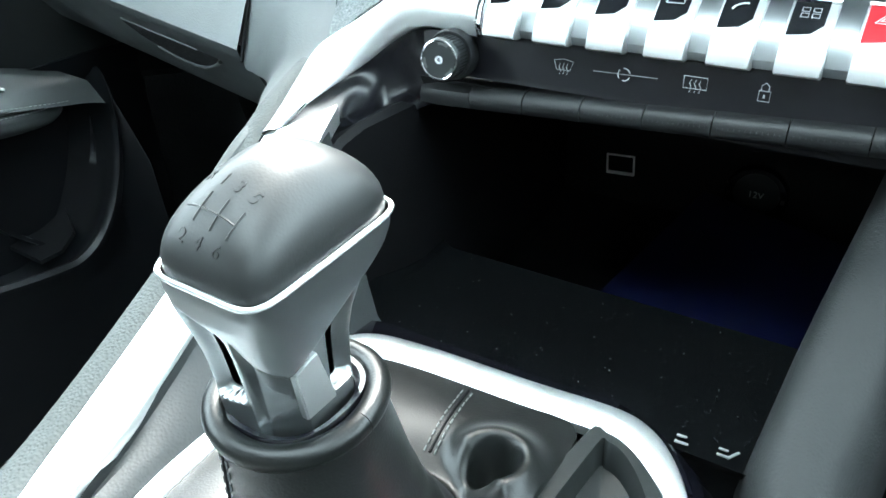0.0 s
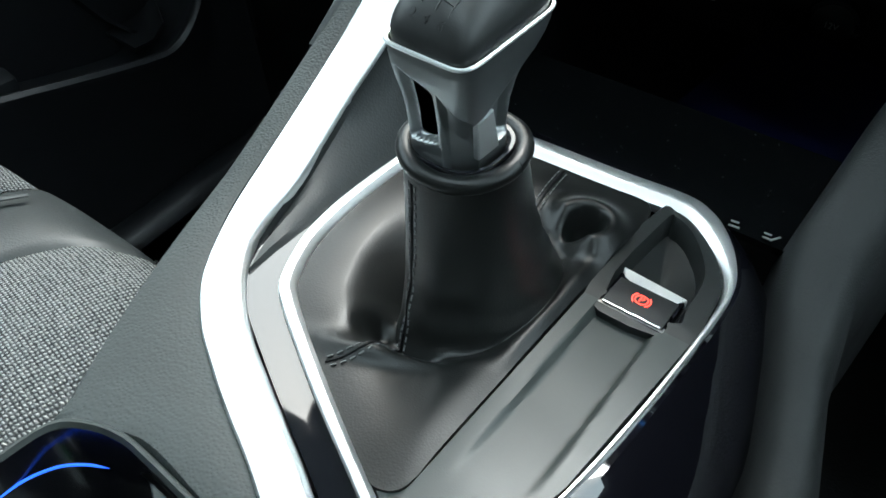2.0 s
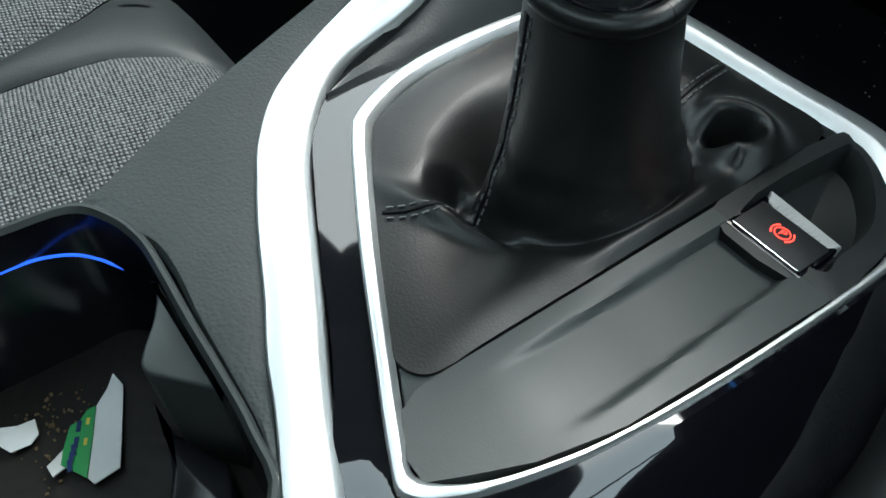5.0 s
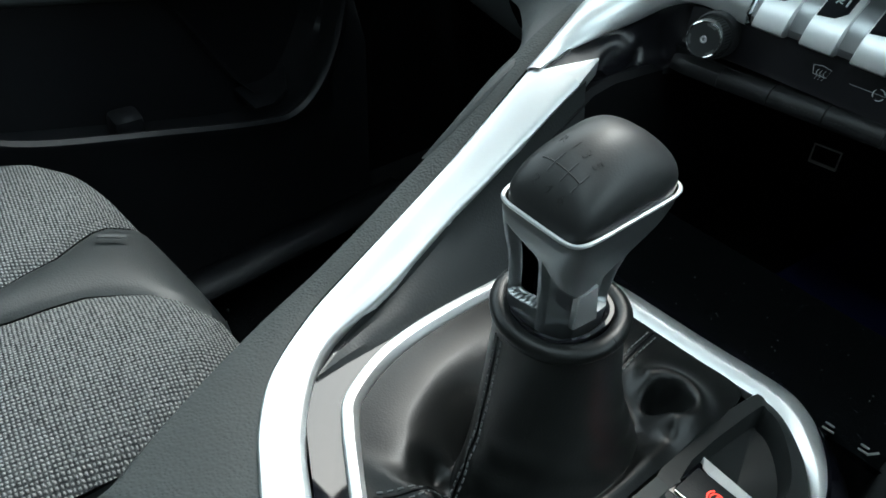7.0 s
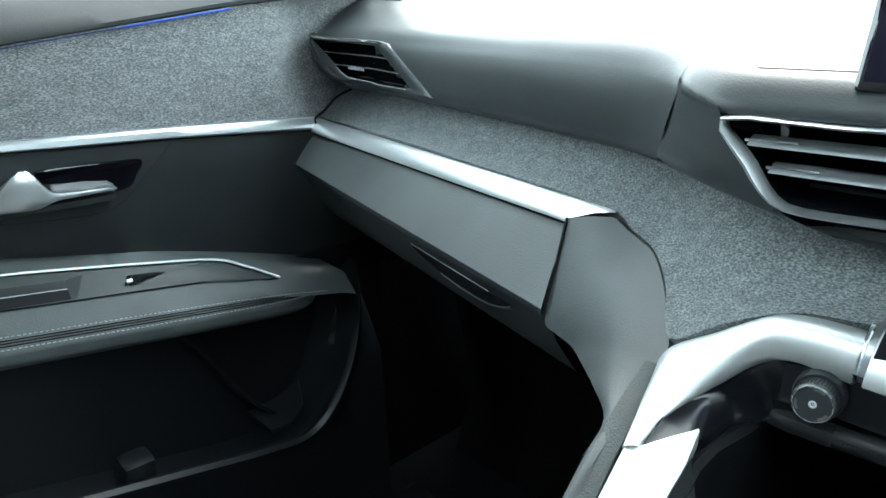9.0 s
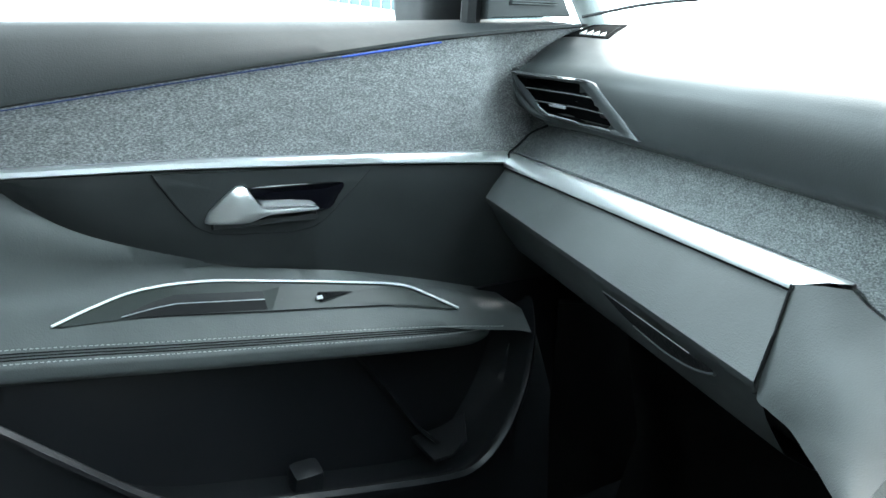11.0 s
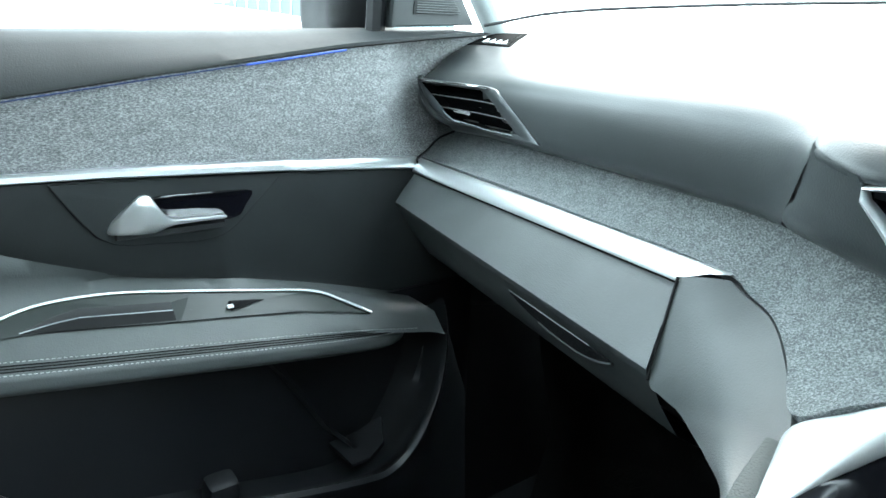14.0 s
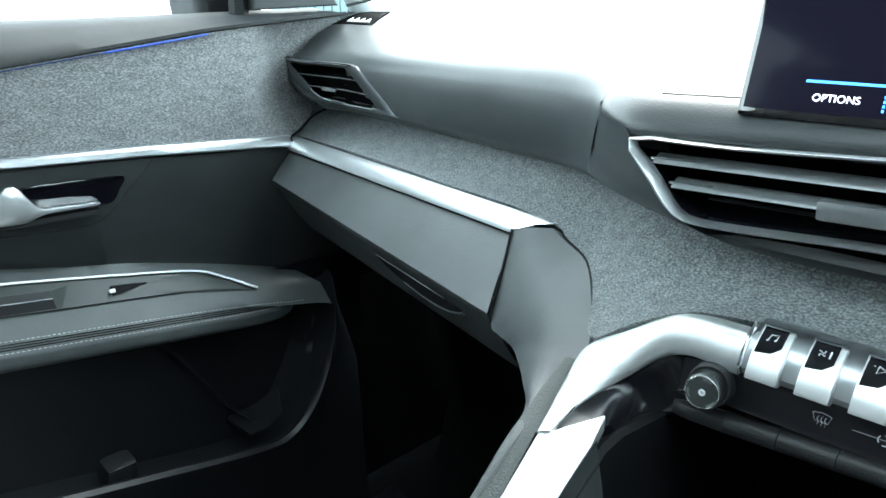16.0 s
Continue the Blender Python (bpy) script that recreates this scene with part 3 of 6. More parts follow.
def slanted_vent():
    """The small vent at the pad's outer end."""
    v = thing("side_air_vent", "small slanted air vent with bright metal frame at the pad's end", "air vent", (-0.6, 0.37, 0.675))
    out = [(-0.6950, 0.6998), (-0.635, 0.6996), (-0.578, 0.6994), (-0.562, 0.6978), (-0.5463, 0.6896), (-0.513, 0.6719), (-0.4827, 0.6549), (-0.5137, 0.6538), (-0.5764, 0.6545), (-0.6337, 0.6590), (-0.6540, 0.6645), (-0.6740, 0.6790)]
    inside = [(-0.6835, 0.6965), (-0.6346, 0.6955), (-0.5890, 0.6950), (-0.5800, 0.6918), (-0.5643, 0.6838), (-0.5401, 0.6706), (-0.5190, 0.6598), (-0.5260, 0.6590), (-0.5769, 0.6576), (-0.6277, 0.6612), (-0.6390, 0.6665), (-0.6590, 0.6810)]

    def at(x, z, dy=0.0):
        return V(x, pad_front(x)[0] - 0.0032 + dy, z)
    fo2 = [V(a, 0, b) for a, b in out]
    fi2 = [V(a, 0, b) for a, b in inside]
    steps = []
    for i in range(12):
        for k in range(4):
            steps.append((fo2[i].lerp(fo2[(i + 1) % 12], k / 4), fi2[i].lerp(fi2[(i + 1) % 12], k / 4)))
    rows = [[at(q.x, q.z, 0.016), at(q.x, q.z, 0.0005), at(*q.lerp(c, 0.25).xz, -0.0008), at(*q.lerp(c, 0.8).xz, -0.0006), at(c.x, c.z, 0.0004)] for q, c in steps]
    part("frame", loft(rows, loop=True), bar_grey, v)
    mid = V(-0.60, 0, 0.676)
    rows = [[at(c.x, c.z, 0.0004), at(*c.lerp(mid, 0.04).xz, 0.0120)] for q, c in steps]
    part("reveal", loft(rows, loop=True), vent_shade_black, v, "inner edge of the frame, blacked for its shade")
    rows = [[at(*c.lerp(mid, 0.02).xz, 0.0110) for q, c in steps], [at(*c.lerp(mid, 0.98).xz, 0.0110) for q, c in steps]]
    part("cavity", loft(rows, ring=True), vent_shade_black, v, "shallow cavity behind the slats, blacked for its shade")
    part("bright_edge", tube([at(q.x, q.z - 0.0008, -0.0006) for q, c in steps[:11]], 0.0010, 6), chrome, v, "bright upper edge of the frame")
    part("bright_edge", tube([at(c.x, c.z - 0.0006, -0.0004) for q, c in steps[28:42]], 0.0009, 6), chrome, v, "bright lower edge of the frame")
    for z, x0, x1 in ((0.6838, -0.664, -0.561), (0.6715, -0.648, -0.539)):
        line = [at(lerp(x0, x1, k / 6), z - 0.0008 * k / 6, 0.0018) for k in range(7)]
        part("slat", tube(line, 0.0026, 8, flat=0.20, up=(0, 0, 1)), vent_shade_black, v)
        part("slat_edge", tube([q + V(0, -0.0016, 0.0010) for q in line], 0.00045, 5), slat_grey, v, "thin bright edge of the slat")
    lip = curve([at(-0.6965, 0.7010, 0.004), at(-0.6780, 0.6795, 0.004), at(-0.6570, 0.6640, 0.004), at(-0.6340, 0.6580, 0.006), at(-0.6000, 0.6590, 0.014)], 5)
    part("surround", tube([q + V(-0.0015, 0, -0.001) for q in lip], 0.0045, 8), dash_plastic, v, "soft rounded surround below the frame")
    part("slider", block(0.030, 0.004, 0.0040, pose(*at(-0.614, 0.6705, 0.0005), 0, 0, -4), 0.0014), chrome, v, "bright sliding tab on the slats")
    return v


slanted_vent()


def middle_vent():
    v = thing("middle_air_vent", "wide middle air vent with bright metal frame and slats", "air vent", (-0.02, 0.24, 0.67))
    out = [(-0.1565, 0.6905), (-0.10, 0.693), (0.0, 0.6985), (0.13, 0.704), (0.135, 0.66), (0.06, 0.656), (-0.023, 0.6535), (-0.08, 0.6495), (-0.111, 0.6480), (-0.124, 0.6495), (-0.1335, 0.656), (-0.143, 0.668)]

    def at(x, z, dy=0.0):
        return V(x, 0.2335 + (0.69 - z) * 0.05 + dy, z)
    ring = even(curve([at(x, z) for x, z in out], 3, True), 90, True)
    n, rows, deep = len(ring), [], []
    for i, q in enumerate(ring):
        d = ring[(i + 1) % n] - ring[i - 1]
        s = V(d.z, 0, -d.x).normalized()
        if (V(-0.01, q.y, 0.672) - q).dot(s) < 0:
            s = -s
        w = 0.0025 + 0.0026 * max(0.0, min(1.0, (-0.118 - q.x) / 0.02)) * max(0.0, min(1.0, (0.69 - q.z) / 0.02))
        rows.append([q + V(0, 0.008, 0), q + V(0, -0.0015, 0), q + s * w * 0.4 + V(0, -0.003, 0), q + s * w + V(0, 0.000, 0), q + s * (w + 0.0005) + V(0, 0.004, 0)])
        deep.append([q + s * (w + 0.0004) + V(0, 0.0035, 0), q + s * (w + 0.004) + V(0, 0.02, 0), q + s * (w + 0.006) + V(0, 0.045, 0)])
    part("frame", loft(rows, loop=True), brushed, v)
    part("reveal", loft(deep, loop=True), gloss, v, "gloss black inside of the frame")
    part("cavity", loft([[at(x, z, d) for x in (-0.128, 0.16)] for z, d in ((0.646, 0.006), (0.642, 0.040), (0.706, 0.040), (0.706, 0.014))]), vent_shade_black, v, "shallow cavity behind the slats, blacked for its shade")
    # Added plate: stops light that showed past the cavity's end.
    part("cavity_end", loft([[at(-0.1275, 0.648, 0.008), at(-0.1275, 0.648, 0.041)], [at(-0.1275, 0.706, 0.014), at(-0.1275, 0.706, 0.041)]]), vent_shade_black, v, "black plate added to close the cavity's end")
    for z0, z1, x0 in ((0.680, 0.688, -0.143), (0.668, 0.6755, -0.131)):
        line = [at(lerp(x0, 0.13, k / 8), lerp(z0, z1, k / 8), 0.006) for k in range(9)]
        part("slat", tube(line, 0.0050, 12, flat=0.22, up=(0, -0.45, 0.89)), slat_grey, v, "grey slat with a bright edge")
        part("slat_tip", tube([line[0] + V(-0.002, -0.002, 0), line[0].lerp(line[1], 0.7) + V(0, -0.0025, 0.0006)], 0.0008, 6), chrome, v)
    for z0, z1, x0 in ((0.660, 0.665, -0.115),):
        part("slat", tube([at(lerp(x0, 0.13, k / 8), lerp(z0, z1, k / 8), 0.016) for k in range(9)], 0.002, 8, flat=0.5), dark_plastic, v)
    tab = at(-0.034, 0.6705, -0.004)
    part("slider", block(0.038, 0.009, 0.0095, pose(*tab, 0, -2, 0), 0.002), slat_grey, v, "ribbed grey sliding tab")
    return v


middle_vent()


def infotainment_screen():
    s = thing("touch_screen", "black glossy touch screen standing on the dashboard", "screen", (0.0, 0.25, 0.77))
    m = pose(0.005, 0.2515, 0.7665, 75, 0, 0)
    part("case", block(0.212, 0.120, 0.010, m @ pose(0, 0, -0.006), 0.003), gloss, s)
    part("panel", block(0.204, 0.112, 0.0012, m @ pose(0, 0, 0.0005), 0.0004), lcd_dark, s, "dark lit screen face")
    part("blue_line", block(0.046, 0.0011, 0.0004, m @ pose(-0.052, -0.0415, 0.0014)), lcd_blue, s, "bright blue line")
    part("blue_tab", block(0.075, 0.0035, 0.0004, m @ pose(0.0025, -0.0425, 0.0014)), lcd_blue, s, "bright blue tab")
    part("caption", text_mesh("OPTIONS", 0.0049, m @ pose(-0.0605, -0.0490, 0.0014)), lcd_white, s, "white caption")
    bm = bmesh.new()
    for k in range(4):
        block(0.0009, 0.0012, 0.0004, m @ pose(-0.0405, -0.0465 - k * 0.002, 0.0014), bm=bm)
    part("dots", bm, lcd_blue, s)
    line = [m @ V(-0.030 + 0.011 * math.cos(a), 0.014 + 0.011 * math.sin(a), 0.0012) for a in np.linspace(0, 2 * math.pi, 33)]
    part("clock_ring", tube(line, 0.0006, 5), lcd_white, s)
    return s


infotainment_screen()
part("cowl_seal", tube(curve([(-0.664, 0.437, 0.7585), (-0.60, 0.50, 0.7765), (-0.466, 0.60, 0.7885), (-0.30, 0.655, 0.794), (0.0, 0.69, 0.799), (0.3, 0.655, 0.794)], 6), 0.0020, 6), dark_plastic, dash, "thin black seal at the windscreen's foot")
# slot of the side defroster
def pad_top(x, y, lift=0.0):
    """A point on the pad's upper face."""
    row = pad_row(x)[9:]
    return V(x, y, between([q.y for q in row], [q.z for q in row], y) + lift)


d = thing("defroster_vent", "small dark defroster vent with white ribs on the dashboard's top", "air vent", (-0.67, 0.465, 0.744))
out = [V(-0.694, 0.436, 0), V(-0.634, 0.450, 0), V(-0.656, 0.500, 0), V(-0.692, 0.482, 0)]
mid = V(-0.677, 0.468, 0)
slot = [V(-0.676, 0.446, 0), V(-0.642, 0.4535, 0), V(-0.658, 0.492, 0), V(-0.685, 0.476, 0)]
rows = []
for i in range(4):
    for k in range(4):
        p, q = out[i].lerp(out[(i + 1) % 4], k / 4), slot[i].lerp(slot[(i + 1) % 4], k / 4)
        rows.append([pad_top(p.x, p.y, -0.0004), pad_top(*p.lerp(q, 0.12).xy, 0.0010), pad_top(*p.lerp(q, 0.85).xy, 0.0010), pad_top(q.x, q.y, 0.0004)])
part("frame", loft(rows, loop=True), vent_shade_black, d, "dark tapered frame")
part("slot", loft([[pad_top(*slot[0].lerp(slot[1], k / 6).lerp(slot[3].lerp(slot[2], k / 6), j / 8).xy, 0.0012) for j in range(9)] for k in range(7)]), vent_shade_black, d, "black slot")
for k in range(4):
    p = slot[0].lerp(slot[1], (k + 0.5) / 4)
    q = p + V(-0.005, 0.011, 0)
    w = V(0.0036, 0.0009, 0)
    bm = bmesh.new()
    loft([[pad_top(*(p - w).xy, 0.0010), pad_top(*(p + w).xy, 0.0010), pad_top(q.x, q.y, 0.0010)], [pad_top(*(p - w * 0.8).xy, 0.0026), pad_top(*(p + w * 0.8).xy, 0.0026), pad_top(q.x, q.y, 0.0018)]], ring=True, caps=True, bm=bm)
    part("rib", bm, white_plastic, d)
# ---- passenger's door ----
door = thing("passenger_door", "closed passenger door with grey felt, leather armrest and map pocket", "car door", (-0.7, 0.1, 0.3))
YS = list(np.linspace(-0.62, 0.47, 90))


def z_belt(y):
    return between([-0.6, -0.15, 0.15, 0.45], [0.728, 0.737, 0.744, 0.754], y)


def z_blue(y):
    return between([-0.6, -0.147, 0.065, 0.251, 0.369, 0.45], [0.615, 0.678, 0.708, 0.733, 0.744, 0.750], y)


def z_strip(y):
    return between([-0.6, -0.144, 0.022, 0.198, 0.365, 0.45], [0.632, 0.629, 0.626, 0.619, 0.610, 0.606], y)


PANEL = curve([(-0.6, 0.632, 0), (-0.25, 0.630, 0), (-0.153, 0.6235, 0), (-0.12, 0.598, 0), (-0.076, 0.567, 0), (-0.01, 0.540, 0), (0.061, 0.520, 0), (0.16, 0.494, 0), (0.266, 0.466, 0), (0.36, 0.438, 0), (0.45, 0.410, 0), (0.62, 0.372, 0)], 8)
PANEL_Y, PANEL_Z = [q.x for q in PANEL], [q.y for q in PANEL]


def z_panel(y):
    """Lower edge of the dark panel with the handle."""
    return between(PANEL_Y, PANEL_Z, y)


rows = []
for y in [y for y in YS if y < 0.445]:
    a, b = z_belt(y), z_blue(y)
    rows.append([V(-0.76, y, a - 0.01), V(-0.745, y, a + 0.001), V(-0.725, y, a + 0.002), V(-0.705, y, a - 0.001), V(-0.69, y, lerp(a, b, 0.22)), V(-0.672, y, lerp(a, b, 0.6)), V(-0.660, y, b + 0.003), V(-0.659, y, b), V(-0.667, y, b - 0.002)])
part("belt_cap", loft(rows), belt_plastic, door, "dark grey upper rail under the window")
rows = []
for y in YS:
    b, s = z_blue(y), z_strip(y)
    o = -0.034 * max(0.0, min(1.0, (y - 0.315) / 0.05))
    rows.append([V(-0.666 + o * 0.6, y, b + 0.001), V(-0.667 + o, y, b - 0.004), V(-0.674 + o, y, lerp(b, s, 0.3)), V(-0.684 + o, y, lerp(b, s, 0.6)), V(-0.691 + o * 0.5, y, lerp(b, s, 0.9)), V(-0.695, y, s - 0.001)])
part("felt_panel", loft(rows), door_felt, door, "grey melange felt panel")
part("light_line", tube([V(-0.6605, y, z_blue(y) - 0.003) for y in np.linspace(-0.16, 0.15, 20)], 0.0007, 6), blue_dim, door, "thin blue ambient light line")
part("light_line", tube([V(-0.6602, y, z_blue(y) - 0.003) for y in np.linspace(0.15, 0.255, 12)], 0.0011, 6), blue_line, door, "glowing blue end of the light line")
rows = []
for y in np.linspace(-0.148, 0.368, 40):
    s = z_strip(y)
    h = between([-0.15, -0.05, 0.2, 0.37], [0.0065, 0.0070, 0.0095, 0.0125], y)
    rows.append([V(-0.697, y, s + 0.001), V(-0.6890, y, s + 0.0006), V(-0.6868, y, s - h * 0.2), V(-0.6865, y, s - h * 0.8), V(-0.6885, y, s - h), V(-0.697, y, s - h - 0.001)])
part("metal_strip", loft(rows), brushed, door, "bright metal strip below the felt")
rows = []
for y in YS + [0.50, 0.55, 0.60]:
    s, q = z_strip(y) - between([-0.15, 0.37], [0.008, 0.013], y), z_panel(y)
    s = max(s, q + 0.001)
    crease = lerp(s, q, 0.32)
    rows.append([V(-0.697, y, s + 0.001), V(-0.6945, y, s - 0.0006), V(-0.695, y, lerp(s, q, 0.12)), V(-0.7005, y, crease), V(-0.711, y, lerp(s, q, 0.65)), V(-0.722, y, q - 0.002), V(-0.735, y, q - 0.012)])
part("dark_panel", loft(rows), door_plastic, door, "smooth dark panel round the door handle")

part("panel_seam", tube([V(-0.7232, y, z_panel(y) + 0.0004) for y in np.linspace(-0.16, 0.34, 60)], 0.0010, 6), carpet, door, "dark seam between panel and leather")
# recessed field and handle


def field(y, z, dx=0.0):
    s, q = z_strip(y) - 0.010, z_panel(y)
    t = max(0.0, (s - z) / max(0.01, s - q))
    return V(between([0, 0.12, 0.32, 0.65, 1.0], [-0.6945, -0.695, -0.7005, -0.711, -0.722], t) + dx, y, z)


line = [(-0.017, 0.616), (0.198, 0.6075), (0.172, 0.580), (0.152, 0.556), (0.138, 0.5465), (0.118, 0.5435), (0.05, 0.5485), (0.036, 0.5515), (0.022, 0.560), (0.004, 0.583)]
ring = even([Vector((a, b)) for a, b in line], 80, True)
mid = Vector((0.085, 0.581))
rows = []
for q in ring:
    o = q.lerp(mid, 0.012)
    rows.append([field(q.x, q.y, -0.003), field(q.x, q.y, 0.0012), field(o.x, o.y, 0.0022), field(*q.lerp(mid, 0.10), 0.0016), field(*q.lerp(mid, 0.45), 0.0016), field(*q.lerp(mid, 0.75), 0.0014), field(*q.lerp(mid, 0.99), 0.0014)])
part("handle_plate", loft(rows, loop=True), door_plastic, door, "dark tapered plate round the handle")
part("plate_gap", tube([field(q.x, q.y, 0.0012) for q in ring[18:]], 0.0007, 5), carpet, door, "thin dark gap round the plate")
bowl = even(curve([(0.066, 0.5955, 0), (0.110, 0.5965, 0), (0.158, 0.5945, 0), (0.1655, 0.590, 0), (0.160, 0.580, 0), (0.150, 0.5660, 0), (0.110, 0.5655, 0), (0.072, 0.5665, 0), (0.062, 0.58, 0)], 4, True), 60, True)
c0 = V(0.112, 0.580, 0)
rows = [[field(q.x, q.y, 0.0030), field(q.x, q.y, 0.0040), field(*q.lerp(c0, 0.06).xy, 0.0036), field(*q.lerp(c0, 0.14).xy, 0.0026), field(*q.lerp(c0, 0.5).xy, 0.0022), field(*q.lerp(c0, 0.98).xy, 0.0022)] for q in bowl]
part("handle_bowl", loft(rows, loop=True), gloss, door, "shadowy glossy bowl behind the handle")
rows = []
for y, top, w in ((0.0300, 0.5665, 0.004), (0.0325, 0.5740, 0.008), (0.040, 0.5830, 0.011), (0.050, 0.5930, 0.013), (0.057, 0.5985, 0.014), (0.063, 0.5985, 0.014), (0.068, 0.5940, 0.014), (0.074, 0.5845, 0.014), (0.080, 0.5770, 0.014),
                  (0.087, 0.5738, 0.014), (0.110, 0.5728, 0.013), (0.134, 0.5716, 0.011), (0.139, 0.5695, 0.008)):
    low = between([0.07, 0.085], [0.5632, 0.5678], y)
    zc, h = (top + low) / 2, (top - low) / 2
    c = field(y, zc)
    rows.append([V(c.x + w * (0.55 + 0.45 * max(-1, min(1, 1.25 * math.cos(a)))), y, zc + h * max(-1, min(1, 1.2 * math.sin(a)))) for a in (2 * math.pi * j / 18 for j in range(18))])
part("handle", loft(rows, ring=True, caps=True), brushed, door, "satin metal door handle")
rows = []
for k in range(14):
    y = lerp(0.036, 0.137, k / 13)
    c = field(y, 0.5615)
    rows.append([V(c.x + 0.002, y, 0.566), V(c.x + 0.011, y, 0.5635), V(c.x + 0.011, y, 0.5585), V(c.x + 0.002, y, 0.5555)])
part("handle_base", loft(rows, caps=True), dark_plastic, door, "dark lower rail of the handle")

# armrest: a slope of leather that rounds over to an edge
EY = [-0.62, -0.47, -0.32, -0.17, 0.0, 0.2, 0.29, 0.33, 0.36, 0.38]
EX = [-0.715, -0.708, -0.701, -0.694, -0.677, -0.658, -0.657, -0.668, -0.698, -0.735]
EZ = [0.475, 0.472, 0.469, 0.467, 0.450, 0.429, 0.418, 0.412, 0.408, 0.402]


ARM = curve(list(zip(EY, EX, EZ)), 10)
ARM_Y, ARM_X, ARM_Z = [q.x for q in ARM], [q.y for q in ARM], [q.z for q in ARM]


def arm_edge(y):
    return between(ARM_Y, ARM_X, y), between(ARM_Y, ARM_Z, y)


def slope(y, u, lift=0.0):
    """A point of the armrest's slope: u 0 at its upper side, 1 at the edge."""
    a, b = V(-0.742, y, 0.512), V(-0.652, y, 0.422)
    return a.lerp(b, u) + V(0.707, 0, 0.707) * lift


rows, lines = [], ([], [])
for y in list(np.linspace(-0.62, 0.376, 94)):
    q = z_panel(y)
    ex, ez = arm_edge(y)
    top = V(-0.724, y, q)
    edge = V(ex, y, ez)
    drop = between([-0.62, -0.1, 0.3, 0.42], [0.03, 0.026, 0.02, 0.006], y)
    u1 = (0.512 - ez) / 0.09
    u0 = min(max(0.02, (0.512 - q) / 0.09 + 0.04), u1 - 0.2)
    lean = max(0.0, min(1.0, (q - 0.52) / 0.08))
    sink = between([-0.62, -0.16, -0.11, 0.30, 0.33], [0.004, 0.003, 0.0, 0.0, 0.0], y)
    hip = top.lerp(slope(y, u0, sink), 0.55) + V(0.010, 0, 0.0) * lean
    row = [top + V(-0.012, 0, 0.004), top, hip, slope(y, u0, sink), slope(y, lerp(u0, u1, 0.33), sink), slope(y, lerp(u0, u1, 0.66), sink), slope(y, lerp(u0, u1, 0.86), sink * 0.6), edge + V(-0.003, 0, 0.002), edge + V(0.001, 0, -0.001), edge + V(0.002, 0, -0.006),
           edge + V(0.0005, 0, -0.010), edge + V(0.001, 0, -0.014), edge + V(-0.006, 0, -0.013 - drop * 0.35), edge + V(-0.022, 0, -0.014 - drop * 0.6), V(-0.76, y, ez - 0.03 - drop)]
    rows.append(row)
    if y < 0.352:
        lines[0].append(slope(y, u1 - 0.085, sink * 0.6 + 0.0004))
        lines[1].append(edge + V(0.0014, 0, 0.0002))
arm = part("armrest", loft(rows), arm_leather, door, "dark grey leather armrest with stitched edge", sharp=85)
for line in lines:
    part("stitching", stitches(line, 0.0028, 0.0018, 0.00032), pale_thread, arm, "pale grey stitching")
for k in (0.30, 0.52, 0.74):
    part("piping_groove", tube([a.lerp(b, k) + V(0.0006, 0, 0.0006) for a, b in zip(*lines)], 0.00055, 6), carpet, arm, "dark groove of the stitched edge")


LIFT = 0.0015
outer = [(-0.107, 0.33), (-0.07, 0.23), (-0.028, 0.155), (0.03, 0.165), (0.10, 0.26), (0.17, 0.37), (0.232, 0.48), (0.262, 0.62), (0.292, 0.80), (0.24, 0.68), (0.16, 0.58), (0.086, 0.50), (0.02, 0.425), (-0.04, 0.36), (-0.08, 0.345)]
ring = even(curve([(a, b, 0) for a, b in outer], 4, True), 90, True)
mid = V(0.10, 0.42, 0)
rows = []
for q in ring:
    c = q.lerp(mid, 0.03)
    rows.append([slope(q.x, q.y, LIFT - 0.008), slope(q.x, q.y, LIFT), slope(c.x, c.y, LIFT + 0.001), slope(*q.lerp(mid, 0.5).xy, LIFT + 0.001), slope(*q.lerp(mid, 0.99).xy, LIFT + 0.001)])
plate = part("control_plate", loft(rows, loop=True), panel_plastic, door, "dark plate with window switch in the armrest")
part("plate_rim", tube([slope(q.x, q.y, LIFT + 0.0030) for q in even(curve([(a, b, 0) for a, b in outer[:9]], 5), 60)], 0.0015, 8), silver, plate, "thin bright metal rim")
# Pull recess laid flat on the plate: dark bands paint its shade, a pale line its lit edge.
upper, lower = [], []
for k in range(17):
    y = lerp(-0.05, 0.083, k / 16)
    u0 = between([-0.05, -0.02, 0.0, 0.083], [0.335, 0.262, 0.235, 0.325], y)
    u1 = between([-0.05, 0.083], [0.350, 0.485], y)
    upper.append([slope(y, u0, LIFT + 0.0018), slope(y, lerp(u0, u1, 0.05), LIFT + 0.0016), slope(y, lerp(u0, u1, 0.40), LIFT + 0.0012), slope(y, lerp(u0, u1, 0.44), LIFT + 0.0014)])
    lower.append([slope(y, lerp(u0, u1, 0.44), LIFT + 0.0014), slope(y, lerp(u0, u1, 0.50), LIFT + 0.0012), slope(y, u1, LIFT + 0.0013)])
part("recess_wall", loft(upper), dark_plastic, plate, "dark band painted as the pull recess's shaded upper wall")
part("recess_shade", loft(lower), bay_black, plate, "black band painted as the pull recess's shaded depth")
part("recess_rim", tube([row[0] for row in lower], 0.0005, 6), pewter, plate)
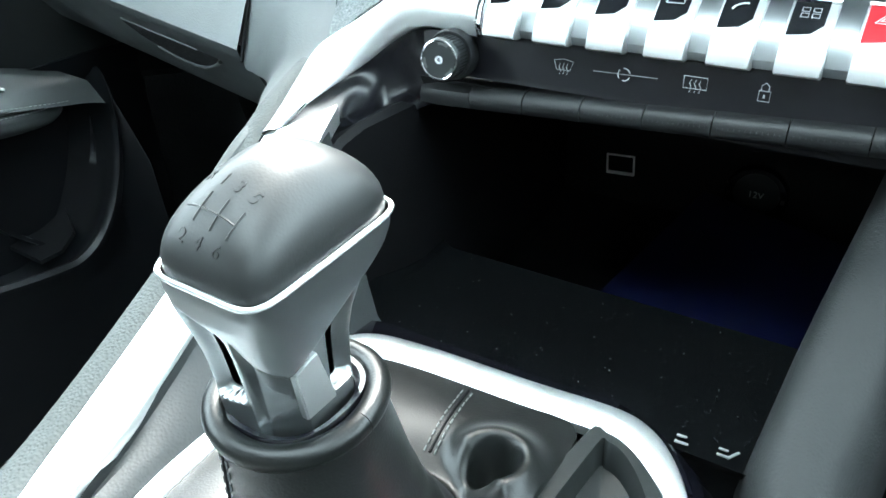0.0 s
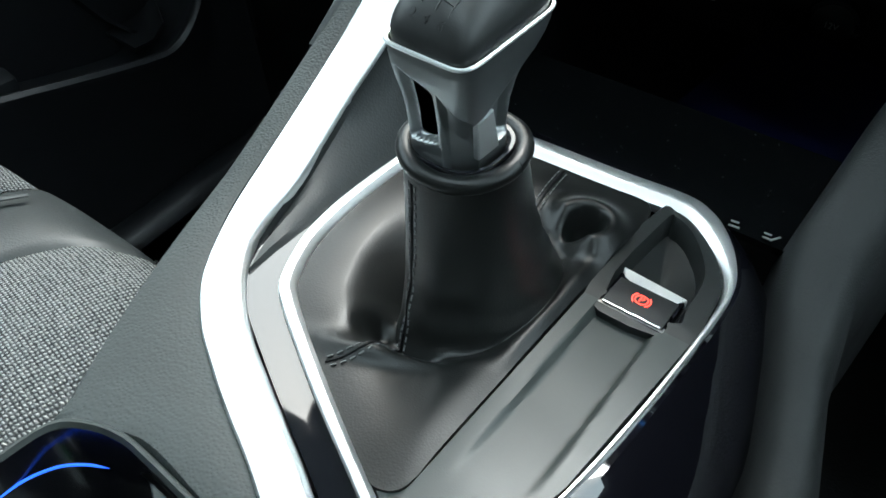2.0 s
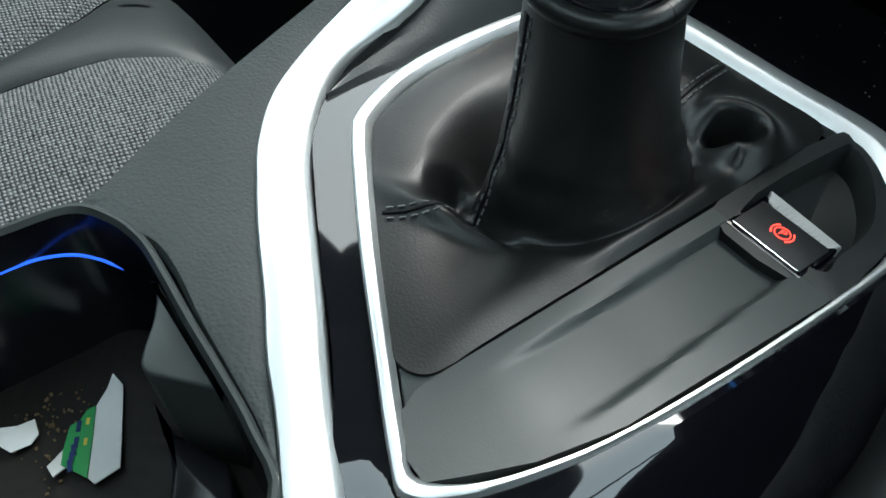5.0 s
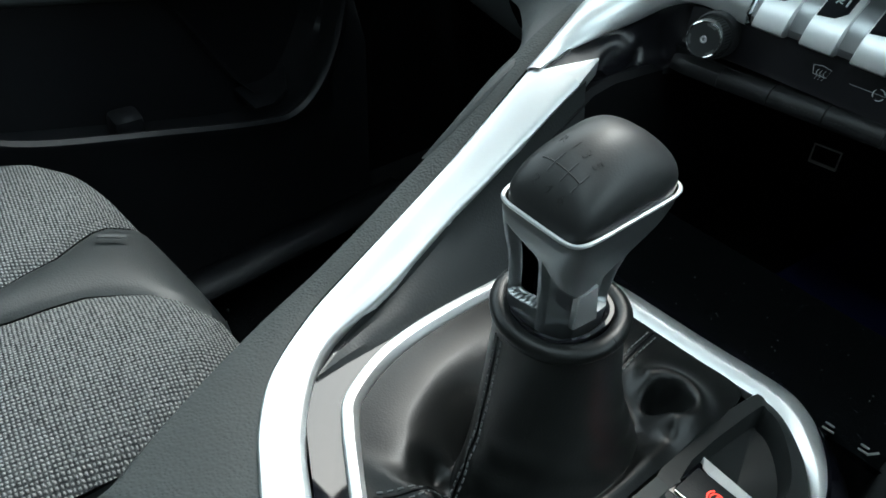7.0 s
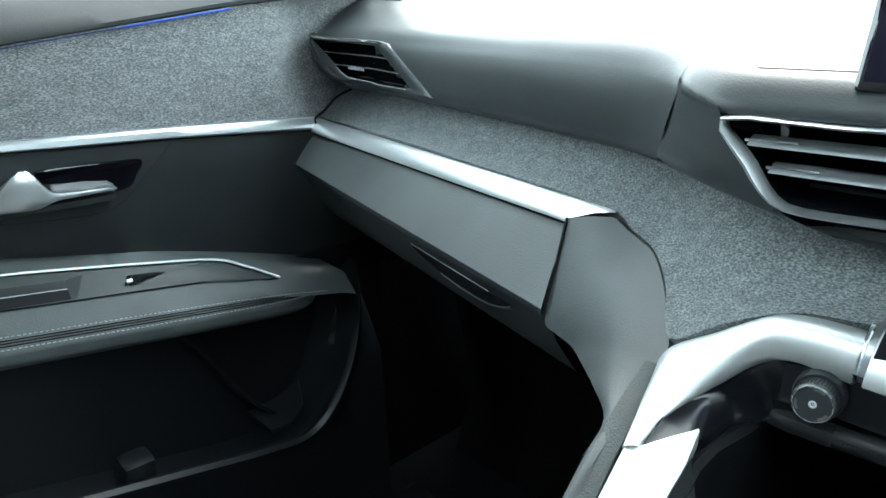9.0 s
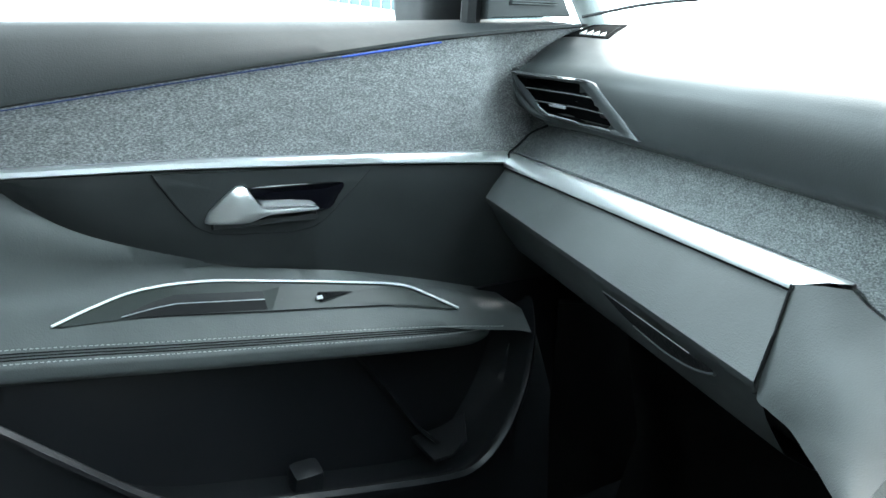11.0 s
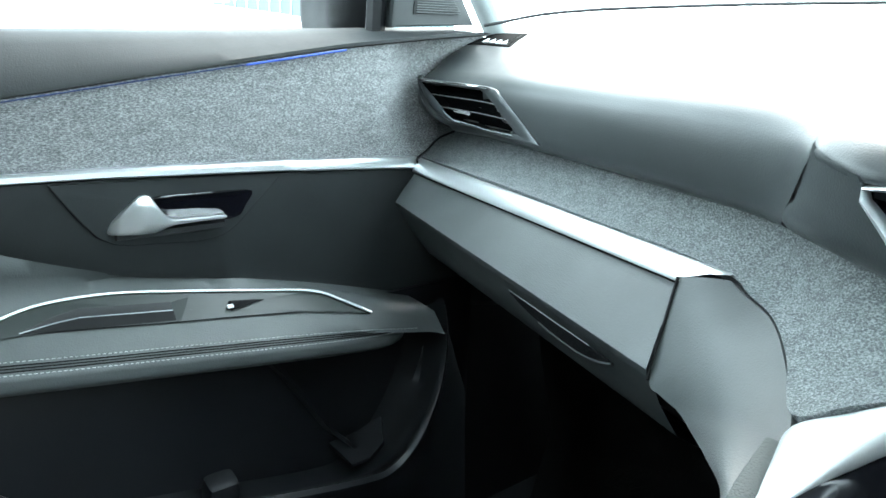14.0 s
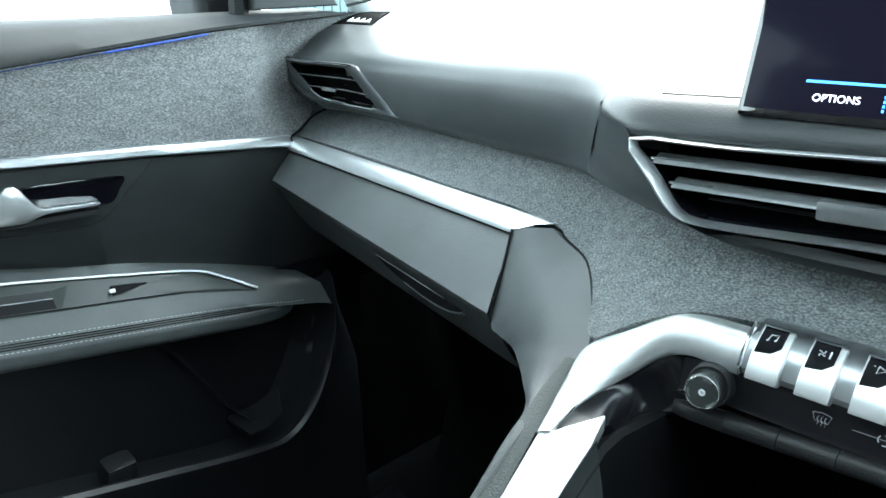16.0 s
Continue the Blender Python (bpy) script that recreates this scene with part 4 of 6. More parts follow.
part("recess_end", loft([[slope(0.083, 0.325, LIFT + 0.0012), slope(0.083, 0.485, LIFT + 0.0012)], [slope(0.101, 0.315, LIFT + 0.0030), slope(0.088, 0.487, LIFT + 0.0030)]]), panel_plastic, plate, "bevelled end of the recess")
part("plate_gap", tube([slope(q.x, q.y, LIFT + 0.0004) for q in even(curve([(a, b, 0) for a, b in outer[8:] + outer[:1]], 5), 50)], 0.0006, 5), carpet, plate, "dark gap below the plate")
m = facing(slope(0.150, 0.465, LIFT + 0.003), (0.707, 0, 0.707), (-0.707, 0, 0.707))
rows = [[m @ V(x, y * (1.15 - 0.028 * (x * 1000 + 12)), z) for x, z in ((-0.012, -0.001), (-0.010, 0.0012), (0.0, 0.0012), (0.012, 0.0006), (0.026, -0.001))] for y in (-0.0048, 0.0, 0.0048)]
part("window_switch", loft(rows), carpet, plate, "black window switch")
part("switch_tip", block(0.0065, 0.0042, 0.003, m @ pose(-0.012, -0.001, 0.0015), 0.001), white_plastic, plate, "bright tip of the switch")

# map pocket
rim = curve([(-0.645, -0.24, 0.462), (-0.64, -0.20, 0.458), (-0.632, -0.164, 0.446), (-0.63, -0.116, 0.402), (-0.63, -0.052, 0.342), (-0.63, 0.0, 0.312), (-0.63, 0.127, 0.283), (-0.63, 0.255, 0.257), (-0.63, 0.30, 0.258),
             (-0.632, 0.337, 0.286), (-0.64, 0.368, 0.33), (-0.652, 0.388, 0.375), (-0.665, 0.398, 0.41), (-0.676, 0.402, 0.432)], 6)
rows = []
for q in rim:
    rows.append([V(-0.62, q.y + 0.012, min(q.z, 0.30) * 0.2), V(-0.635, q.y + 0.008, q.z * 0.75), V(q.x - 0.001, q.y + 0.004, q.z - 0.020), V(q.x + 0.005, q.y + 0.002, q.z - 0.008), V(q.x + 0.005, q.y, q.z - 0.001), V(q.x, q.y, q.z + 0.003), V(q.x - 0.007, q.y - 0.001, q.z + 0.001),
                 V(q.x - 0.012, q.y - 0.004, q.z - 0.006), V(q.x - 0.03, q.y - 0.010, q.z - 0.018), V(-0.68, q.y - 0.018, q.z - 0.022), V(-0.712, q.y - 0.024, q.z - 0.020)])
# The rim takes the lit tone; back, rib, step and floor the shaded one.
pocket = part("map_pocket", loft(rows), lit_pocket_plastic, door, "deep dark moulded pocket with rounded rim")
part("pocket_back", block(0.006, 0.80, 0.28, pose(-0.714, 0.08, 0.302)), shaded_plastic, pocket, "back of the pocket, coloured darker for its shade")
part("lower_panel", block(0.02, 1.0, 0.24, pose(-0.655, -0.10, 0.12), 0.006), shaded_plastic, door, "dark lower part of the door")
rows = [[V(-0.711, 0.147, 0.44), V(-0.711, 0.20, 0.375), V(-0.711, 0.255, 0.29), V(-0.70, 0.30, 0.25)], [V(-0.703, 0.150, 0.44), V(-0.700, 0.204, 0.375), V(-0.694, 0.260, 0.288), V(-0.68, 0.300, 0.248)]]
part("pocket_rib", thick(loft(rows), 0.004), shaded_plastic, pocket, "dark rib inside the pocket")
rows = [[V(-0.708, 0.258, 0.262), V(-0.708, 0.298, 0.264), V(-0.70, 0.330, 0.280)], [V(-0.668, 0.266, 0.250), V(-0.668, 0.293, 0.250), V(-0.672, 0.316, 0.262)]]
part("pocket_step", thick(loft(rows), 0.006), shaded_plastic, pocket, "raised step in the pocket's floor")
part("bottle_stop", block(0.03, 0.035, 0.06, pose(-0.688, 0.113, 0.258, 0, 12, 0), 0.009), lit_pocket_plastic, pocket, "small dark stop in the pocket")
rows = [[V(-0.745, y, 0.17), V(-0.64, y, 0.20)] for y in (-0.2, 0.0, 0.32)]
part("pocket_floor", thick(loft(rows), 0.004), shaded_plastic, pocket, "floor of the pocket, coloured darker for its shade")

# mirror corner with tweeter, and the window frame
tri = [(0.332, 0.7535), (0.336, 0.80), (0.347, 0.86), (0.385, 0.845), (0.42, 0.80), (0.447, 0.7585)]
bm = bmesh.new()
loft([[V(-0.712, a, b) for a, b in tri], [V(-0.694, a, b) for a, b in tri], [V(-0.692, lerp(a, 0.39, 0.06), lerp(b, 0.78, 0.06)) for a, b in tri]], ring=True, caps=True, bm=bm)
tweeter = part("tweeter_panel", bm, door_plastic, door, "dark grey mirror corner with tweeter")
grille = [(0.358, 0.768), (0.361, 0.80), (0.372, 0.835), (0.392, 0.815), (0.424, 0.772)]
bm = bmesh.new()
loft([[V(-0.694, a, b) for a, b in grille], [V(-0.6905, a, b) for a, b in grille], [V(-0.6895, lerp(a, 0.386, 0.1), lerp(b, 0.79, 0.1)) for a, b in grille]], ring=True, caps=True, bm=bm)
part("grille", bm, dark_plastic, tweeter, "black speaker grille")
for k in range(24):
    z = 0.7700 + k * 0.0026
    y1 = between([0.77, 0.815, 0.835], [0.4225, 0.39, 0.373], z)
    part("grille_rib", tube([V(-0.6890, 0.3605 + (z - 0.77) * 0.15, z), V(-0.6890, y1, z)], 0.0007, 5), soft_plastic, tweeter)
part("window_post", tube([V(-0.716, 0.325, 0.745), V(-0.714, 0.327, 0.80), V(-0.705, 0.335, 0.90)], 0.016, 8, flat=0.7), bay_black, door, "black post of the window")
pane = part("window_pane", loft([[V(-0.735, y, 0.735) for y in (-0.6, 0.33)], [V(-0.66, y, 1.09) for y in (-0.6, 0.1)]]), glass, door, "clear side window")
pane.visible_shadow = False

# sill of the door opening
sill = curve([(-0.60, 0.45, 0.10), (-0.60, 0.25, 0.085), (-0.60, 0.1, 0.075), (-0.60, -0.4, 0.07)], 5)
setting("trim_5", tube(sill, 0.028, 10, flat=0.5), shaded_plastic, "dark plastic door sill")

# ---- passenger seat ----
seat = thing("passenger_seat", "passenger seat cushion of grey tweed with dark vinyl band", "car seat", (-0.4, -0.3, 0.2))


def seam_a(y):
    """Edge between bolster and vinyl."""
    return between([-0.11, -0.06, -0.02, 0.0, 0.02], [-0.335, -0.333, -0.314, -0.290, -0.280], y)


def seam_b(y):
    """Edge between vinyl and middle panel: the vinyl widens towards the front."""
    return between([-0.13, -0.06, -0.025, 0.0, 0.02], [-0.360, -0.384, -0.406, -0.415, -0.417], y)


def cushion(x0, x1, hump, mat, name, label, drop=0.0):
    """A padded run of the cushion from front to back, between two seams."""
    rows = []
    for k in range(15):
        t = k / 14
        puff = math.sin(math.pi * t) ** 0.55 if 0 < t < 1 else 0
        base = 0.352 - drop * (1 - t)
        row = []
        for dy, dz in ((0.015, -0.16), (0.022, -0.09), (0.020, -0.045), (0.008, -0.018), (-0.012, -0.005), (-0.025, -0.001), (-0.04, 0.002), (-0.06, 0.004), (-0.08, 0.006), (-0.11, 0.007), (-0.14, 0.007), (-0.25, 0.004), (-0.40, -0.004), (-0.55, -0.012)):
            x = lerp(x0(dy), x1(dy), t)
            front = between([-0.62, -0.50, -0.40, -0.30, -0.235, -0.20, -0.19], [-0.03, -0.006, 0.010, 0.012, -0.002, -0.03, -0.05], x)
            soft = 1.0 if dy < -0.01 else 0.6
            row.append(V(x, front + dy + hump * puff * 0.3 * (1 if dy > 0 else 0), base + dz + hump * puff * soft))
        rows.append(row)
    return part(name, loft(rows), mat, seat, label)


cushion(seam_a, lambda y: -0.190, 0.018, tweed, "bolster", "grey tweed side bolster")
cushion(seam_b, lambda y: seam_a(y) - 0.002, 0.007, seat_vinyl, "vinyl_band", "dark vinyl band between the cloth panels")
cushion(lambda y: -0.53, lambda y: seam_b(y) - 0.002, 0.014, tweed, "middle_panel", "grey tweed middle of the cushion")
cushion(lambda y: -0.60, lambda y: -0.532, 0.008, seat_vinyl, "outer_bolster", "dark vinyl outer bolster", 0.06)
seam_line = [V(seam_b(y) - 0.004, y + 0.009, 0.3525 + between([-0.2, -0.08, -0.012, 0.008], [0.007, 0.006, -0.004, -0.016], y) + 0.0055) for y in np.linspace(-0.2, 0.0, 40)]
part("seat_stitching", stitches(seam_line, 0.003, 0.002, 0.0005), thread, seat, "grey stitching along the seam")
rows = [[V(-0.19, y, 0.352 if y > -0.4 else 0.345), V(-0.183, y, 0.32), V(-0.185, y, 0.22), V(-0.20, y, 0.12)] for y in (-0.05, -0.1, -0.2, -0.5)]
part("valance", loft(rows), seat_vinyl, seat, "dark side valance")
part("base", block(0.36, 0.46, 0.14, pose(-0.40, -0.31, 0.12), 0.02), carpet, seat, "black seat base")
part("tag", block(0.020, 0.0045, 0.0012, facing((-0.381, -0.010, 0.3612), (-0.05, 0.25, 1), (-1, 0.35, -0.13)), 0.0004), seat_tag, seat, "small grey woven tag")

# ---- centre console ----
console = thing("centre_console", "gloss black centre console with silver spine and leather flank", "console", (0, 0, 0.3))


RISE = curve([(-0.35, 0.519, 0), (-0.20, 0.5080, 0), (-0.10, 0.4995, 0), (-0.03, 0.4955, 0), (0.02, 0.5035, 0), (0.079, 0.5235, 0), (0.14, 0.5545, 0), (0.175, 0.5675, 0), (0.207, 0.5745, 0), (0.25, 0.58, 0)], 10)
RISE_Y, RISE_Z = [q.x for q in RISE], [q.y for q in RISE]


def spine_z(y):
    return between(RISE_Y, RISE_Z, y)


OUTER = [(0.075, -0.22), (0.062, -0.15), (0.047, -0.118), (0.030, -0.1085), (0.014, -0.101), (-0.001, -0.095), (-0.017, -0.087), (-0.035, -0.079), (-0.053, -0.070), (-0.072, -0.059), (-0.091, -0.042), (-0.107, -0.015), (-0.116, 0.012), (-0.125, 0.051), (-0.133, 0.095), (-0.139, 0.138)]
INNER = [(0.095, -0.215), (0.084, -0.145), (0.062, -0.110), (0.040, -0.0985), (0.025, -0.0915), (0.010, -0.084), (-0.004, -0.0765), (-0.018, -0.0695), (-0.036, -0.0605), (-0.058, -0.0485), (-0.080, -0.030), (-0.0918, -0.011), (-0.0960, 0.016), (-0.1060, 0.062), (-0.110, 0.108), (-0.112, 0.145)]
o_line = curve([(a, b, 0) for a, b in OUTER], 6)
i_line = curve([(a, b, 0) for a, b in INNER], 6)
rows = []
for a, b in zip(o_line, i_line):
    za, zb = spine_z(a.y), spine_z(b.y) - 0.001
    A, B = V(a.x, a.y, za), V(b.x, b.y, zb)
    row = [A + V(0, 0, -0.006), A + V(0, 0, -0.0008), A.lerp(B, 0.05) + V(0, 0, 0.0008)]
    row += [A.lerp(B, t) + V(0, 0, 0.0010 + 0.0008 * math.sin(math.pi * t)) for t in (0.15, 0.35, 0.6, 0.82)]
    row += [A.lerp(B, 0.95) + V(0, 0, 0.0002), B + V(0, 0, -0.0015), B + V(0, 0, -0.008)]
    rows.append(row)
spine = part("spine", loft(rows), silver, console, "broad satin silver spine")
# lower tongue of the spine, and the handle tube that rises to the keys
rows = []
for k in range(9):
    t = k / 8
    A = V(lerp(-0.1340, -0.1158, t), lerp(0.1385, 0.1600, t), 0)
    B = V(lerp(-0.1120, -0.1148, t), lerp(0.145, 0.1605, t), 0)
    A.z, B.z = spine_z(A.y) - 0.0005 + 0.001 * (1 - t), spine_z(B.y) - 0.002 * (1 - t) - 0.0006 * t
    rows.append([A + V(0, 0, -0.006), A, A.lerp(B, 0.3) + V(0, 0, 0.0008), A.lerp(B, 0.7) + V(0, 0, 0.0006), B, B + V(0, 0, -0.008)])
part("spine_tip", loft(rows), silver, console, "pointed end of the silver spine")
upper = curve([(-0.1390, 0.136, 0.5535), (-0.1440, 0.154, 0.5585), (-0.1500, 0.175, 0.5635), (-0.1560, 0.2070, 0.5710), (-0.1330, 0.2120, 0.5880), (-0.1110, 0.2155, 0.6025), (-0.0950, 0.2185, 0.6065), (-0.0680, 0.2200, 0.6070)], 7)
lower = curve([(-0.1330, 0.1385, 0.5562), (-0.1331, 0.150, 0.5588), (-0.1327, 0.160, 0.5618), (-0.1274, 0.175, 0.5676), (-0.1199, 0.187, 0.5743), (-0.1085, 0.199, 0.5845), (-0.0943, 0.203, 0.5890), (-0.0690, 0.2035, 0.5872)], 7)
rows, n = [], len(upper)
for i, (a, b) in enumerate(zip(upper, lower)):
    f = i / (n - 1)
    out = V(-0.25, -0.62, 0.74).lerp(V(0, -0.72, 0.68), min(1.0, f * 1.4)).normalized()
    w = (a - b).length
    row = [a + V(-0.002, 0.008, -0.010), a + V(-0.0004, 0.002, -0.002)]
    for k in range(11):
        t = k / 10
        row.append(a.lerp(b, t) + out * w * between([0, 0.4, 1], [0.14, 0.27, 0.36], f) * math.sin(math.pi * t) ** 0.6)
    rows.append(row + [b + V(0.0008, 0.0022, -0.0010), b + V(0.0006, 0.006, 0.001)])
part("handle_tube", loft(rows), silver, console, "rounded silver tube bending towards the keys")
# concave flank under the tube
sill_line = curve([(-0.1325, 0.1397, 0.5535), (-0.1270, 0.146, 0.5545), (-0.1210, 0.153, 0.5555), (-0.1155, 0.162, 0.5560), (-0.1125, 0.178, 0.5530), (-0.1105, 0.190, 0.5525), (-0.0985, 0.204, 0.5570), (-0.0800, 0.2085, 0.5640)], 7)
rows = []
for i, (a, b) in enumerate(zip(lower, sill_line)):
    f = i / (n - 1)
    deep = 0.004 * math.sin(math.pi * min(1.0, f)) ** 0.5 + 0.0005
    row = [a + V(0.0004, 0.002, 0.0004)]
    for k in range(1, 8):
        t = k / 8
        row.append(a.lerp(b, t) + V(-0.35, 0.8, 0.1) * deep * math.sin(math.pi * t) ** 0.7 + V(0, 0.002, 0) * (1 - t))
    rows.append(row + [b, b + V(0.002, 0.004, -0.006)])
part("tube_shadow_panel", loft(rows), satin_black, console, "black glossy panel under the silver tube")

# leather rim and flank outside the spine
RIM = [(-0.160, 0.188), (-0.155, 0.150), (-0.149, 0.112), (-0.140, 0.056), (-0.128, 0.005), (-0.119, -0.028), (-0.107, -0.057), (-0.093, -0.085), (-0.081, -0.106), (-0.0750, -0.1150), (-0.050, -0.1027), (-0.018, -0.1041), (0.0, -0.1046), (0.016, -0.1056), (0.032, -0.1093)]
INN = [(-0.150, 0.188), (-0.143, 0.150), (-0.1365, 0.112), (-0.1265, 0.056), (-0.1165, 0.008), (-0.108, -0.016), (-0.094, -0.039), (-0.080, -0.053), (-0.066, -0.063), (-0.053, -0.070), (-0.035, -0.079), (-0.017, -0.087), (-0.001, -0.095), (0.014, -0.101), (0.032, -0.109)]
rows = []
for i, (a, b) in enumerate(zip(curve([(p[0], p[1], 0) for p in RIM], 6), curve([(p[0], p[1], 0) for p in INN], 6))):
    zo, zi = spine_z(a.y), spine_z(b.y)
    wide_here = (a - b).length
    A, B = V(a.x, a.y, zo - 0.001 - min(0.004, wide_here * 0.06)), V(b.x, b.y, zi - 0.0015)
    if i <= 54:
        row = [V(a.x - 0.05, a.y, 0.02), V(a.x - 0.035, a.y, 0.28), V(a.x - 0.012, a.y, A.z - 0.05), V(a.x - 0.003, a.y, A.z - 0.012), A + V(-0.0005, 0, -0.002)]
    else:
        row = [A + V(0, 0.0006 * k, -0.004 * k) for k in (4, 3, 2, 1)] + [A + V(0, 0, -0.002)]
    row += [A.lerp(B, 0.06) + V(0, 0, 0.0008)] + [A.lerp(B, t) + V(0, 0, 0.0015) for t in (0.25, 0.5, 0.75)] + [B, B + V(0, 0, -0.006)]
    rows.append(row)
part("leather_flank", loft(rows), side_leather, console, "grained dark leather flank between spine and seat")
part("tunnel", block(0.04, 0.60, 0.52, pose(-0.160, 0.46, 0.26), 0.01), carpet, console, "black carpeted tunnel side in the footwell")
# leather ledge inside the spine, in front of the lever
rows = []
for k in range(13):
    t = k / 12
    y = lerp(-0.030, 0.150, t)
    q = V(between([-0.030, -0.011, 0.016, 0.062, 0.108, 0.150], [-0.0802, -0.0920, -0.0962, -0.1062, -0.1102, -0.1122], y), y, 0)
    zt = spine_z(q.y) - 0.004
    inn = V(between([0, 0.35, 1], [-0.0795, -0.084, -0.083], t), lerp(-0.0295, 0.135, t), 0)
    rows.append([V(q.x, q.y, zt), V(q.x + 0.0005, q.y, zt - 0.004), V(lerp(q.x, inn.x, 0.35), lerp(q.y, inn.y, 0.3), lerp(zt, deck(0, inn.y), 0.45)), V(lerp(q.x, inn.x, 0.8), lerp(q.y, inn.y, 0.8), lerp(zt, deck(0, inn.y), 0.85)), V(inn.x, inn.y, deck(0, inn.y) - 0.002), V(inn.x + 0.006, inn.y, deck(0, inn.y) - 0.010)])
part("leather_ledge", loft(rows), door_plastic, console, "dark leather slope inside the spine")

# silver frame round the lever
F_OUT = [(-0.0860, 0.065), (-0.0835, 0.025), (-0.0775, -0.003), (-0.0660, -0.0265), (-0.0560, -0.0350), (-0.0410, -0.0440), (-0.0170, -0.0575), (0.0150, -0.0740), (0.0375, -0.0855), (0.0475, -0.0885), (0.0550, -0.0785), (0.0610, -0.0610),
         (0.0660, -0.0370), (0.0705, 0.0060), (0.0735, 0.0600), (0.0725, 0.0840), (0.0660, 0.1020), (0.0570, 0.1160), (0.0470, 0.1255), (0.0330, 0.1300), (0.0, 0.1275), (-0.0500, 0.1250), (-0.0760, 0.1190), (-0.0860, 0.1000)]
F_IN = [(-0.0785, 0.060), (-0.0755, 0.024), (-0.0705, -0.001), (-0.0610, -0.0215), (-0.0530, -0.0290), (-0.0395, -0.0375), (-0.0165, -0.0510), (0.0135, -0.0675), (0.0355, -0.0790), (0.0448, -0.0832), (0.0526, -0.0752), (0.0589, -0.0597),
        (0.0640, -0.0365), (0.0684, 0.0075), (0.0709, 0.0600), (0.0686, 0.0808), (0.0608, 0.0955), (0.0510, 0.1060), (0.0420, 0.1130), (0.0300, 0.1155), (0.0, 0.1135), (-0.0470, 0.1110), (-0.0690, 0.1055), (-0.0775, 0.0920)]
fo, fi = curve([(a, b, 0) for a, b in F_OUT], 5, True), curve([(a, b, 0) for a, b in F_IN], 5, True)
G_OUT = [(-0.1080, 0.065), (-0.1000, 0.025), (-0.0920, -0.008), (-0.0810, -0.0285), (-0.0660, -0.0430), (-0.0450, -0.0550), (-0.0200, -0.0680), (0.0120, -0.0840), (0.0390, -0.1010), (0.0600, -0.1120), (0.0760, -0.1040), (0.0800, -0.0780),
         (0.0810, -0.0400), (0.0810, 0.0060), (0.0815, 0.0600), (0.0810, 0.0880), (0.0760, 0.1080), (0.0680, 0.1220), (0.0540, 0.1320), (0.0350, 0.1360), (0.0, 0.1340), (-0.0500, 0.1330), (-0.0850, 0.1300), (-0.1000, 0.1060)]
rows = []
for a, b in zip(fo, curve([(p[0], p[1], 0) for p in G_OUT], 5, True)):
    z, zb = deck(0, a.y) - 0.0022, deck(0, b.y) - 0.0022
    out = (b - V(0, 0.02, 0)).normalized()
    rim = max(0.0, min(1.0, (b.x - 0.03) / 0.03))
    row = [V(*a.lerp(V(0, 0.02, 0), 0.02).xy, z - 0.006), V(*a.lerp(V(0, 0.02, 0), 0.02).xy, z), V(*a.lerp(b, 0.2).xy, lerp(z, zb, 0.2)), V(*a.lerp(b, 0.5).xy, lerp(z, zb, 0.5) - 0.0034 * rim), V(b.x, b.y, zb - 0.0100 * rim)]
    for far, drop in ((0.005, 0.010), (0.011, 0.019), (0.018, 0.030), (0.024, 0.041), (0.027, 0.070), (0.028, 0.20), (0.028, 0.42)):
        row.append(V(b.x + far * rim, b.y + out.y * far * 0.2, zb - drop - (0.004 if rim < 0.5 else 0) - 0.008 * rim))
    rows.append(row)
part("gloss_deck", loft(rows, loop=True), gloss, console, "gloss black upper face of the console")
rows = []
for a, b in zip(fo, fi):
    za, zb = deck(a.x, a.y), deck(b.x, b.y)
    A, B = V(a.x, a.y, za), V(b.x, b.y, zb)
    rows.append([A + V(0, 0, -0.006), A + V(0, 0, -0.0004), A.lerp(B, 0.10) + V(0, 0, 0.0010), A.lerp(B, 0.25) + V(0, 0, 0.0014), A.lerp(B, 0.58) + V(0, 0, 0.0014), A.lerp(B, 0.66) + V(0, 0, 0.0011), A.lerp(B, 0.90) + V(0, 0, -0.0008), B + V(0, 0, -0.0018), B + V(0, 0, -0.006)])
part("lever_frame", loft(rows, loop=True), silver, console, "satin silver frame round the gear lever")

# grey panel beside the boot, with its shallow dish
rows = []
for y in np.linspace(-0.083, 0.043, 22):
    x0 = between([-0.083, -0.078, -0.070, 0.04], [0.040, 0.031, 0.0275, 0.0275], y)
    x1 = between([-0.083, -0.074, -0.059, -0.036, 0.043], [0.0475, 0.0518, 0.0582, 0.0638, 0.0704], y)
    z = deck(0, y) - 0.001
    dip = 0.0027 * between([-0.083, -0.05, -0.01, 0.043], [0, 0, 1, 1.5], y)
    row = []
    for k in range(37):
        t = k / 36
        x = lerp(x0, x1, t)
        s = max(0.0, min(1.0, (x - 0.0335) / 0.0024)) * max(0.0, min(1.0, (0.0585 - x) / 0.0024))
        s = s * s * (3 - 2 * s)
        row.append(V(x, y, z + 0.0006 - dip * s))
    rows.append([row[0] + V(0, 0, -0.006)] + row + [row[-1] + V(0, 0, -0.006)])
part("side_panel", loft(rows), panel_plastic, console, "dark grey dished panel beside the lever")
part("panel_corner", slab([(-0.004, -0.0570), (0.0135, -0.0670), (0.0355, -0.0785), (0.0440, -0.0820), (0.0490, -0.0740), (0.034, -0.055)], lambda x, y: deck(x, y) - 0.0024, 0.004, 0.0008), panel_plastic, console, "lower corner of the grey panel")
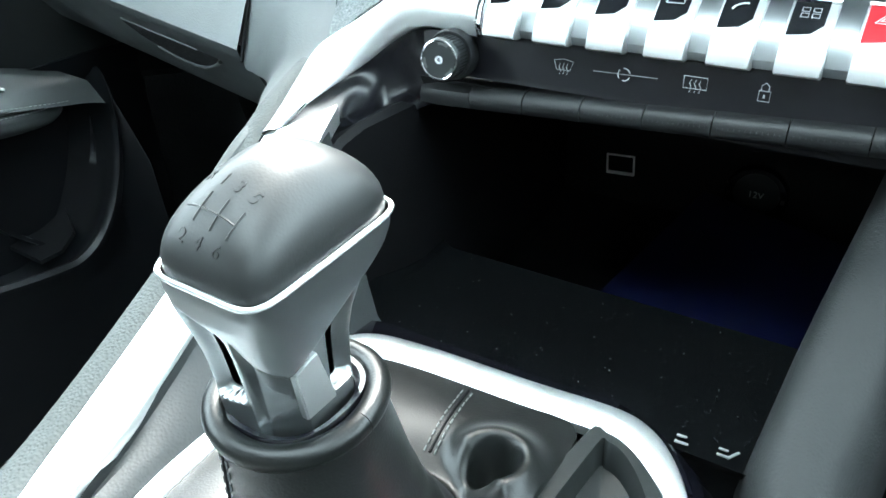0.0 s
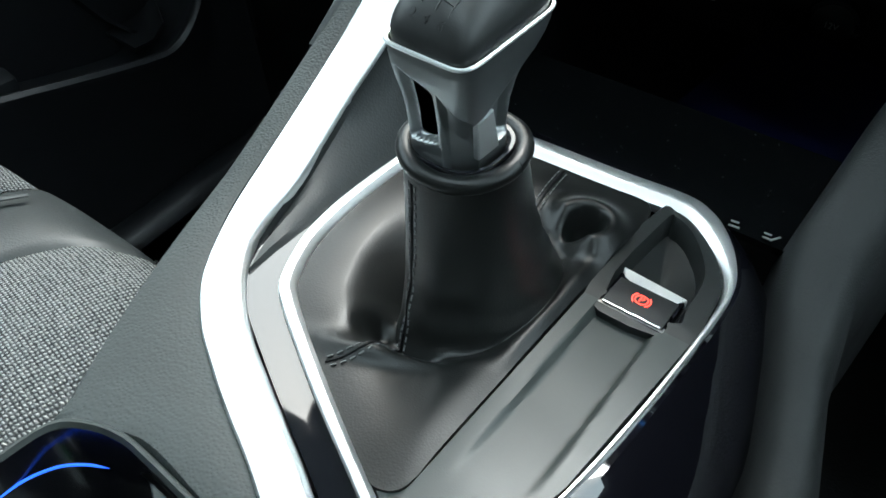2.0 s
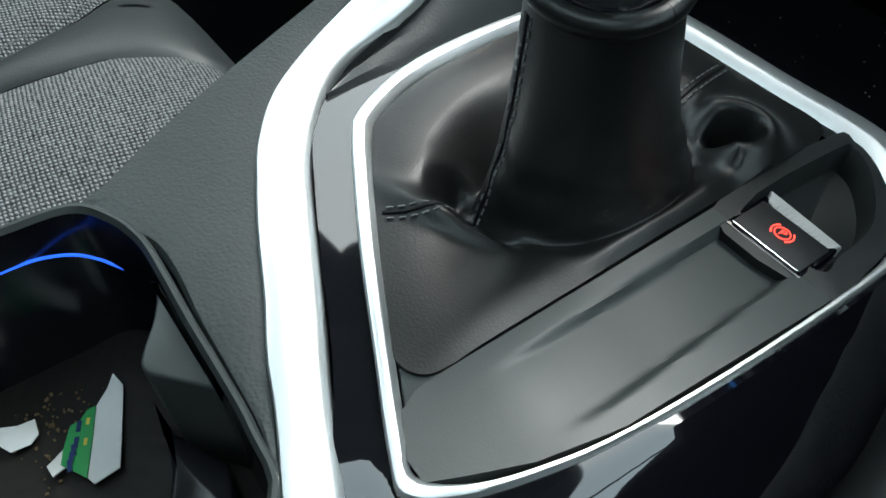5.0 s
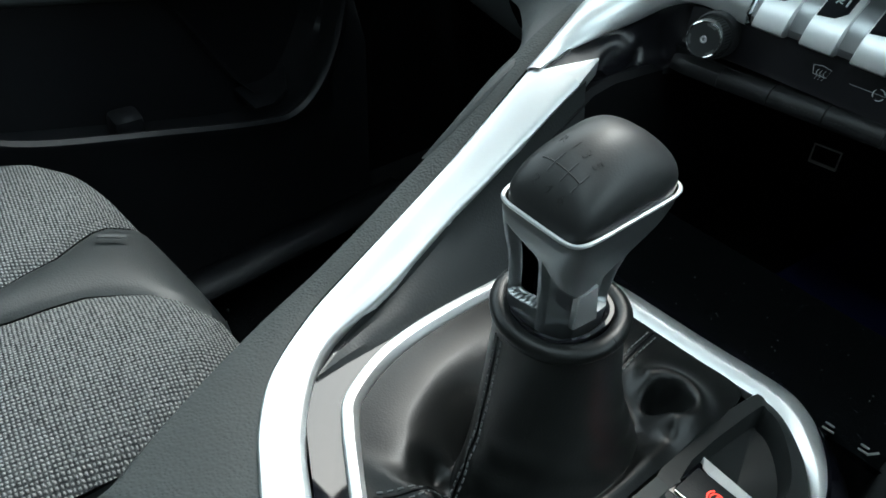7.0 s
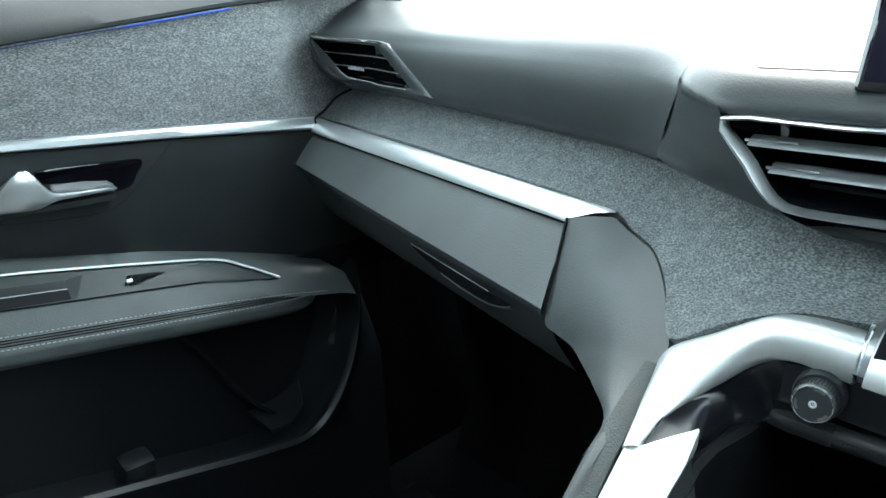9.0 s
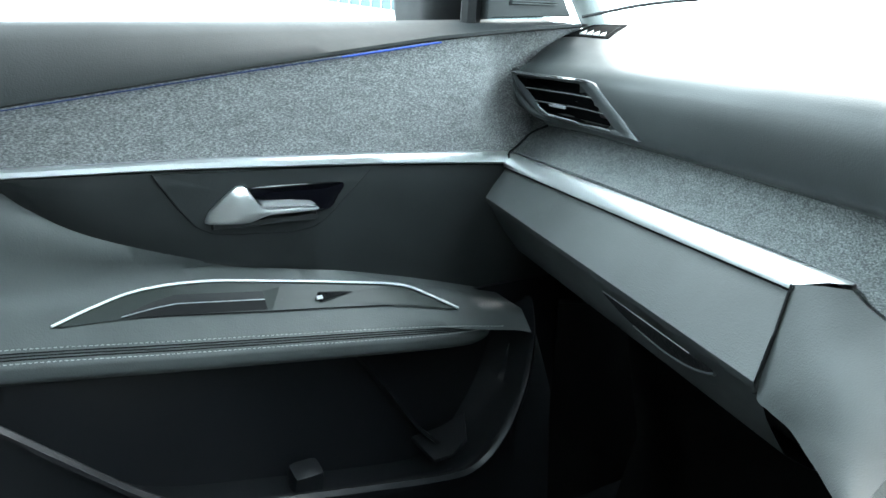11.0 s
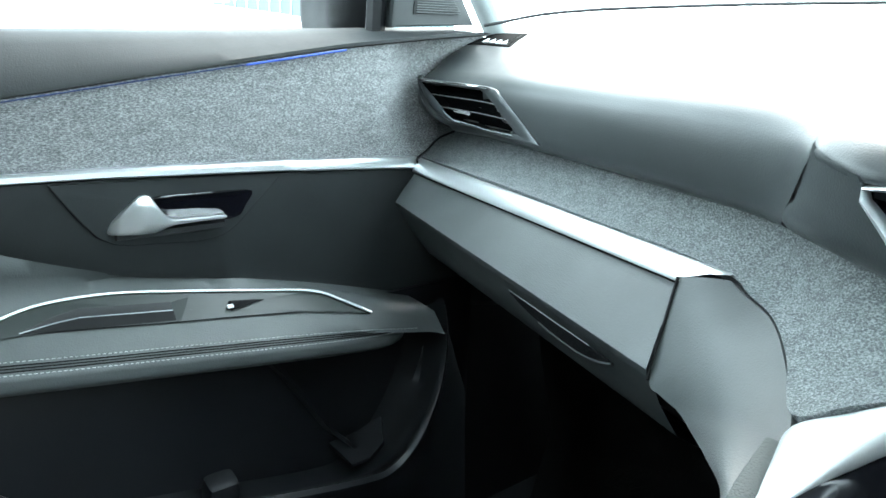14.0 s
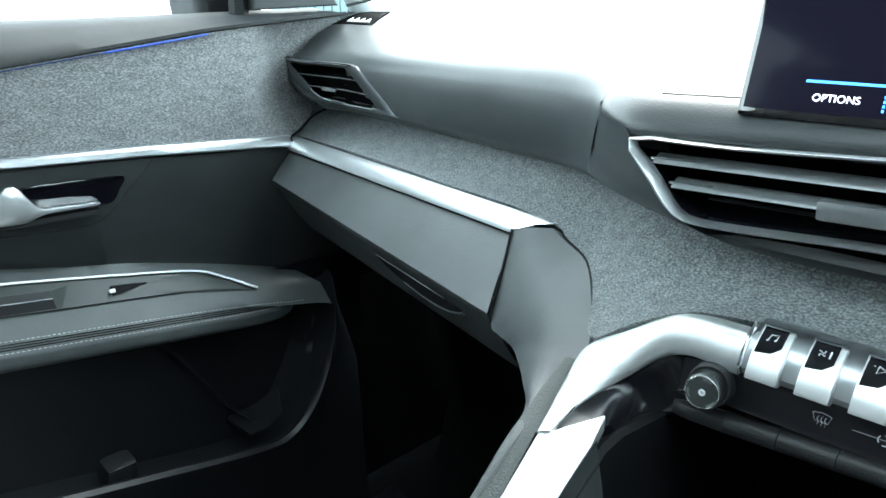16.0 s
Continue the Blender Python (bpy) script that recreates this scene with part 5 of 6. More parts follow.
# sunk bay in front of the brake switch
bay = [(0.0275, 0.043), (0.0275, 0.1115), (0.034, 0.1155), (0.042, 0.1130), (0.051, 0.1060), (0.0605, 0.0953), (0.0684, 0.0806), (0.0706, 0.060), (0.0702, 0.043)]
inn = [(0.0335, 0.049), (0.0330, 0.1060), (0.0365, 0.1105), (0.0425, 0.1080), (0.0495, 0.1010), (0.0570, 0.0900), (0.0615, 0.0780), (0.0622, 0.060), (0.0615, 0.049)]
bo, bi = curve([(a, b, 0) for a, b in bay], 4, True), curve([(a, b, 0) for a, b in inn], 4, True)
rows = []
for a, b in zip(bo, bi):
    z = deck(0, a.y) - 0.0008
    zb = deck(0, b.y)
    c = b.lerp(V(0.047, 0.075, 0), 0.10)
    rows.append([V(a.x, a.y, z - 0.005), V(a.x, a.y, z), V(b.x, b.y, zb), V(*b.lerp(c, 0.3).xy, zb - 0.002), V(c.x, c.y, zb - 0.010), V(*c.lerp(V(0.047, 0.075, 0), 0.98).xy, zb - 0.012)])
part("switch_bay", loft(rows, loop=True), bay_grey, console, "dark sunk bay round the brake switch")


def parking_brake_switch():
    s = thing("parking_brake_switch", "black parking brake switch with silver lip and red symbol", "switch", (0.047, 0.052, 0.484))
    m = facing((0.0470, 0.0525, deck(0, 0.0525) - 0.0010), (0, 0.0963, 1), (0, 1, -0.0963))
    part("body", block(0.0272, 0.0215, 0.010, m @ pose(0, -0.0005, -0.004), 0.0012), gloss, s)
    bm = bmesh.new()
    prof = [(-0.0138, 0.0132), (0.0138, 0.0112), (0.0114, 0.0068), (0.0085, 0.0060), (-0.0085, 0.0070), (-0.0114, 0.0082)]
    rows = [[m @ V(x, y, -0.0030) for x, y in prof], [m @ V(x, y, 0.0008) for x, y in prof], [m @ V(x * 0.97, lerp(y, 0.0095, 0.06), 0.0013) for x, y in prof]]
    loft(rows, ring=True, caps=True, bm=bm)
    part("lip", bm, silver, s, "ribbed silver lip")
    bm = bmesh.new()
    for k in range(10):
        block(0.0007, 0.0028, 0.0005, m @ pose(-0.0078 + k * 0.00175, 0.0092 - k * 0.0001, 0.0014), bm=bm)
    part("lip_ribs", bm, silver, s)
    part("bar", block(0.0235, 0.0011, 0.0016, m @ pose(0, -0.0098, 0.0012), 0.0003), chrome, s, "thin bright bar")
    part("key_face", block(0.0245, 0.0160, 0.0012, m @ pose(0, -0.0012, 0.0010), 0.0008), dark_plastic, s, "black key face")
    sign = bmesh.new()
    c = m @ pose(0, -0.0008, 0.0018)
    tube([c @ V(0.0025 * math.cos(a), 0.0025 * math.sin(a), 0) for a in np.linspace(0, 2 * math.pi, 25)], 0.0002, 5, sign)
    for sgn in (-1, 1):
        tube([c @ V(sgn * 0.0036 * math.cos(a), 0.0036 * math.sin(a), 0) for a in np.linspace(-0.8, 0.8, 10)], 0.00026, 5, sign)
    join(sign, text_mesh("P", 0.0042, c))
    part("symbol", sign, red_led, s, "lit red parking brake symbol")
    return s


parking_brake_switch()

# ---- gear lever with boot ----
lever = thing("gear_lever", "manual gear lever with leather knob, chrome line and leather boot", "gear lever", (-0.012, 0.02, 0.49))
EDGE = [(0.0230, 0.1120), (0.0262, 0.1000), (0.0263, 0.0500), (0.0263, -0.0400), (0.0268, -0.0600), (0.0248, -0.0672), (0.0185, -0.0700), (0.0110, -0.0665), (-0.0170, -0.0515), (-0.0395, -0.0380), (-0.0530, -0.0292), (-0.0608, -0.0215), (-0.0700, -0.0010), (-0.0752, 0.0240), (-0.0782, 0.0600),
        (-0.0770, 0.0915), (-0.0685, 0.1050), (-0.0470, 0.1105), (-0.0, 0.1130), (0.0150, 0.1142)]
SIDES = 300
edge_ring = even(curve([(a, b, 0) for a, b in EDGE], 5, True), SIDES, True)
TOP, FOOT = V(-0.0127, 0.0184, 0), V(-0.0115, 0.0230, 0)


def bell(x):
    return math.exp(-x * x)


def boot(i, s):
    """A point of the boot: i runs round, s from the collar (0) over the foot (0.55) out to the frame (1)."""
    lo = math.floor(i)
    e = edge_ring[int(lo) % SIDES].lerp(edge_ring[int(lo + 1) % SIDES], i - lo)
    d = e - FOOT
    a = math.atan2(d.y, d.x)
    ca, sa = math.cos(a), math.sin(a)
    top = V(TOP.x + 0.0203 * ca, TOP.y + 0.0206 * sa, 0.5525)
    tuck = bell(((math.degrees(a) % 360) - 218) / 42)
    waist = 1 - 0.27 * tuck
    foot = V(FOOT.x + 0.0320 * waist * ca, FOOT.y + 0.0450 * waist * sa, 0)
    if (foot - FOOT).length > d.length * 0.93:
        foot = FOOT + d * 0.93
    room = min(1.0, max(0.0, (d.length - (foot - FOOT).length) / 0.02))
    hollow = 0.0048 - 0.0034 * max(0.0, min(1.0, 0.7 * ca - 0.8 * sa))
    foot.z = deck(foot.x, foot.y) - 0.0010 - (hollow + 0.0085 * tuck) * room
    # the far side hangs steeply, the near sides flare out
    flare = 1.0 - 0.85 * max(0.0, min(1.0, 0.15 + 0.75 * ca + 0.65 * sa))
    if s <= 0.55:
        t = s / 0.55
        q = top.lerp(foot, lerp(t, t ** 1.2, flare))
        q.z = lerp(top.z, foot.z, 1 - (1 - t) ** lerp(1.1, 1.5, flare))
        q -= V(ca, sa, 0) * 0.0012 * math.sin(math.pi * t) ** 1.5
        wave = noise.noise(V(ca * 1.6 + 3.0, sa * 1.6, q.z * 14))
        q += V(ca, sa, 0) * 0.0034 * math.sin(math.pi * min(1.0, t * 0.8)) ** 2 * wave * (1 - 0.6 * tuck)
    else:
        t = (s - 0.55) / 0.45
        q = foot.lerp(V(e.x, e.y, 0), t)
        base = deck(q.x, q.y)
        swell = (0.0010 + 0.42 * hollow) * math.sin(math.pi * t ** 0.8) ** 1.3
        q.z = base - 0.0010 * t - (0.0010 + hollow * room) * (1 - t) ** 2 * (1 + 1.4 * t) + swell * room
        q.z -= 0.0085 * tuck * room * max(0.0, 1 - t / 0.55) ** 1.4

    def at(x, y):
        return math.hypot(q.x - x, q.y - y)
    low = max(0.0, min(1.0, (0.525 - q.z) / 0.03))
    # the ear: a loop of leather round a hollow
    r1 = at(0.0085, 0.0770)
    gap = r1 - 0.0105
    ear = bell(gap / (0.0080 if gap > 0 else 0.0030))
    away = max(0.0, min(1.0, ((q.x - FOOT.x) * 0.55 + (q.y - FOOT.y) * 0.83 - 0.043) / 0.009))
    q.z += low * (0.0085 * ear * away - 0.0110 * bell(r1 / 0.0082))
    # the tucked hollow where the seam turns, with a fold in front of it
    q.z -= low * 0.0090 * bell(at(-0.0245, -0.0175) / 0.0060)
    along = (q.x + 0.0080) * 0.88 + (q.y + 0.0300) * 0.47
    across = (q.x + 0.0080) * -0.47 + (q.y + 0.0300) * 0.88
    q.z += low * 0.0034 * bell((across - 0.0010 - 6.0 * along * along) / 0.0042) * bell(along / 0.022)
    q.z -= low * 0.0060 * bell((across - 0.0120) / 0.0055) * bell((along - 0.006) / 0.018)
    q.z -= low * 0.0045 * bell((q.y + 0.0195 - 0.2 * q.x) / 0.0030) * bell((q.x + 0.0020) / 0.0090)
    q.z += low * 0.0026 * bell(at(-0.0150, -0.0275) / 0.0055)
    # slack creases low on the sides
    if s < 0.55:
        q += V(ca, sa, 0) * 0.0006 * low * math.sin(q.z * 420 + 5.0 * a + 2.0 * math.sin(3 * a)) * math.sin(math.pi * s / 0.55)
    # a long ridge along the panel's side
    q.z += low * 0.0030 * bell((q.x - 0.0215) / 0.0040) * max(0.0, min(1.0, (q.y + 0.012) / 0.03)) * max(0.0, min(1.0, (0.066 - q.y) / 0.02))
    q.z += 0.00022 * noise.noise(q * 60) * (1 - abs(2 * s - 1) * 0.6)
    return q


rows = []
for s in list(np.linspace(0, 0.48, 26)) + list(np.linspace(0.50, 1.0, 54)):
    rows.append([boot(i, float(s)) for i in range(SIDES)])
rows.append([q + V(0, 0, -0.005) for q in rows[-1]])
skin = part("boot", loft(rows, ring=True), leather, lever, "black leather boot with soft folds", sharp=75)
roll = [V(TOP.x + 0.0193 * math.cos(a), TOP.y + 0.0197 * math.sin(a), 0.5535 + 0.0008 * math.sin(2 * a + 0.6)) for a in np.linspace(0, 2 * math.pi, 65)]
part("collar", tube(roll, 0.0032, 12), leather, lever, "rolled leather collar")


def nearest_index(x, y):
    return min(range(SIDES), key=lambda i: (edge_ring[i].x - x) ** 2 + (edge_ring[i].y - y) ** 2)


i0, i1 = nearest_index(-0.0255, -0.0465), nearest_index(-0.021, 0.1120)
turn = nearest_index(-0.0180, -0.0510) - i0
rise = nearest_index(-0.0340, -0.0415) - i0
for base, s0, s1, bend, up in ((i0, 0.03, 0.97, turn, rise), (i1, 0.62, 0.97, 0, 0)):
    steps = [float(s) for s in np.linspace(s0, s1, 70)]
    line = [base + between([0.0, 0.30, 0.55, 0.75, 1.0], [up, lerp(up, bend, 0.45), bend, bend * 0.75, 0.0], s) for s in steps]
    mid = [boot(i, s) for i, s in zip(line, steps)]
    part("seam", tube([q + V(0, 0, 0.0001) for q in mid], 0.0006, 6), bay_black, skin, "dark seam of the boot")
    for k in (-1, 1):
        side = []
        for q, i, s in zip(mid, line, steps):
            near = boot(i + k * 2, s)
            side.append(q + (near - q).normalized() * 0.0020 + V(0.15, -0.25, 0.35) * 0.0011)
        part("stitching", stitches(side, 0.0022, 0.0012, 0.00033), thread, skin, "grey stitching")

# the knob: a cap over a tapering metal body, all in millimetres up to here()
def here(x, y, z):
    """Millimetres to a point, with the head's slight forward tilt."""
    s = max(0.0, min(1.0, (z - 572) / 22))
    return V(x, y, z + s * (0.085 * (y - 20) - 0.03 * (x + 15))) / 1000


def squared(cx, wide_front, wide_back, front, back, power, count=240):
    """A rounded square, wider at its far end."""
    out = []
    for k in range(count):
        t = 2 * math.pi * k / count
        c, s = math.cos(t), math.sin(t)
        r = (abs(c) ** power + abs(s) ** power) ** (-1 / power)
        u, v = r * c, r * s
        out.append((cx + u * lerp(wide_front, wide_back, (v + 1) / 2), lerp(front, back, (v + 1) / 2)))
    return out


CAP_H = 18.6


def cap_ring(k, count=240):
    f = 1 - k
    cy = 20 + 3.2 * f
    return squared(-14.9 + 0.5 * f, 14.7 * k, 17.3 * k, cy - 20 * k, cy + 24.4 * k, 2.3 + 3.4 * k ** 5, count)


def cap_rise(k):
    return CAP_H * (1 - k ** 1.86) ** 0.42


KS = (1.0, 0.995, 0.985, 0.97, 0.94, 0.90, 0.85, 0.78, 0.70, 0.60, 0.50, 0.40, 0.30, 0.20, 0.10, 0.02)
cap = [[here(x, y, 594.0) for x, y in cap_ring(0.985)]]
for k in KS:
    cap.append([here(x, y, 596.2 + cap_rise(k)) for x, y in cap_ring(k)])


def cap_at(x, y):
    """A point of the cap over (x, y), and its normal."""
    def rise(px, py):
        lo, hi = 0.02, 1.0
        for _ in range(22):
            k = (lo + hi) / 2
            f, p = 1 - k, 2.3 + 3.4 * k ** 5
            cy = 20 + 3.2 * f
            v = (py - (cy + 2.2 * k)) / (22.2 * k)
            u = (px - (-14.9 + 0.5 * f)) / (k * lerp(14.7, 17.3, max(0, min(1, (v + 1) / 2))))
            if abs(u) ** p + abs(v) ** p > 1:
                lo = k
            else:
                hi = k
        return here(px, py, 596.2 + cap_rise(hi)).z
    e = 0.4
    n = V((rise(x - e, y) - rise(x + e, y)) * 500 / e, (rise(x, y - e) - rise(x, y + e)) * 500 / e, 1).normalized()
    return V(x / 1000, y / 1000, rise(x, y)), n


knob = part("knob_cap", loft(cap, ring=True, caps=True), knob_leather, lever, "black leather knob cap with embossed shift pattern", sharp=60)
line = [here(x, y, 595.6) for x, y in squared(-14.9, 15.2, 17.8, -0.4, 44.9, 7.5)]
part("chrome_line", tube(line + line[:2], 0.0007, 8), silver, lever, "bright chrome line round the knob")

LEVELS = [596, 592, 587, 582, 577, 571, 563, 555, 546]
SHAPE = [(-14.9, 15.0, 17.6, -0.2, 44.7, 7.5), (-14.9, 15.3, 17.9, -0.5, 44.5, 6.4), (-14.8, 15.3, 17.4, -0.1, 41.5, 5.2), (-14.5, 14.9, 16.3, 0.8, 37.0, 4.8), (-14.0, 14.3, 15.1, 1.6, 34.0, 4.4),
         (-13.6, 13.8, 14.1, 2.3, 32.4, 4.2), (-13.4, 13.6, 13.8, 3.0, 31.8, 4.0), (-13.4, 13.5, 13.7, 3.8, 31.8, 4.0), (-13.4, 13.5, 13.7, 3.8, 31.8, 4.0)]
FRONT_SLOT = [(-25.6, 588.5), (-24.6, 560.5), (-11.6, 563.5), (-12.2, 583.5)]
RIGHT_SLOT = [(19.5, 577.5), (19.5, 559.0), (29.5, 559.0), (29.5, 582.0)]


def inside(x, z, shape, r=1.6):
    """How far a point lies inside a convex outline with rounded corners."""
    gaps = []
    for (ax, az), (bx, bz) in zip(shape, shape[1:] + shape[:1]):
        n = math.hypot(bx - ax, bz - az)
        gaps.append(((bx - ax) * (z - az) - (bz - az) * (x - ax)) / n)
    near = [r - g for g in gaps if g < r]
    return min(gaps) if len(near) < 2 else r - math.hypot(*sorted(near)[-2:])


def crease(u):
    return between([-9.5, -7, -4, 0, 4, 10, 18, 28, 36, 42], [584, 580.5, 576.5, 573.6, 572.8, 576, 580.5, 585.5, 589, 590], u)


rows, depth = [], []
for z in np.linspace(595.8, 546, 100):
    ring = squared(*[between(LEVELS[::-1], [q[j] for q in SHAPE][::-1], z) for j in range(6)], count=320)
    row, deep = [], []
    for x, y in ring:
        cx, cy = x + 13.5, y - 18
        far = math.hypot(cx, cy)
        on_front, on_right = cy < 0 and abs(cx) < -cy + 2.0, cx > 0 and abs(cy) < cx + 4.0
        move = 0.0
        u = None
        if cx > 0 and cy > -cx - 3:
            u = y - 2 if cx > -cy else x + 1
        elif cy < 0 and x > -10.5:
            u = x + 1
        if u is not None and u > -9.5:
            zc = crease(u)
            ends = min(1.0, (u + 9.5) / 2.5) * max(0.0, min(1.0, (40 - u) / 8))
            step = max(0.0, min(1.0, (zc - z) / 1.1))
            move += 2.0 * ends * step * step * (3 - 2 * step)
            over = (x * 0.63 - y * 0.77) + 7.9
            if over > 0:
                w = max(0.0, min(1.0, (zc + 1 - z) / 11))
                x, y = x - 0.63 * over * w, y + 0.77 * over * w
        pit = -9.0
        if on_front:
            pit = inside(x, z, FRONT_SLOT)
            if z < 566:
                pit = min(pit, (z - 560.5) / 3.2)
        elif on_right:
            pit = inside(y, z, RIGHT_SLOT)
        g = max(0.0, min(1.0, (pit + 0.4) / 1.1))
        move += 4.0 * g * g * (3 - 2 * g)
        row.append(here(x - cx / far * move, y - cy / far * move, z))
        deep.append(pit)
    rows.append(row)
    depth.append(deep)
bm = loft(rows, ring=True)
bm.faces.ensure_lookup_table()
flat = [d for deep in depth for d in deep]
bm.verts.index_update()
bmesh.ops.delete(bm, geom=[f for f in bm.faces if min(flat[v.index] for v in f.verts) > 0.75], context="FACES")
body = part("knob_body", bm, dark_metal, lever, "dark satin metal knob stem with open slots", sharp=70)
# Added core: its black stands in for the shaded void inside the slots.
part("core", loft([[here(x, y, z) for x, y in squared(-13.4, 8.2, 8.2, 9, 27, 2.6, 60)] for z in (592, 547)], ring=True, caps=True), gloss, lever, "black core added for the dark void behind the slots")
part("foot_ring", loft([[here(x, y, z) for x, y in squared(-13.4, w, w, 18.1 - w - 0.6, 18.1 + w + 0.6, 2.5, 96)] for w, z in ((16.2, 551), (16.4, 554.6), (15.8, 555.8), (14.6, 555.6), (13.2, 554))], ring=True), gloss, lever, "glossy ring at the stem's foot")
rows = [[here(x + dx, y, z) for x, y, z in ((-0.9, 7.9, 572.4), (0.9, 13.5, 575.8), (0.75, 17.8, 560.0), (-1.7, 10.2, 557.2))] for dx in (-2.0, 0.2)]
bm = loft(rows, ring=True, caps=True)
bmesh.ops.bevel(bm, geom=bm.edges[:], offset=0.0003, segments=2, affect="EDGES")
part("facet", bm, silver, body, "polished facet of the stem")

pattern = bmesh.new()
gates = [((-21.5, 14.4), "R"), ((-16.5, 13.2), "1"), ((-12.1, 12.6), "3"), ((-8.0, 12.4), "5"), ((-19.6, 2.6), "2"), ((-14.9, 2.4), "4"), ((-9.9, 2.2), "6")]
for (x, y), ch in gates:
    p, n = cap_at(x, y)
    join(pattern, text_mesh(ch, 0.0042, facing(p + n * 0.00005, n, (0.12, 1, 0)), 0.00008))
for x, y0, y1 in ((-18.0, 4.8, 10.2), (-13.0, 4.2, 9.6), (-8.6, 4.0, 9.2)):
    tube([cap_at(x + 0.8 * k / 6, lerp(y0, y1, k / 6))[0] for k in range(7)], 0.00026, 5, pattern)
tube([cap_at(lerp(-22.0, -8.4, k / 8), lerp(7.4, 6.4, k / 8))[0] for k in range(9)], 0.00026, 5, pattern)
part("shift_pattern", pattern, emboss, knob, "embossed shift pattern with figures")

# ---- cup holder ----
cup = thing("cup_holder", "black cup holder with blue light ring inside", "cup holder", (-0.04, -0.15, 0.45))
C_OUT = [(-0.0760, -0.215), (-0.0755, -0.170), (-0.0745, -0.135), (-0.0735, -0.1150), (-0.0640, -0.1070), (-0.0520, -0.1035), (-0.0400, -0.1033), (-0.0190, -0.1043), (0.0, -0.1048), (0.0160, -0.1058), (0.0330, -0.1098), (0.044, -0.135), (0.050, -0.17), (0.050, -0.215), (0.02, -0.225), (-0.04, -0.225)]
C_IN = [(-0.0735, -0.205), (-0.0735, -0.168), (-0.0722, -0.136), (-0.0712, -0.1172), (-0.0625, -0.1096), (-0.0512, -0.1063), (-0.0400, -0.1062), (-0.0192, -0.1072), (-0.0005, -0.1076), (0.0150, -0.1085), (0.0315, -0.1125), (0.0415, -0.136), (0.0475, -0.17), (0.0475, -0.212), (0.02, -0.2222), (-0.04, -0.2222)]
co, ci = curve([(a, b, 0) for a, b in C_OUT], 4, True), curve([(a, b, 0) for a, b in C_IN], 4, True)
rows = []
for a, b in zip(co, ci):
    za, zb = spine_z(a.y) + 0.0002, spine_z(b.y)
    c = V(-0.02, -0.165, 0)
    rows.append([V(a.x, a.y, za - 0.03), V(a.x, a.y, za), V(*a.lerp(b, 0.25).xy, za + 0.0012), V(*a.lerp(b, 0.6).xy, zb + 0.0012), V(b.x, b.y, zb - 0.0005), V(*b.lerp(c, 0.004).xy, zb - 0.004), V(*b.lerp(c, 0.012).xy, zb - 0.035), V(*b.lerp(c, 0.03).xy, 0.440)])
part("rim", loft([r[:5] for r in rows], loop=True), panel_plastic, cup, "dark grey satin rim")
part("well", loft([r[4:] for r in rows], loop=True), satin_black, cup, "black wall of the well")
rows = [[V(a.x, a.y, spine_z(a.y) - 0.001), V(a.x - 0.008, a.y, 0.46), V(a.x - 0.03, a.y, 0.28), V(a.x - 0.045, a.y, 0.02)] for a in (V(-0.0745, y, 0) for y in (-0.113, -0.135, -0.17, -0.215, -0.32))]
part("outer_side", loft(rows), side_leather, cup, "dark side of the console below the cups")
part("well_floor", slab([(q.x, q.y) for q in ci], lambda x, y: 0.443, 0.004), well_rubber, cup, "dark dirty floor of the well")
glow_line = curve([(-0.0728, -0.160, 0.4895), (-0.0726, -0.1480, 0.4895), (-0.0721, -0.1369, 0.4895), (-0.0708, -0.1290, 0.4895), (-0.0668, -0.1212, 0.4895), (-0.0606, -0.1157, 0.4895), (-0.0536, -0.1120, 0.4895)], 5)
part("light_ring", tube(glow_line, lambda t: 0.0005 * min(1.0, (1 - t) * 8 + 0.15), 6), blue_led, cup, "glowing blue light ring")
web = even(curve([(-0.0400, -0.1074, 0), (-0.0358, -0.1085, 0), (-0.0290, -0.1124, 0), (-0.0226, -0.1179, 0), (-0.0190, -0.1202, 0), (-0.0158, -0.1202, 0), (-0.0117, -0.1172, 0), (-0.0065, -0.1128, 0), (-0.0015, -0.1092, 0), (0.0026, -0.1080, 0)], 4), 30)
web = [(q.x, q.y) for q in web] + [(-0.008, -0.1074), (-0.024, -0.1070)]
part("divider", slab(web, lambda x, y: 0.4962 + 0.05 * (y + 0.107), 0.05, 0.0010), panel_plastic, cup, "grey divider between the two wells")
second = [(-0.0300, -0.1225), (-0.0180, -0.1240), (-0.0060, -0.1275), (0.0150, -0.1400), (0.0380, -0.1600), (0.0400, -0.1380), (0.0290, -0.1225), (0.0148, -0.1165), (0.0, -0.1138), (-0.0180, -0.1225)]
part("second_floor", slab(second, lambda x, y: 0.462, 0.018, 0.002), satin_black, cup, "raised black floor of the second well")

wrap = thing("torn_wrapper", "torn green and white paper wrapper lying in the cup holder", "wrapper", (-0.04, -0.142, 0.444))


def lie(x, y):
    return 0.4462 + 0.05 * (x + 0.04) + 0.0006 * math.sin(x * 500)


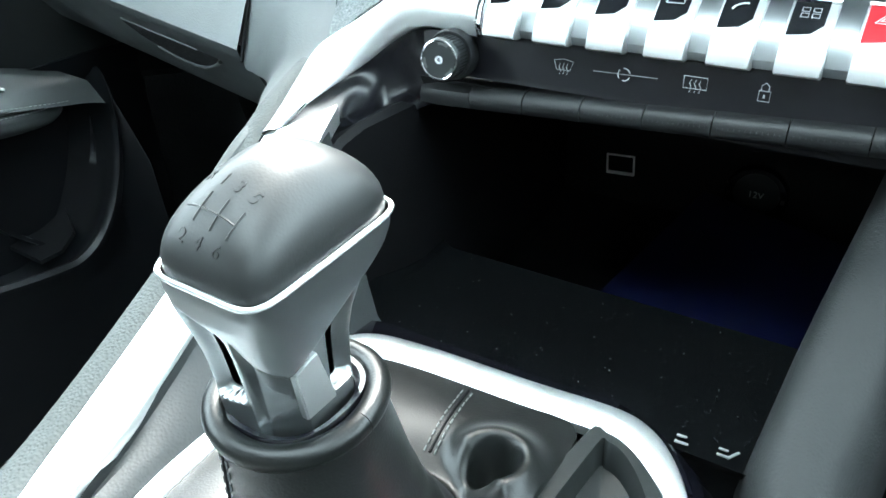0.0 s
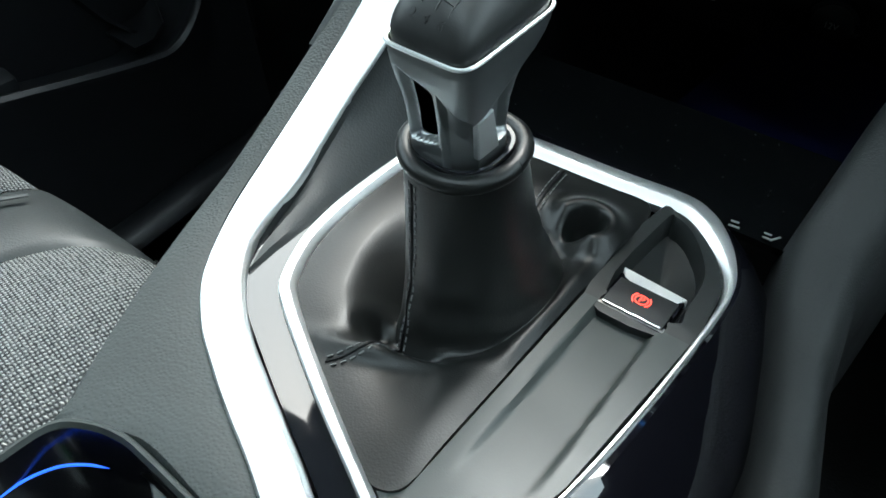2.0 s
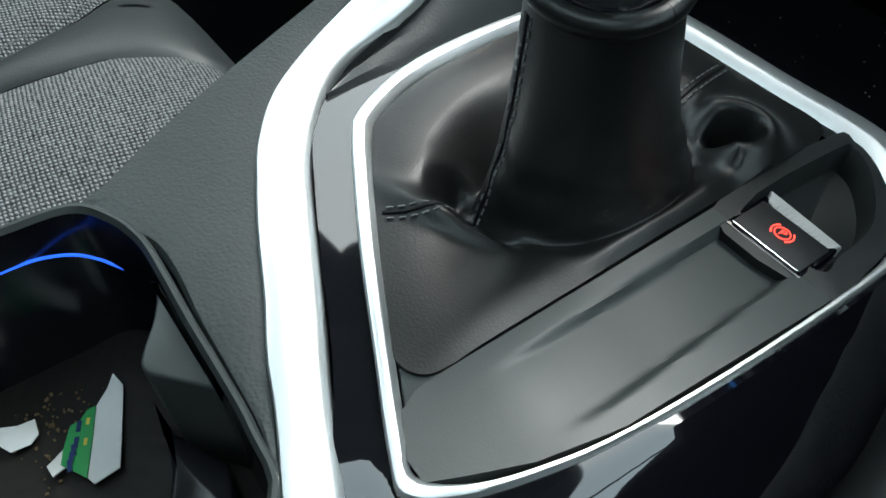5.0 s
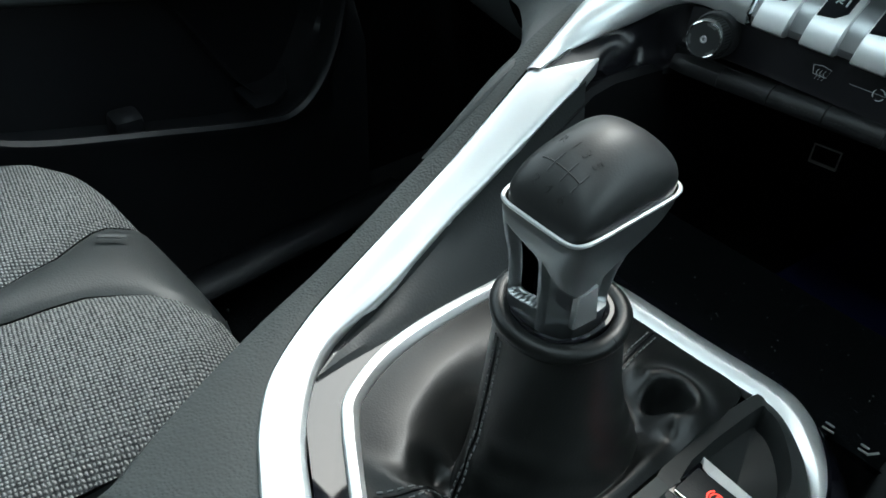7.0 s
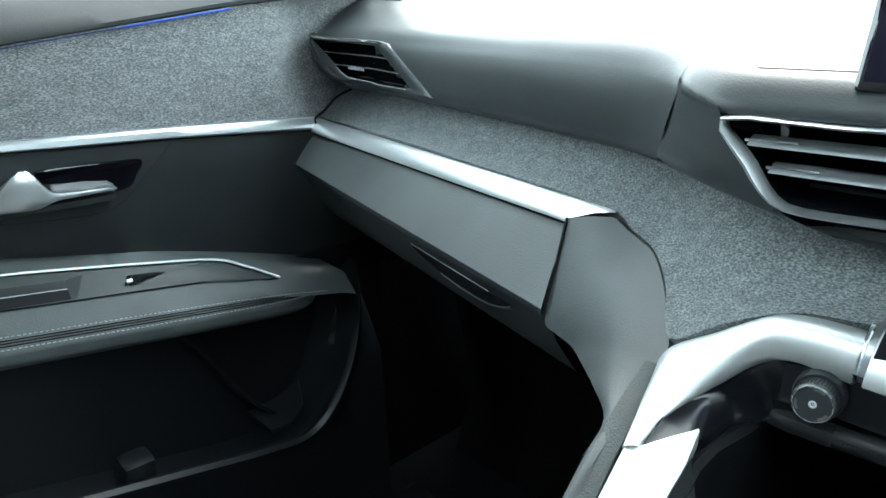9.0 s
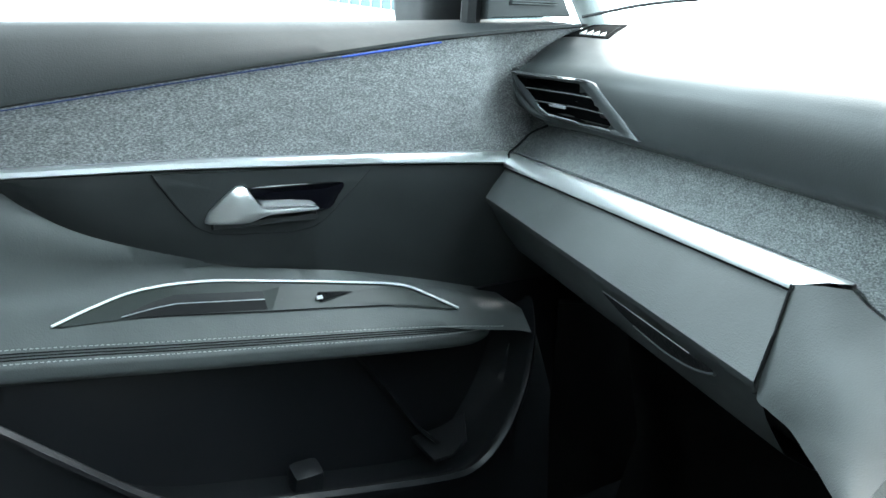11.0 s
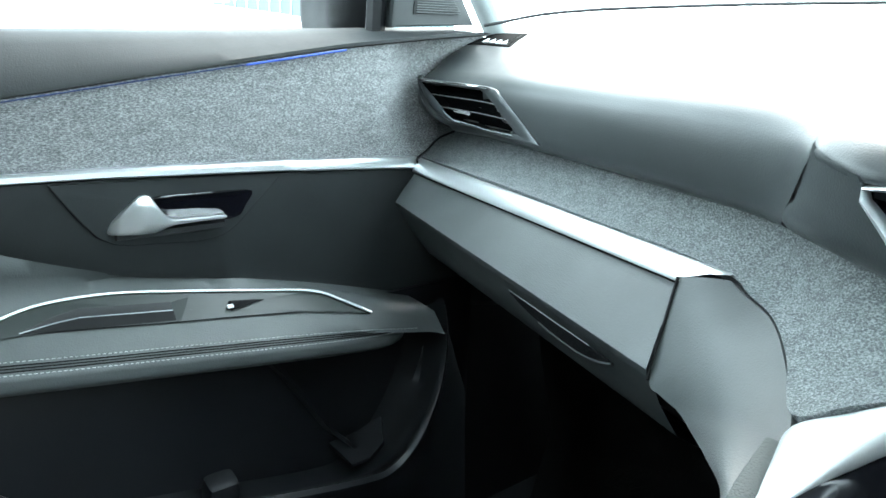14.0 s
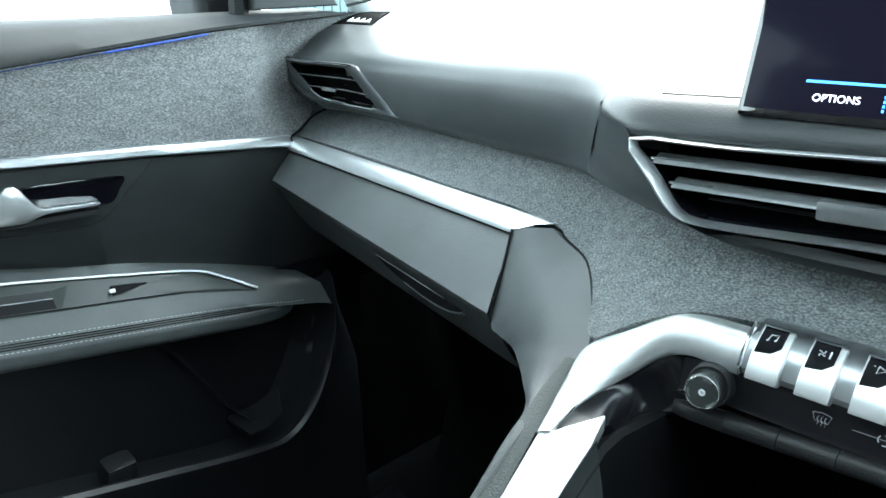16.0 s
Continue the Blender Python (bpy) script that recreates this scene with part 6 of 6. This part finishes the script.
part("white_half", slab([(-0.0560, -0.1290), (-0.0500, -0.1280), (-0.0445, -0.1302), (-0.0330, -0.1350), (-0.0240, -0.1390), (-0.0236, -0.1468), (-0.0270, -0.1478), (-0.0380, -0.1420), (-0.0475, -0.1372), (-0.0520, -0.1325)], lie, 0.0006, 0.0001), paper_white, wrap, "white paper strip")
part("green_half", slab([(-0.0475, -0.1374), (-0.0478, -0.1400), (-0.0456, -0.1432), (-0.0458, -0.1460), (-0.0400, -0.1505), (-0.0350, -0.1525), (-0.0300, -0.1495), (-0.0272, -0.1480), (-0.0380, -0.1422)], lie, 0.0006, 0.0001), paper_green, wrap, "green printed paper")
part("torn_edge", slab([(-0.0400, -0.1505), (-0.0372, -0.1560), (-0.0328, -0.1556), (-0.0335, -0.1518), (-0.0350, -0.1525)], lie, 0.0006, 0.0001), paper_white, wrap, "torn white edge")
bm = bmesh.new()
for k in range(6):
    x, y = -0.0440 + k * 0.0022, -0.1440 - k * 0.0013
    block(0.0013, 0.0036, 0.0003, pose(x, y, lie(x, y) + 0.0003, 0, 0, 60 + (k % 2) * 14), bm=bm)
part("print", bm, ink_blue, wrap, "dark printed marks")
bm = bmesh.new()
for k in range(4):
    x, y = -0.0440 + k * 0.0020, -0.1412 - k * 0.0010
    block(0.0010, 0.0022, 0.0003, pose(x, y, lie(x, y) + 0.0003, 0, 0, 60), bm=bm)
part("print", bm, ink_yellow, wrap, "yellow printed marks")
scrap = thing("paper_scrap", "small torn white paper scrap in the cup holder", "scrap", (-0.053, -0.159, 0.443))
part("sheet", slab([(-0.0550, -0.1540), (-0.0490, -0.1545), (-0.0470, -0.1575), (-0.0480, -0.1630), (-0.0530, -0.1655), (-0.0590, -0.1640), (-0.0560, -0.1590)], lambda x, y: 0.4455 + 0.12 * (x + 0.052), 0.0005, 0.0001), paper_white, scrap)
bm = bmesh.new()
for k in range(70):
    x, y = random.gauss(-0.050, 0.008), random.gauss(-0.150, 0.006)
    s = random.uniform(0.0003, 0.0009)
    block(s, s, s, pose(x, y, 0.4432 + s / 2, 0, 0, random.uniform(0, 90)), bm=bm)
tagged(part("crumbs", bm, crumb, None, "brown crumbs on the cup holder's floor"), "brown crumbs on the cup holder's floor", "crumbs", "", "stuff")

# ---- storage bay under the keys ----
bay = thing("storage_bay", "black open storage bay under the control keys", "storage bay", (0, 0.3, 0.42))
rows = [[V(-0.115, y, z + 0.03), V(-0.112, y, z + 0.008), V(-0.100, y, z), V(-0.02, y, z), V(0.085, y, z), V(0.100, y, z + 0.01)] for y, z in ((0.128, 0.472), (0.134, 0.463), (0.15, 0.4605), (0.2265, 0.459), (0.2285, 0.455))]
part("tray_mat", loft(rows), mat_rubber, bay, "dusty black rubber mat of the bay")
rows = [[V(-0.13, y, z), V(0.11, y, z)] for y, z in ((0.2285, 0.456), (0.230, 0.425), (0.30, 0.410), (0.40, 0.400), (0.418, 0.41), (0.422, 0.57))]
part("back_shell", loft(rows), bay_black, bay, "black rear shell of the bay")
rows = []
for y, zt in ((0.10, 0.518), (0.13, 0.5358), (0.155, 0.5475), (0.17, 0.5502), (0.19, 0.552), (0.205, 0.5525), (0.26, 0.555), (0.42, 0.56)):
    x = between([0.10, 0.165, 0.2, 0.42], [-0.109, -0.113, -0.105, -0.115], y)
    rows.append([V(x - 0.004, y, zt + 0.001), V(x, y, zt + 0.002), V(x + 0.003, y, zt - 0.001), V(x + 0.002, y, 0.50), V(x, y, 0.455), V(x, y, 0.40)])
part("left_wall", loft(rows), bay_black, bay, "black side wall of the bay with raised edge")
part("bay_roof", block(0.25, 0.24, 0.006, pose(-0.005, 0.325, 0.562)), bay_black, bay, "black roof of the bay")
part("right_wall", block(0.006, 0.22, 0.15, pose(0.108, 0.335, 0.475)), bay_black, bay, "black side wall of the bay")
usb = thing("usb_socket", "small USB socket in the storage bay, metal rim coloured white to look lit", "socket", (-0.071, 0.418, 0.44))
m = facing((-0.0710, 0.4195, 0.4385), (0, -1, 0.05), (0, 0, 1)) @ pose(0, 0, 0, 0, 0, 4)
bm = bmesh.new()
for x, y, w, h in ((0, 0.0070, 0.0215, 0.0012), (0, -0.0070, 0.0215, 0.0022), (-0.0102, 0, 0.0012, 0.014), (0.0102, 0, 0.0012, 0.014)):
    block(w, h, 0.002, m @ pose(x, y, 0.001), 0.0003, bm)
# White in place of metal, so that the rim looks lit in the dark bay.
part("rim", bm, white_plastic, usb)
part("slot", block(0.019, 0.012, 0.001, m), gloss, usb, "black slot")
sock = thing("power_socket", "round black 12V power socket in the storage bay", "socket", (0.026, 0.417, 0.44))
m = facing((0.0265, 0.4190, 0.4380), (0, -1, 0.05), (0, 0, 1))
part("ring", turned([(0.021, 0), (0.021, 0.004), (0.019, 0.006), (0.0165, 0.006), (0.0155, 0.004)], m), gloss, sock)
part("cap", turned([(0.0155, 0.001), (0.0150, 0.0045), (0.002, 0.005)], m), dark_plastic, sock, "black cap")
part("lettering", text_mesh("12V", 0.0065, m @ pose(0, 0, 0.0054)), print_grey, sock, "faint grey lettering")
# Guessed object: its navy colour stands in for a dim blue glow in the bay.
book = thing("guessed_booklet", "guessed dark blue booklet, added for a dim blue patch in the bay", "booklet", (0.03, 0.30, 0.42))
part("cover", block(0.115, 0.14, 0.006, pose(0.036, 0.322, 0.421, 10, 4, -12), 0.001), navy, book)
part("page_block", block(0.112, 0.136, 0.004, pose(0.037, 0.3225, 0.4160, 10, 4, -12), 0.0006), paper_white, book, "white pages of the guessed booklet")

# padded wall on the driver's side of the bay
rows = []
for y, z0, x0 in ((-0.30, 0.425, 0.135), (-0.10, 0.430, 0.125), (0.0, 0.435, 0.118), (0.05, 0.448, 0.108), (0.09, 0.466, 0.094), (0.13, 0.490, 0.086), (0.18, 0.522, 0.092), (0.23, 0.552, 0.100), (0.30, 0.58, 0.108)):
    rows.append([V(x0 - 0.010, y + 0.02, z0 - 0.10), V(x0 - 0.009, y + 0.01, z0 - 0.04), V(x0 - 0.006, y, z0 - 0.012), V(x0, y - 0.002, z0), V(x0 + 0.010, y - 0.004, z0 + 0.003), V(x0 + 0.019, y - 0.006, z0 - 0.003), V(x0 + 0.027, y - 0.008, z0 - 0.018), V(x0 + 0.031, y, z0 - 0.06), V(x0 + 0.034, y, z0 - 0.25)])
part("knee_pad", loft(rows), knee_trim, console, "dark leather knee pad on the driver's side", sharp=85)
# Five short pale marks on the tray.
for x, y, w, turn in ((0.0545, 0.1429, 0.0040, 4), (0.0553, 0.1388, 0.0052, 4), (0.0697, 0.1440, 0.0036, 2), (0.0700, 0.1402, 0.0040, 2), (0.0735, 0.1425, 0.0060, 58)):
    part("tray_mark", block(w, 0.0011, 0.0006, pose(x, y, 0.4634 + (0.15 - y) * 0.15, 0, 0, turn), 0.0002), dust_grey, bay, "small pale mark on the tray")
bm = bmesh.new()
for k in range(60):
    d = random.uniform(0.00015, 0.0004)
    block(d, d * random.uniform(0.6, 1.6), d, pose(random.uniform(-0.085, 0.075), random.uniform(0.138, 0.222), 0.4603 + d * 0.3, 0, 0, random.uniform(0, 90)), bm=bm)
tagged(part("tray_dust", bm, dust_grey, None, "pale specks of dust on the black tray"), "pale specks of dust on the black tray", "dust", "", "stuff")

# ---- control strip: keys, knob and touch panel ----
panel = thing("control_strip", "gloss black climate control strip with white symbols", "control panel", (0.02, 0.2, 0.58))
rows = [[V(x, 0.214, 0.592), V(x, 0.2075, 0.590), V(x, 0.2055, 0.586), V(x, 0.2050, 0.5705), V(x, 0.2040, 0.5685), V(x, 0.214, 0.566)] for x in (-0.098, -0.05, 0.05, 0.16)]
part("face", loft(rows), strip_black, panel, "gloss black face")
for k in range(8):
    x0, x1 = -0.0715 + k * 0.0266 + 0.0002, -0.0715 + (k + 1) * 0.0266 - 0.0003
    prof = ((0.212, 0.5690), (0.2035, 0.5685), (0.2000, 0.5665), (0.1990, 0.5630), (0.2000, 0.5595), (0.206, 0.5570), (0.25, 0.556))
    lift = 0.00025
    lip = part("touch_pad", loft([[V(x, y, z + x * 0.06) for y, z in prof] for x in (x0, (x0 + x1) / 2, x1)], caps=True), touch_grey, panel, "ribbed dark grey touch pad", sharp=60)
    bm = bmesh.new()
    for j in range(12):
        xx = lerp(x0 + 0.002, x1 - 0.002, j / 11)
        tube([V(xx, 0.2015, 0.5672 + xx * 0.06), V(xx, 0.1991, 0.5635 + xx * 0.06), V(xx, 0.2003, 0.5595 + xx * 0.06)], 0.00022, 4, bm)
    part("rib", bm, dark_plastic, lip)
rows = [[V(x, y + back * (1 - k / 9), z + x * 0.06) for k, (y, z) in enumerate(((0.212, 0.5690), (0.2035, 0.5685), (0.2000, 0.5665), (0.1990, 0.5630), (0.2000, 0.5595), (0.206, 0.5570), (0.25, 0.556)))]
        for x, back in ((-0.1085, 0.016), (-0.104, 0.009), (-0.098, 0.004), (-0.090, 0.001), (-0.0716, 0.0))]
part("left_lip", loft(rows), touch_grey, panel, "dark grey lip under the knob")


def icon(kind, m, mat, parent, r=0.00022):
    """Thin printed symbols of the climate panel and keys."""
    bm = bmesh.new()

    def stroke(pts, rad=r):
        tube([m @ V(x, y, 0.0002) for x, y in pts], rad, 5, bm, flat=0.6)
    if kind == "screen":
        stroke([(-0.0042, 0.0026), (0.0, 0.0034), (0.0042, 0.0026), (0.0030, -0.0012), (-0.0030, -0.0012), (-0.0042, 0.0026)])
        for x in (-0.0016, 0.0, 0.0016):
            stroke([(x, -0.0030), (x + 0.0005, -0.0015), (x - 0.0003, 0.0), (x + 0.0003, 0.0016)])
    elif kind == "rear":
        stroke([(-0.0044, 0.0026), (0.0044, 0.0026), (0.0044, -0.0020), (-0.0044, -0.0020), (-0.0044, 0.0026)])
        for x in (-0.0018, 0.0, 0.0018):
            stroke([(x, -0.0036), (x + 0.0005, -0.0015), (x - 0.0003, 0.0), (x + 0.0003, 0.0014)])
    elif kind == "cycle":
        for a0 in (0.3, 2.4, 4.5):
            stroke([(0.0025 * math.cos(a), 0.0025 * math.sin(a)) for a in np.linspace(a0, a0 + 1.4, 8)], r * 1.5)
    elif kind == "lock":
        stroke([(-0.0020, 0.0004), (0.0020, 0.0004), (0.0020, -0.0034), (-0.0020, -0.0034), (-0.0020, 0.0004)])
        stroke([(-0.0013, 0.0004), (-0.0013, 0.0024), (0.0, 0.0034), (0.0013, 0.0024), (0.0013, 0.0004)])
        stroke([(0, -0.0010), (0, -0.0022)], r * 1.8)
    elif kind == "music":
        stroke([(-0.0020, -0.0014), (-0.0014, 0.0016), (0.0020, 0.0022), (0.0016, -0.0008)], r * 1.3)
        stroke([(-0.0027, -0.0017), (-0.0018, -0.0014)], r * 2.6)
        stroke([(0.0008, -0.0011), (0.0018, -0.0008)], r * 2.6)
    elif kind == "climate":
        for a0 in (0, 1.57, 3.14, 4.71):
            stroke([(-0.0010 + 0.0019 * math.cos(a0 + t) * t, 0.0019 * math.sin(a0 + t) * t) for t in (0.2, 0.6, 1.0)], r * 1.6)
        stroke([(0.0026, -0.0018), (0.0026, 0.0020)], r * 2.0)
    elif kind == "arrow":
        stroke([(-0.0010, 0.0020), (0.0022, 0.0004), (-0.0014, -0.0020), (-0.0010, 0.0020)], r * 1.3)
        stroke([(-0.0032, 0.0016), (-0.0024, 0.0016)], r * 1.5)
    elif kind == "car":
        stroke([(-0.0034, -0.0012), (-0.0030, 0.0006), (-0.0018, 0.0018), (0.0018, 0.0018), (0.0030, 0.0006), (0.0034, -0.0012), (-0.0034, -0.0012)], r * 1.3)
    elif kind == "phone":
        stroke([(-0.0026, -0.0014), (-0.0018, 0.0002), (0.0004, 0.0014), (0.0026, 0.0016)], r * 2.4)
    elif kind == "tiles":
        for x in (-0.0018, 0.0018):
            for y in (-0.0012, 0.0012):
                stroke([(x - 0.0012, y - 0.0008), (x + 0.0012, y - 0.0008), (x + 0.0012, y + 0.0008), (x - 0.0012, y + 0.0008), (x - 0.0012, y - 0.0008)])
    elif kind == "hazard":
        stroke([(-0.0034, -0.0018), (0.0, 0.0024), (0.0034, -0.0018), (-0.0034, -0.0018)], r * 1.2)
        stroke([(-0.0018, -0.0009), (0.0, 0.0012), (0.0018, -0.0009), (-0.0018, -0.0009)])
    return part("symbol", bm, mat, parent, "printed symbol")


for kind, x, z in (("screen", -0.0285, 0.5790), ("cycle", -0.0025, 0.5795), ("rear", 0.0255, 0.5800), ("lock", 0.0505, 0.5805)):
    icon(kind, facing((x, 0.2046, z), (0, -1, 0.03), (0, 0, 1)), print_grey, panel)
part("cycle_line", tube([V(-0.0155, 0.2048, 0.5792), V(0.0110, 0.2048, 0.5797)], 0.00018, 4), slat_grey, panel, "faint grey line")

# silver rail and the seven keys on it
rows = []
for x in (-0.0675, 0.0, 0.135):
    rows.append([V(x, y, z) for y, z in ((0.212, 0.588), (0.205, 0.5885), (0.2035, 0.592), (0.2060, 0.5985), (0.2110, 0.6055), (0.2185, 0.6095), (0.2290, 0.6105), (0.236, 0.608))])
part("key_rail", loft(rows), pewter, panel, "dark silver rail between the keys")
part("rail_collar", tube([V(-0.0685, *q) for q in ((0.204, 0.5885), (0.2025, 0.593), (0.2052, 0.600), (0.2105, 0.6068), (0.2185, 0.6108))], 0.0012, 6), chrome, panel, "thin bright collar of the tube")
KINDS = ["music", "climate", "arrow", "car", "phone", "tiles", "hazard"]
for k, kind in enumerate(KINDS):
    x = -0.0562 + k * 0.0233
    hot = kind == "hazard"
    key = thing("piano_key", "silver toggle key with red hazard field" if hot else "silver toggle key with black symbol field", "key", (x, 0.205, 0.6), "piano keys")
    rows = []
    for dx, s in ((-0.0080, 1.0), (-0.0076, 0.0), (0.0070, 0.0), (0.0074, 1.0)):
        rows.append([V(x + dx, y + 0.0010 * s, z) for y, z in ((0.209, 0.5882), (0.2010, 0.5884), (0.1985, 0.5898), (0.1986, 0.5914), (0.2008, 0.5965), (0.2035, 0.6003), (0.2100, 0.6058), (0.2165, 0.6104), (0.2175, 0.606))])
    part("paddle", loft(rows, caps=True), silver, key, "bright silver paddle")
    rows = []
    for dx, y0, z0 in ((-0.0070, 0.2046, 0.6018), (0.0005, 0.2056, 0.6026), (0.0042, 0.2086, 0.6050)):
        rows.append([V(x + dx, y0 + 0.002, z0 - 0.004), V(x + dx, y0, z0), V(x + dx, max(0.2104, y0 + 0.0008), max(0.6067, z0 + 0.001)), V(x + dx, 0.2170, 0.6113), V(x + dx, 0.2190, 0.6080)])
    part("field", loft(rows, caps=True), red_plastic if hot else gloss, key, "red glossy field" if hot else "black glossy field")
    part("edge", tube([V(x - 0.0076, 0.2168, 0.6115), V(x + 0.0074, 0.2168, 0.6115)], 0.0009, 6), chrome, key, "bright upper edge")
    icon(kind, facing((x - 0.0010, 0.2113, 0.6080), (0, -0.62, 0.78), (0, 0.78, 0.62)), white_plastic if hot else print_grey, key)


def climate_knob():
    c = thing("climate_knob", "small round knob with knurled chrome rim", "knob", (-0.0775, 0.195, 0.581))
    m = facing((-0.0798, 0.2000, 0.5790), (0.12, -1, 0.10), (0, 0, 1))
    part("base", turned([(0.0112, -0.006), (0.0112, 0.001), (0.0104, 0.003), (0.009, 0.003)], m), dark_plastic, c, "dark base ring")
    part("grip", turned([(0.0090, 0.002), (0.0092, 0.0118), (0.0088, 0.0134), (0.0082, 0.0140), (0.0078, 0.0136)], m, 64), bar_grey, c, "knurled dark metal rim")
    part("bezel", tube([m @ V(0.0082 * math.cos(a), 0.0082 * math.sin(a), 0.0138) for a in np.linspace(0, 2 * math.pi, 49)], 0.00042, 6), chrome, c, "thin bright bezel")
    bm = bmesh.new()
    for k in range(40):
        a = 2 * math.pi * k / 40
        tube([m @ V(0.0092 * math.cos(a), 0.0092 * math.sin(a), 0.0035), m @ V(0.0093 * math.cos(a), 0.0093 * math.sin(a), 0.0116)], 0.0003, 4, bm)
    part("knurl", bm, dark_plastic, c)
    face = material("turned_metal", (0.010, 0.0105, 0.011), 0.25, 0.9)
    shader(face).inputs["Anisotropic"].default_value = 0.85
    t = node(face, "ShaderNodeTangent")
    t.direction_type, t.axis = "RADIAL", "Y"
    wire(face, t, "Tangent", shader(face), "Tangent")
    part("face", turned([(0.0079, 0.0125), (0.0078, 0.0136), (0.0025, 0.0132)], m, 48), face, c, "dark spun-metal face")
    # Three pale sectors paint the conical glints of spun metal.
    for k in range(3):
        bm, a = bmesh.new(), math.radians(75 + 120 * k)
        loft([[m @ V(r * math.cos(a + d), r * math.sin(a + d), 0.0137 - 0.0004 * (0.0078 - r) / 0.0055) for d in (-0.34, 0.0, 0.34)] for r in (0.0024, 0.0050, 0.0076)], bm=bm)
        part("glint_sector", bm, slat_grey, c, "lighter sector painted as a glint on the face")
    part("dot", turned([(0.0018, 0.0130), (0.0017, 0.0139), (0.0009, 0.0140), (0.0008, 0.0136)], m, 20), print_grey, c, "small pale ring")
    return c


climate_knob()

# specks on the carpet
bm = bmesh.new()
for x, y, s in ((-0.618, 0.172, 0.0028), (-0.60, 0.16, 0.0014), (-0.45, 0.21, 0.0016), (-0.52, 0.25, 0.0012)):
    block(s, s, s, pose(x, y, s / 2, 0, 0, 30), 0.0003, bm)
tagged(part("floor_crumbs", bm, paper_white, None, "pale crumbs on the black carpet"), "pale crumbs on the black carpet", "crumbs", "", "stuff")

# ---- outside, past the side window ----
other = thing("parked_car", "pale parked car with dark window beyond the side glass", "car", (-2.4, 0.9, -0.35))
rows = []
for y in np.linspace(-2.2, 3.4, 30):
    hood = between([-2.2, -1.9, -0.4, 0.6, 1.5, 2.9, 3.4], [0.55, 0.75, 0.82, 0.80, 0.72, 0.60, 0.3], y)
    rows.append([V(-2.05, y, -0.15), V(-1.98, y, 0.2), V(-2.0, y, 0.5 * hood + 0.1), V(-2.08, y, hood), V(-2.9, y, hood + 0.03), V(-3.7, y, hood), V(-3.75, y, -0.15)])
part("body", loft(rows, caps=True), car_white, other, "pale blown-out body")
rows = [[V(-2.1, y0, 0.80), V(-2.28, y1, 1.22), V(-3.4, y1, 1.22), V(-3.6, y0, 0.80)] for y0, y1 in ((0.75, 0.05), (-1.9, -1.5))]
part("cabin", loft(rows, caps=True), car_white, other, "pale roof and pillars")
rows = [[V(-2.09, y0, 0.82), V(-2.26, y1, 1.19)] for y0, y1 in ((0.55, 0.0), (-0.4, -0.4))]
part("side_window", loft(rows), gloss, other, "dark side window")
for x, side in ((-2.12, 1), (-3.62, -1)):
    for y in (-1.35, 2.15):
        m = pose(x, y, -0.04, 0, 90 * side, 0)
        wheel = part("wheel", turned([(0.19, -0.09), (0.30, -0.09), (0.31, -0.06), (0.31, 0.06), (0.30, 0.09), (0.20, 0.09)], m), dark_plastic, other, "black tyre")
        part("rim", turned([(0.20, 0.0), (0.20, 0.075), (0.05, 0.06), (0.03, 0.08)], m), slat_grey, wheel, "grey wheel rim")
mirror = thing("wing_mirror", "dark wing mirror outside the side window", "wing mirror", (-0.86, 0.29, 0.74))
part("housing", block(0.16, 0.085, 0.13, pose(-0.865, 0.378, 0.795, 0, 0, -12), 0.03, segments=3), bay_black, mirror)
part("foot", block(0.07, 0.04, 0.03, pose(-0.785, 0.37, 0.735), 0.008), dark_plastic, mirror)
fence = thing("slatted_fence", "grey-green slatted metal fence beyond the car park", "fence", (-6, 3.4, -0.35))
for k in range(26):
    part("slat", block(0.03, 0.085, 1.9, pose(-6.0, 2.2 + k * 0.1, 0.6), 0.006), fence_grey, fence)
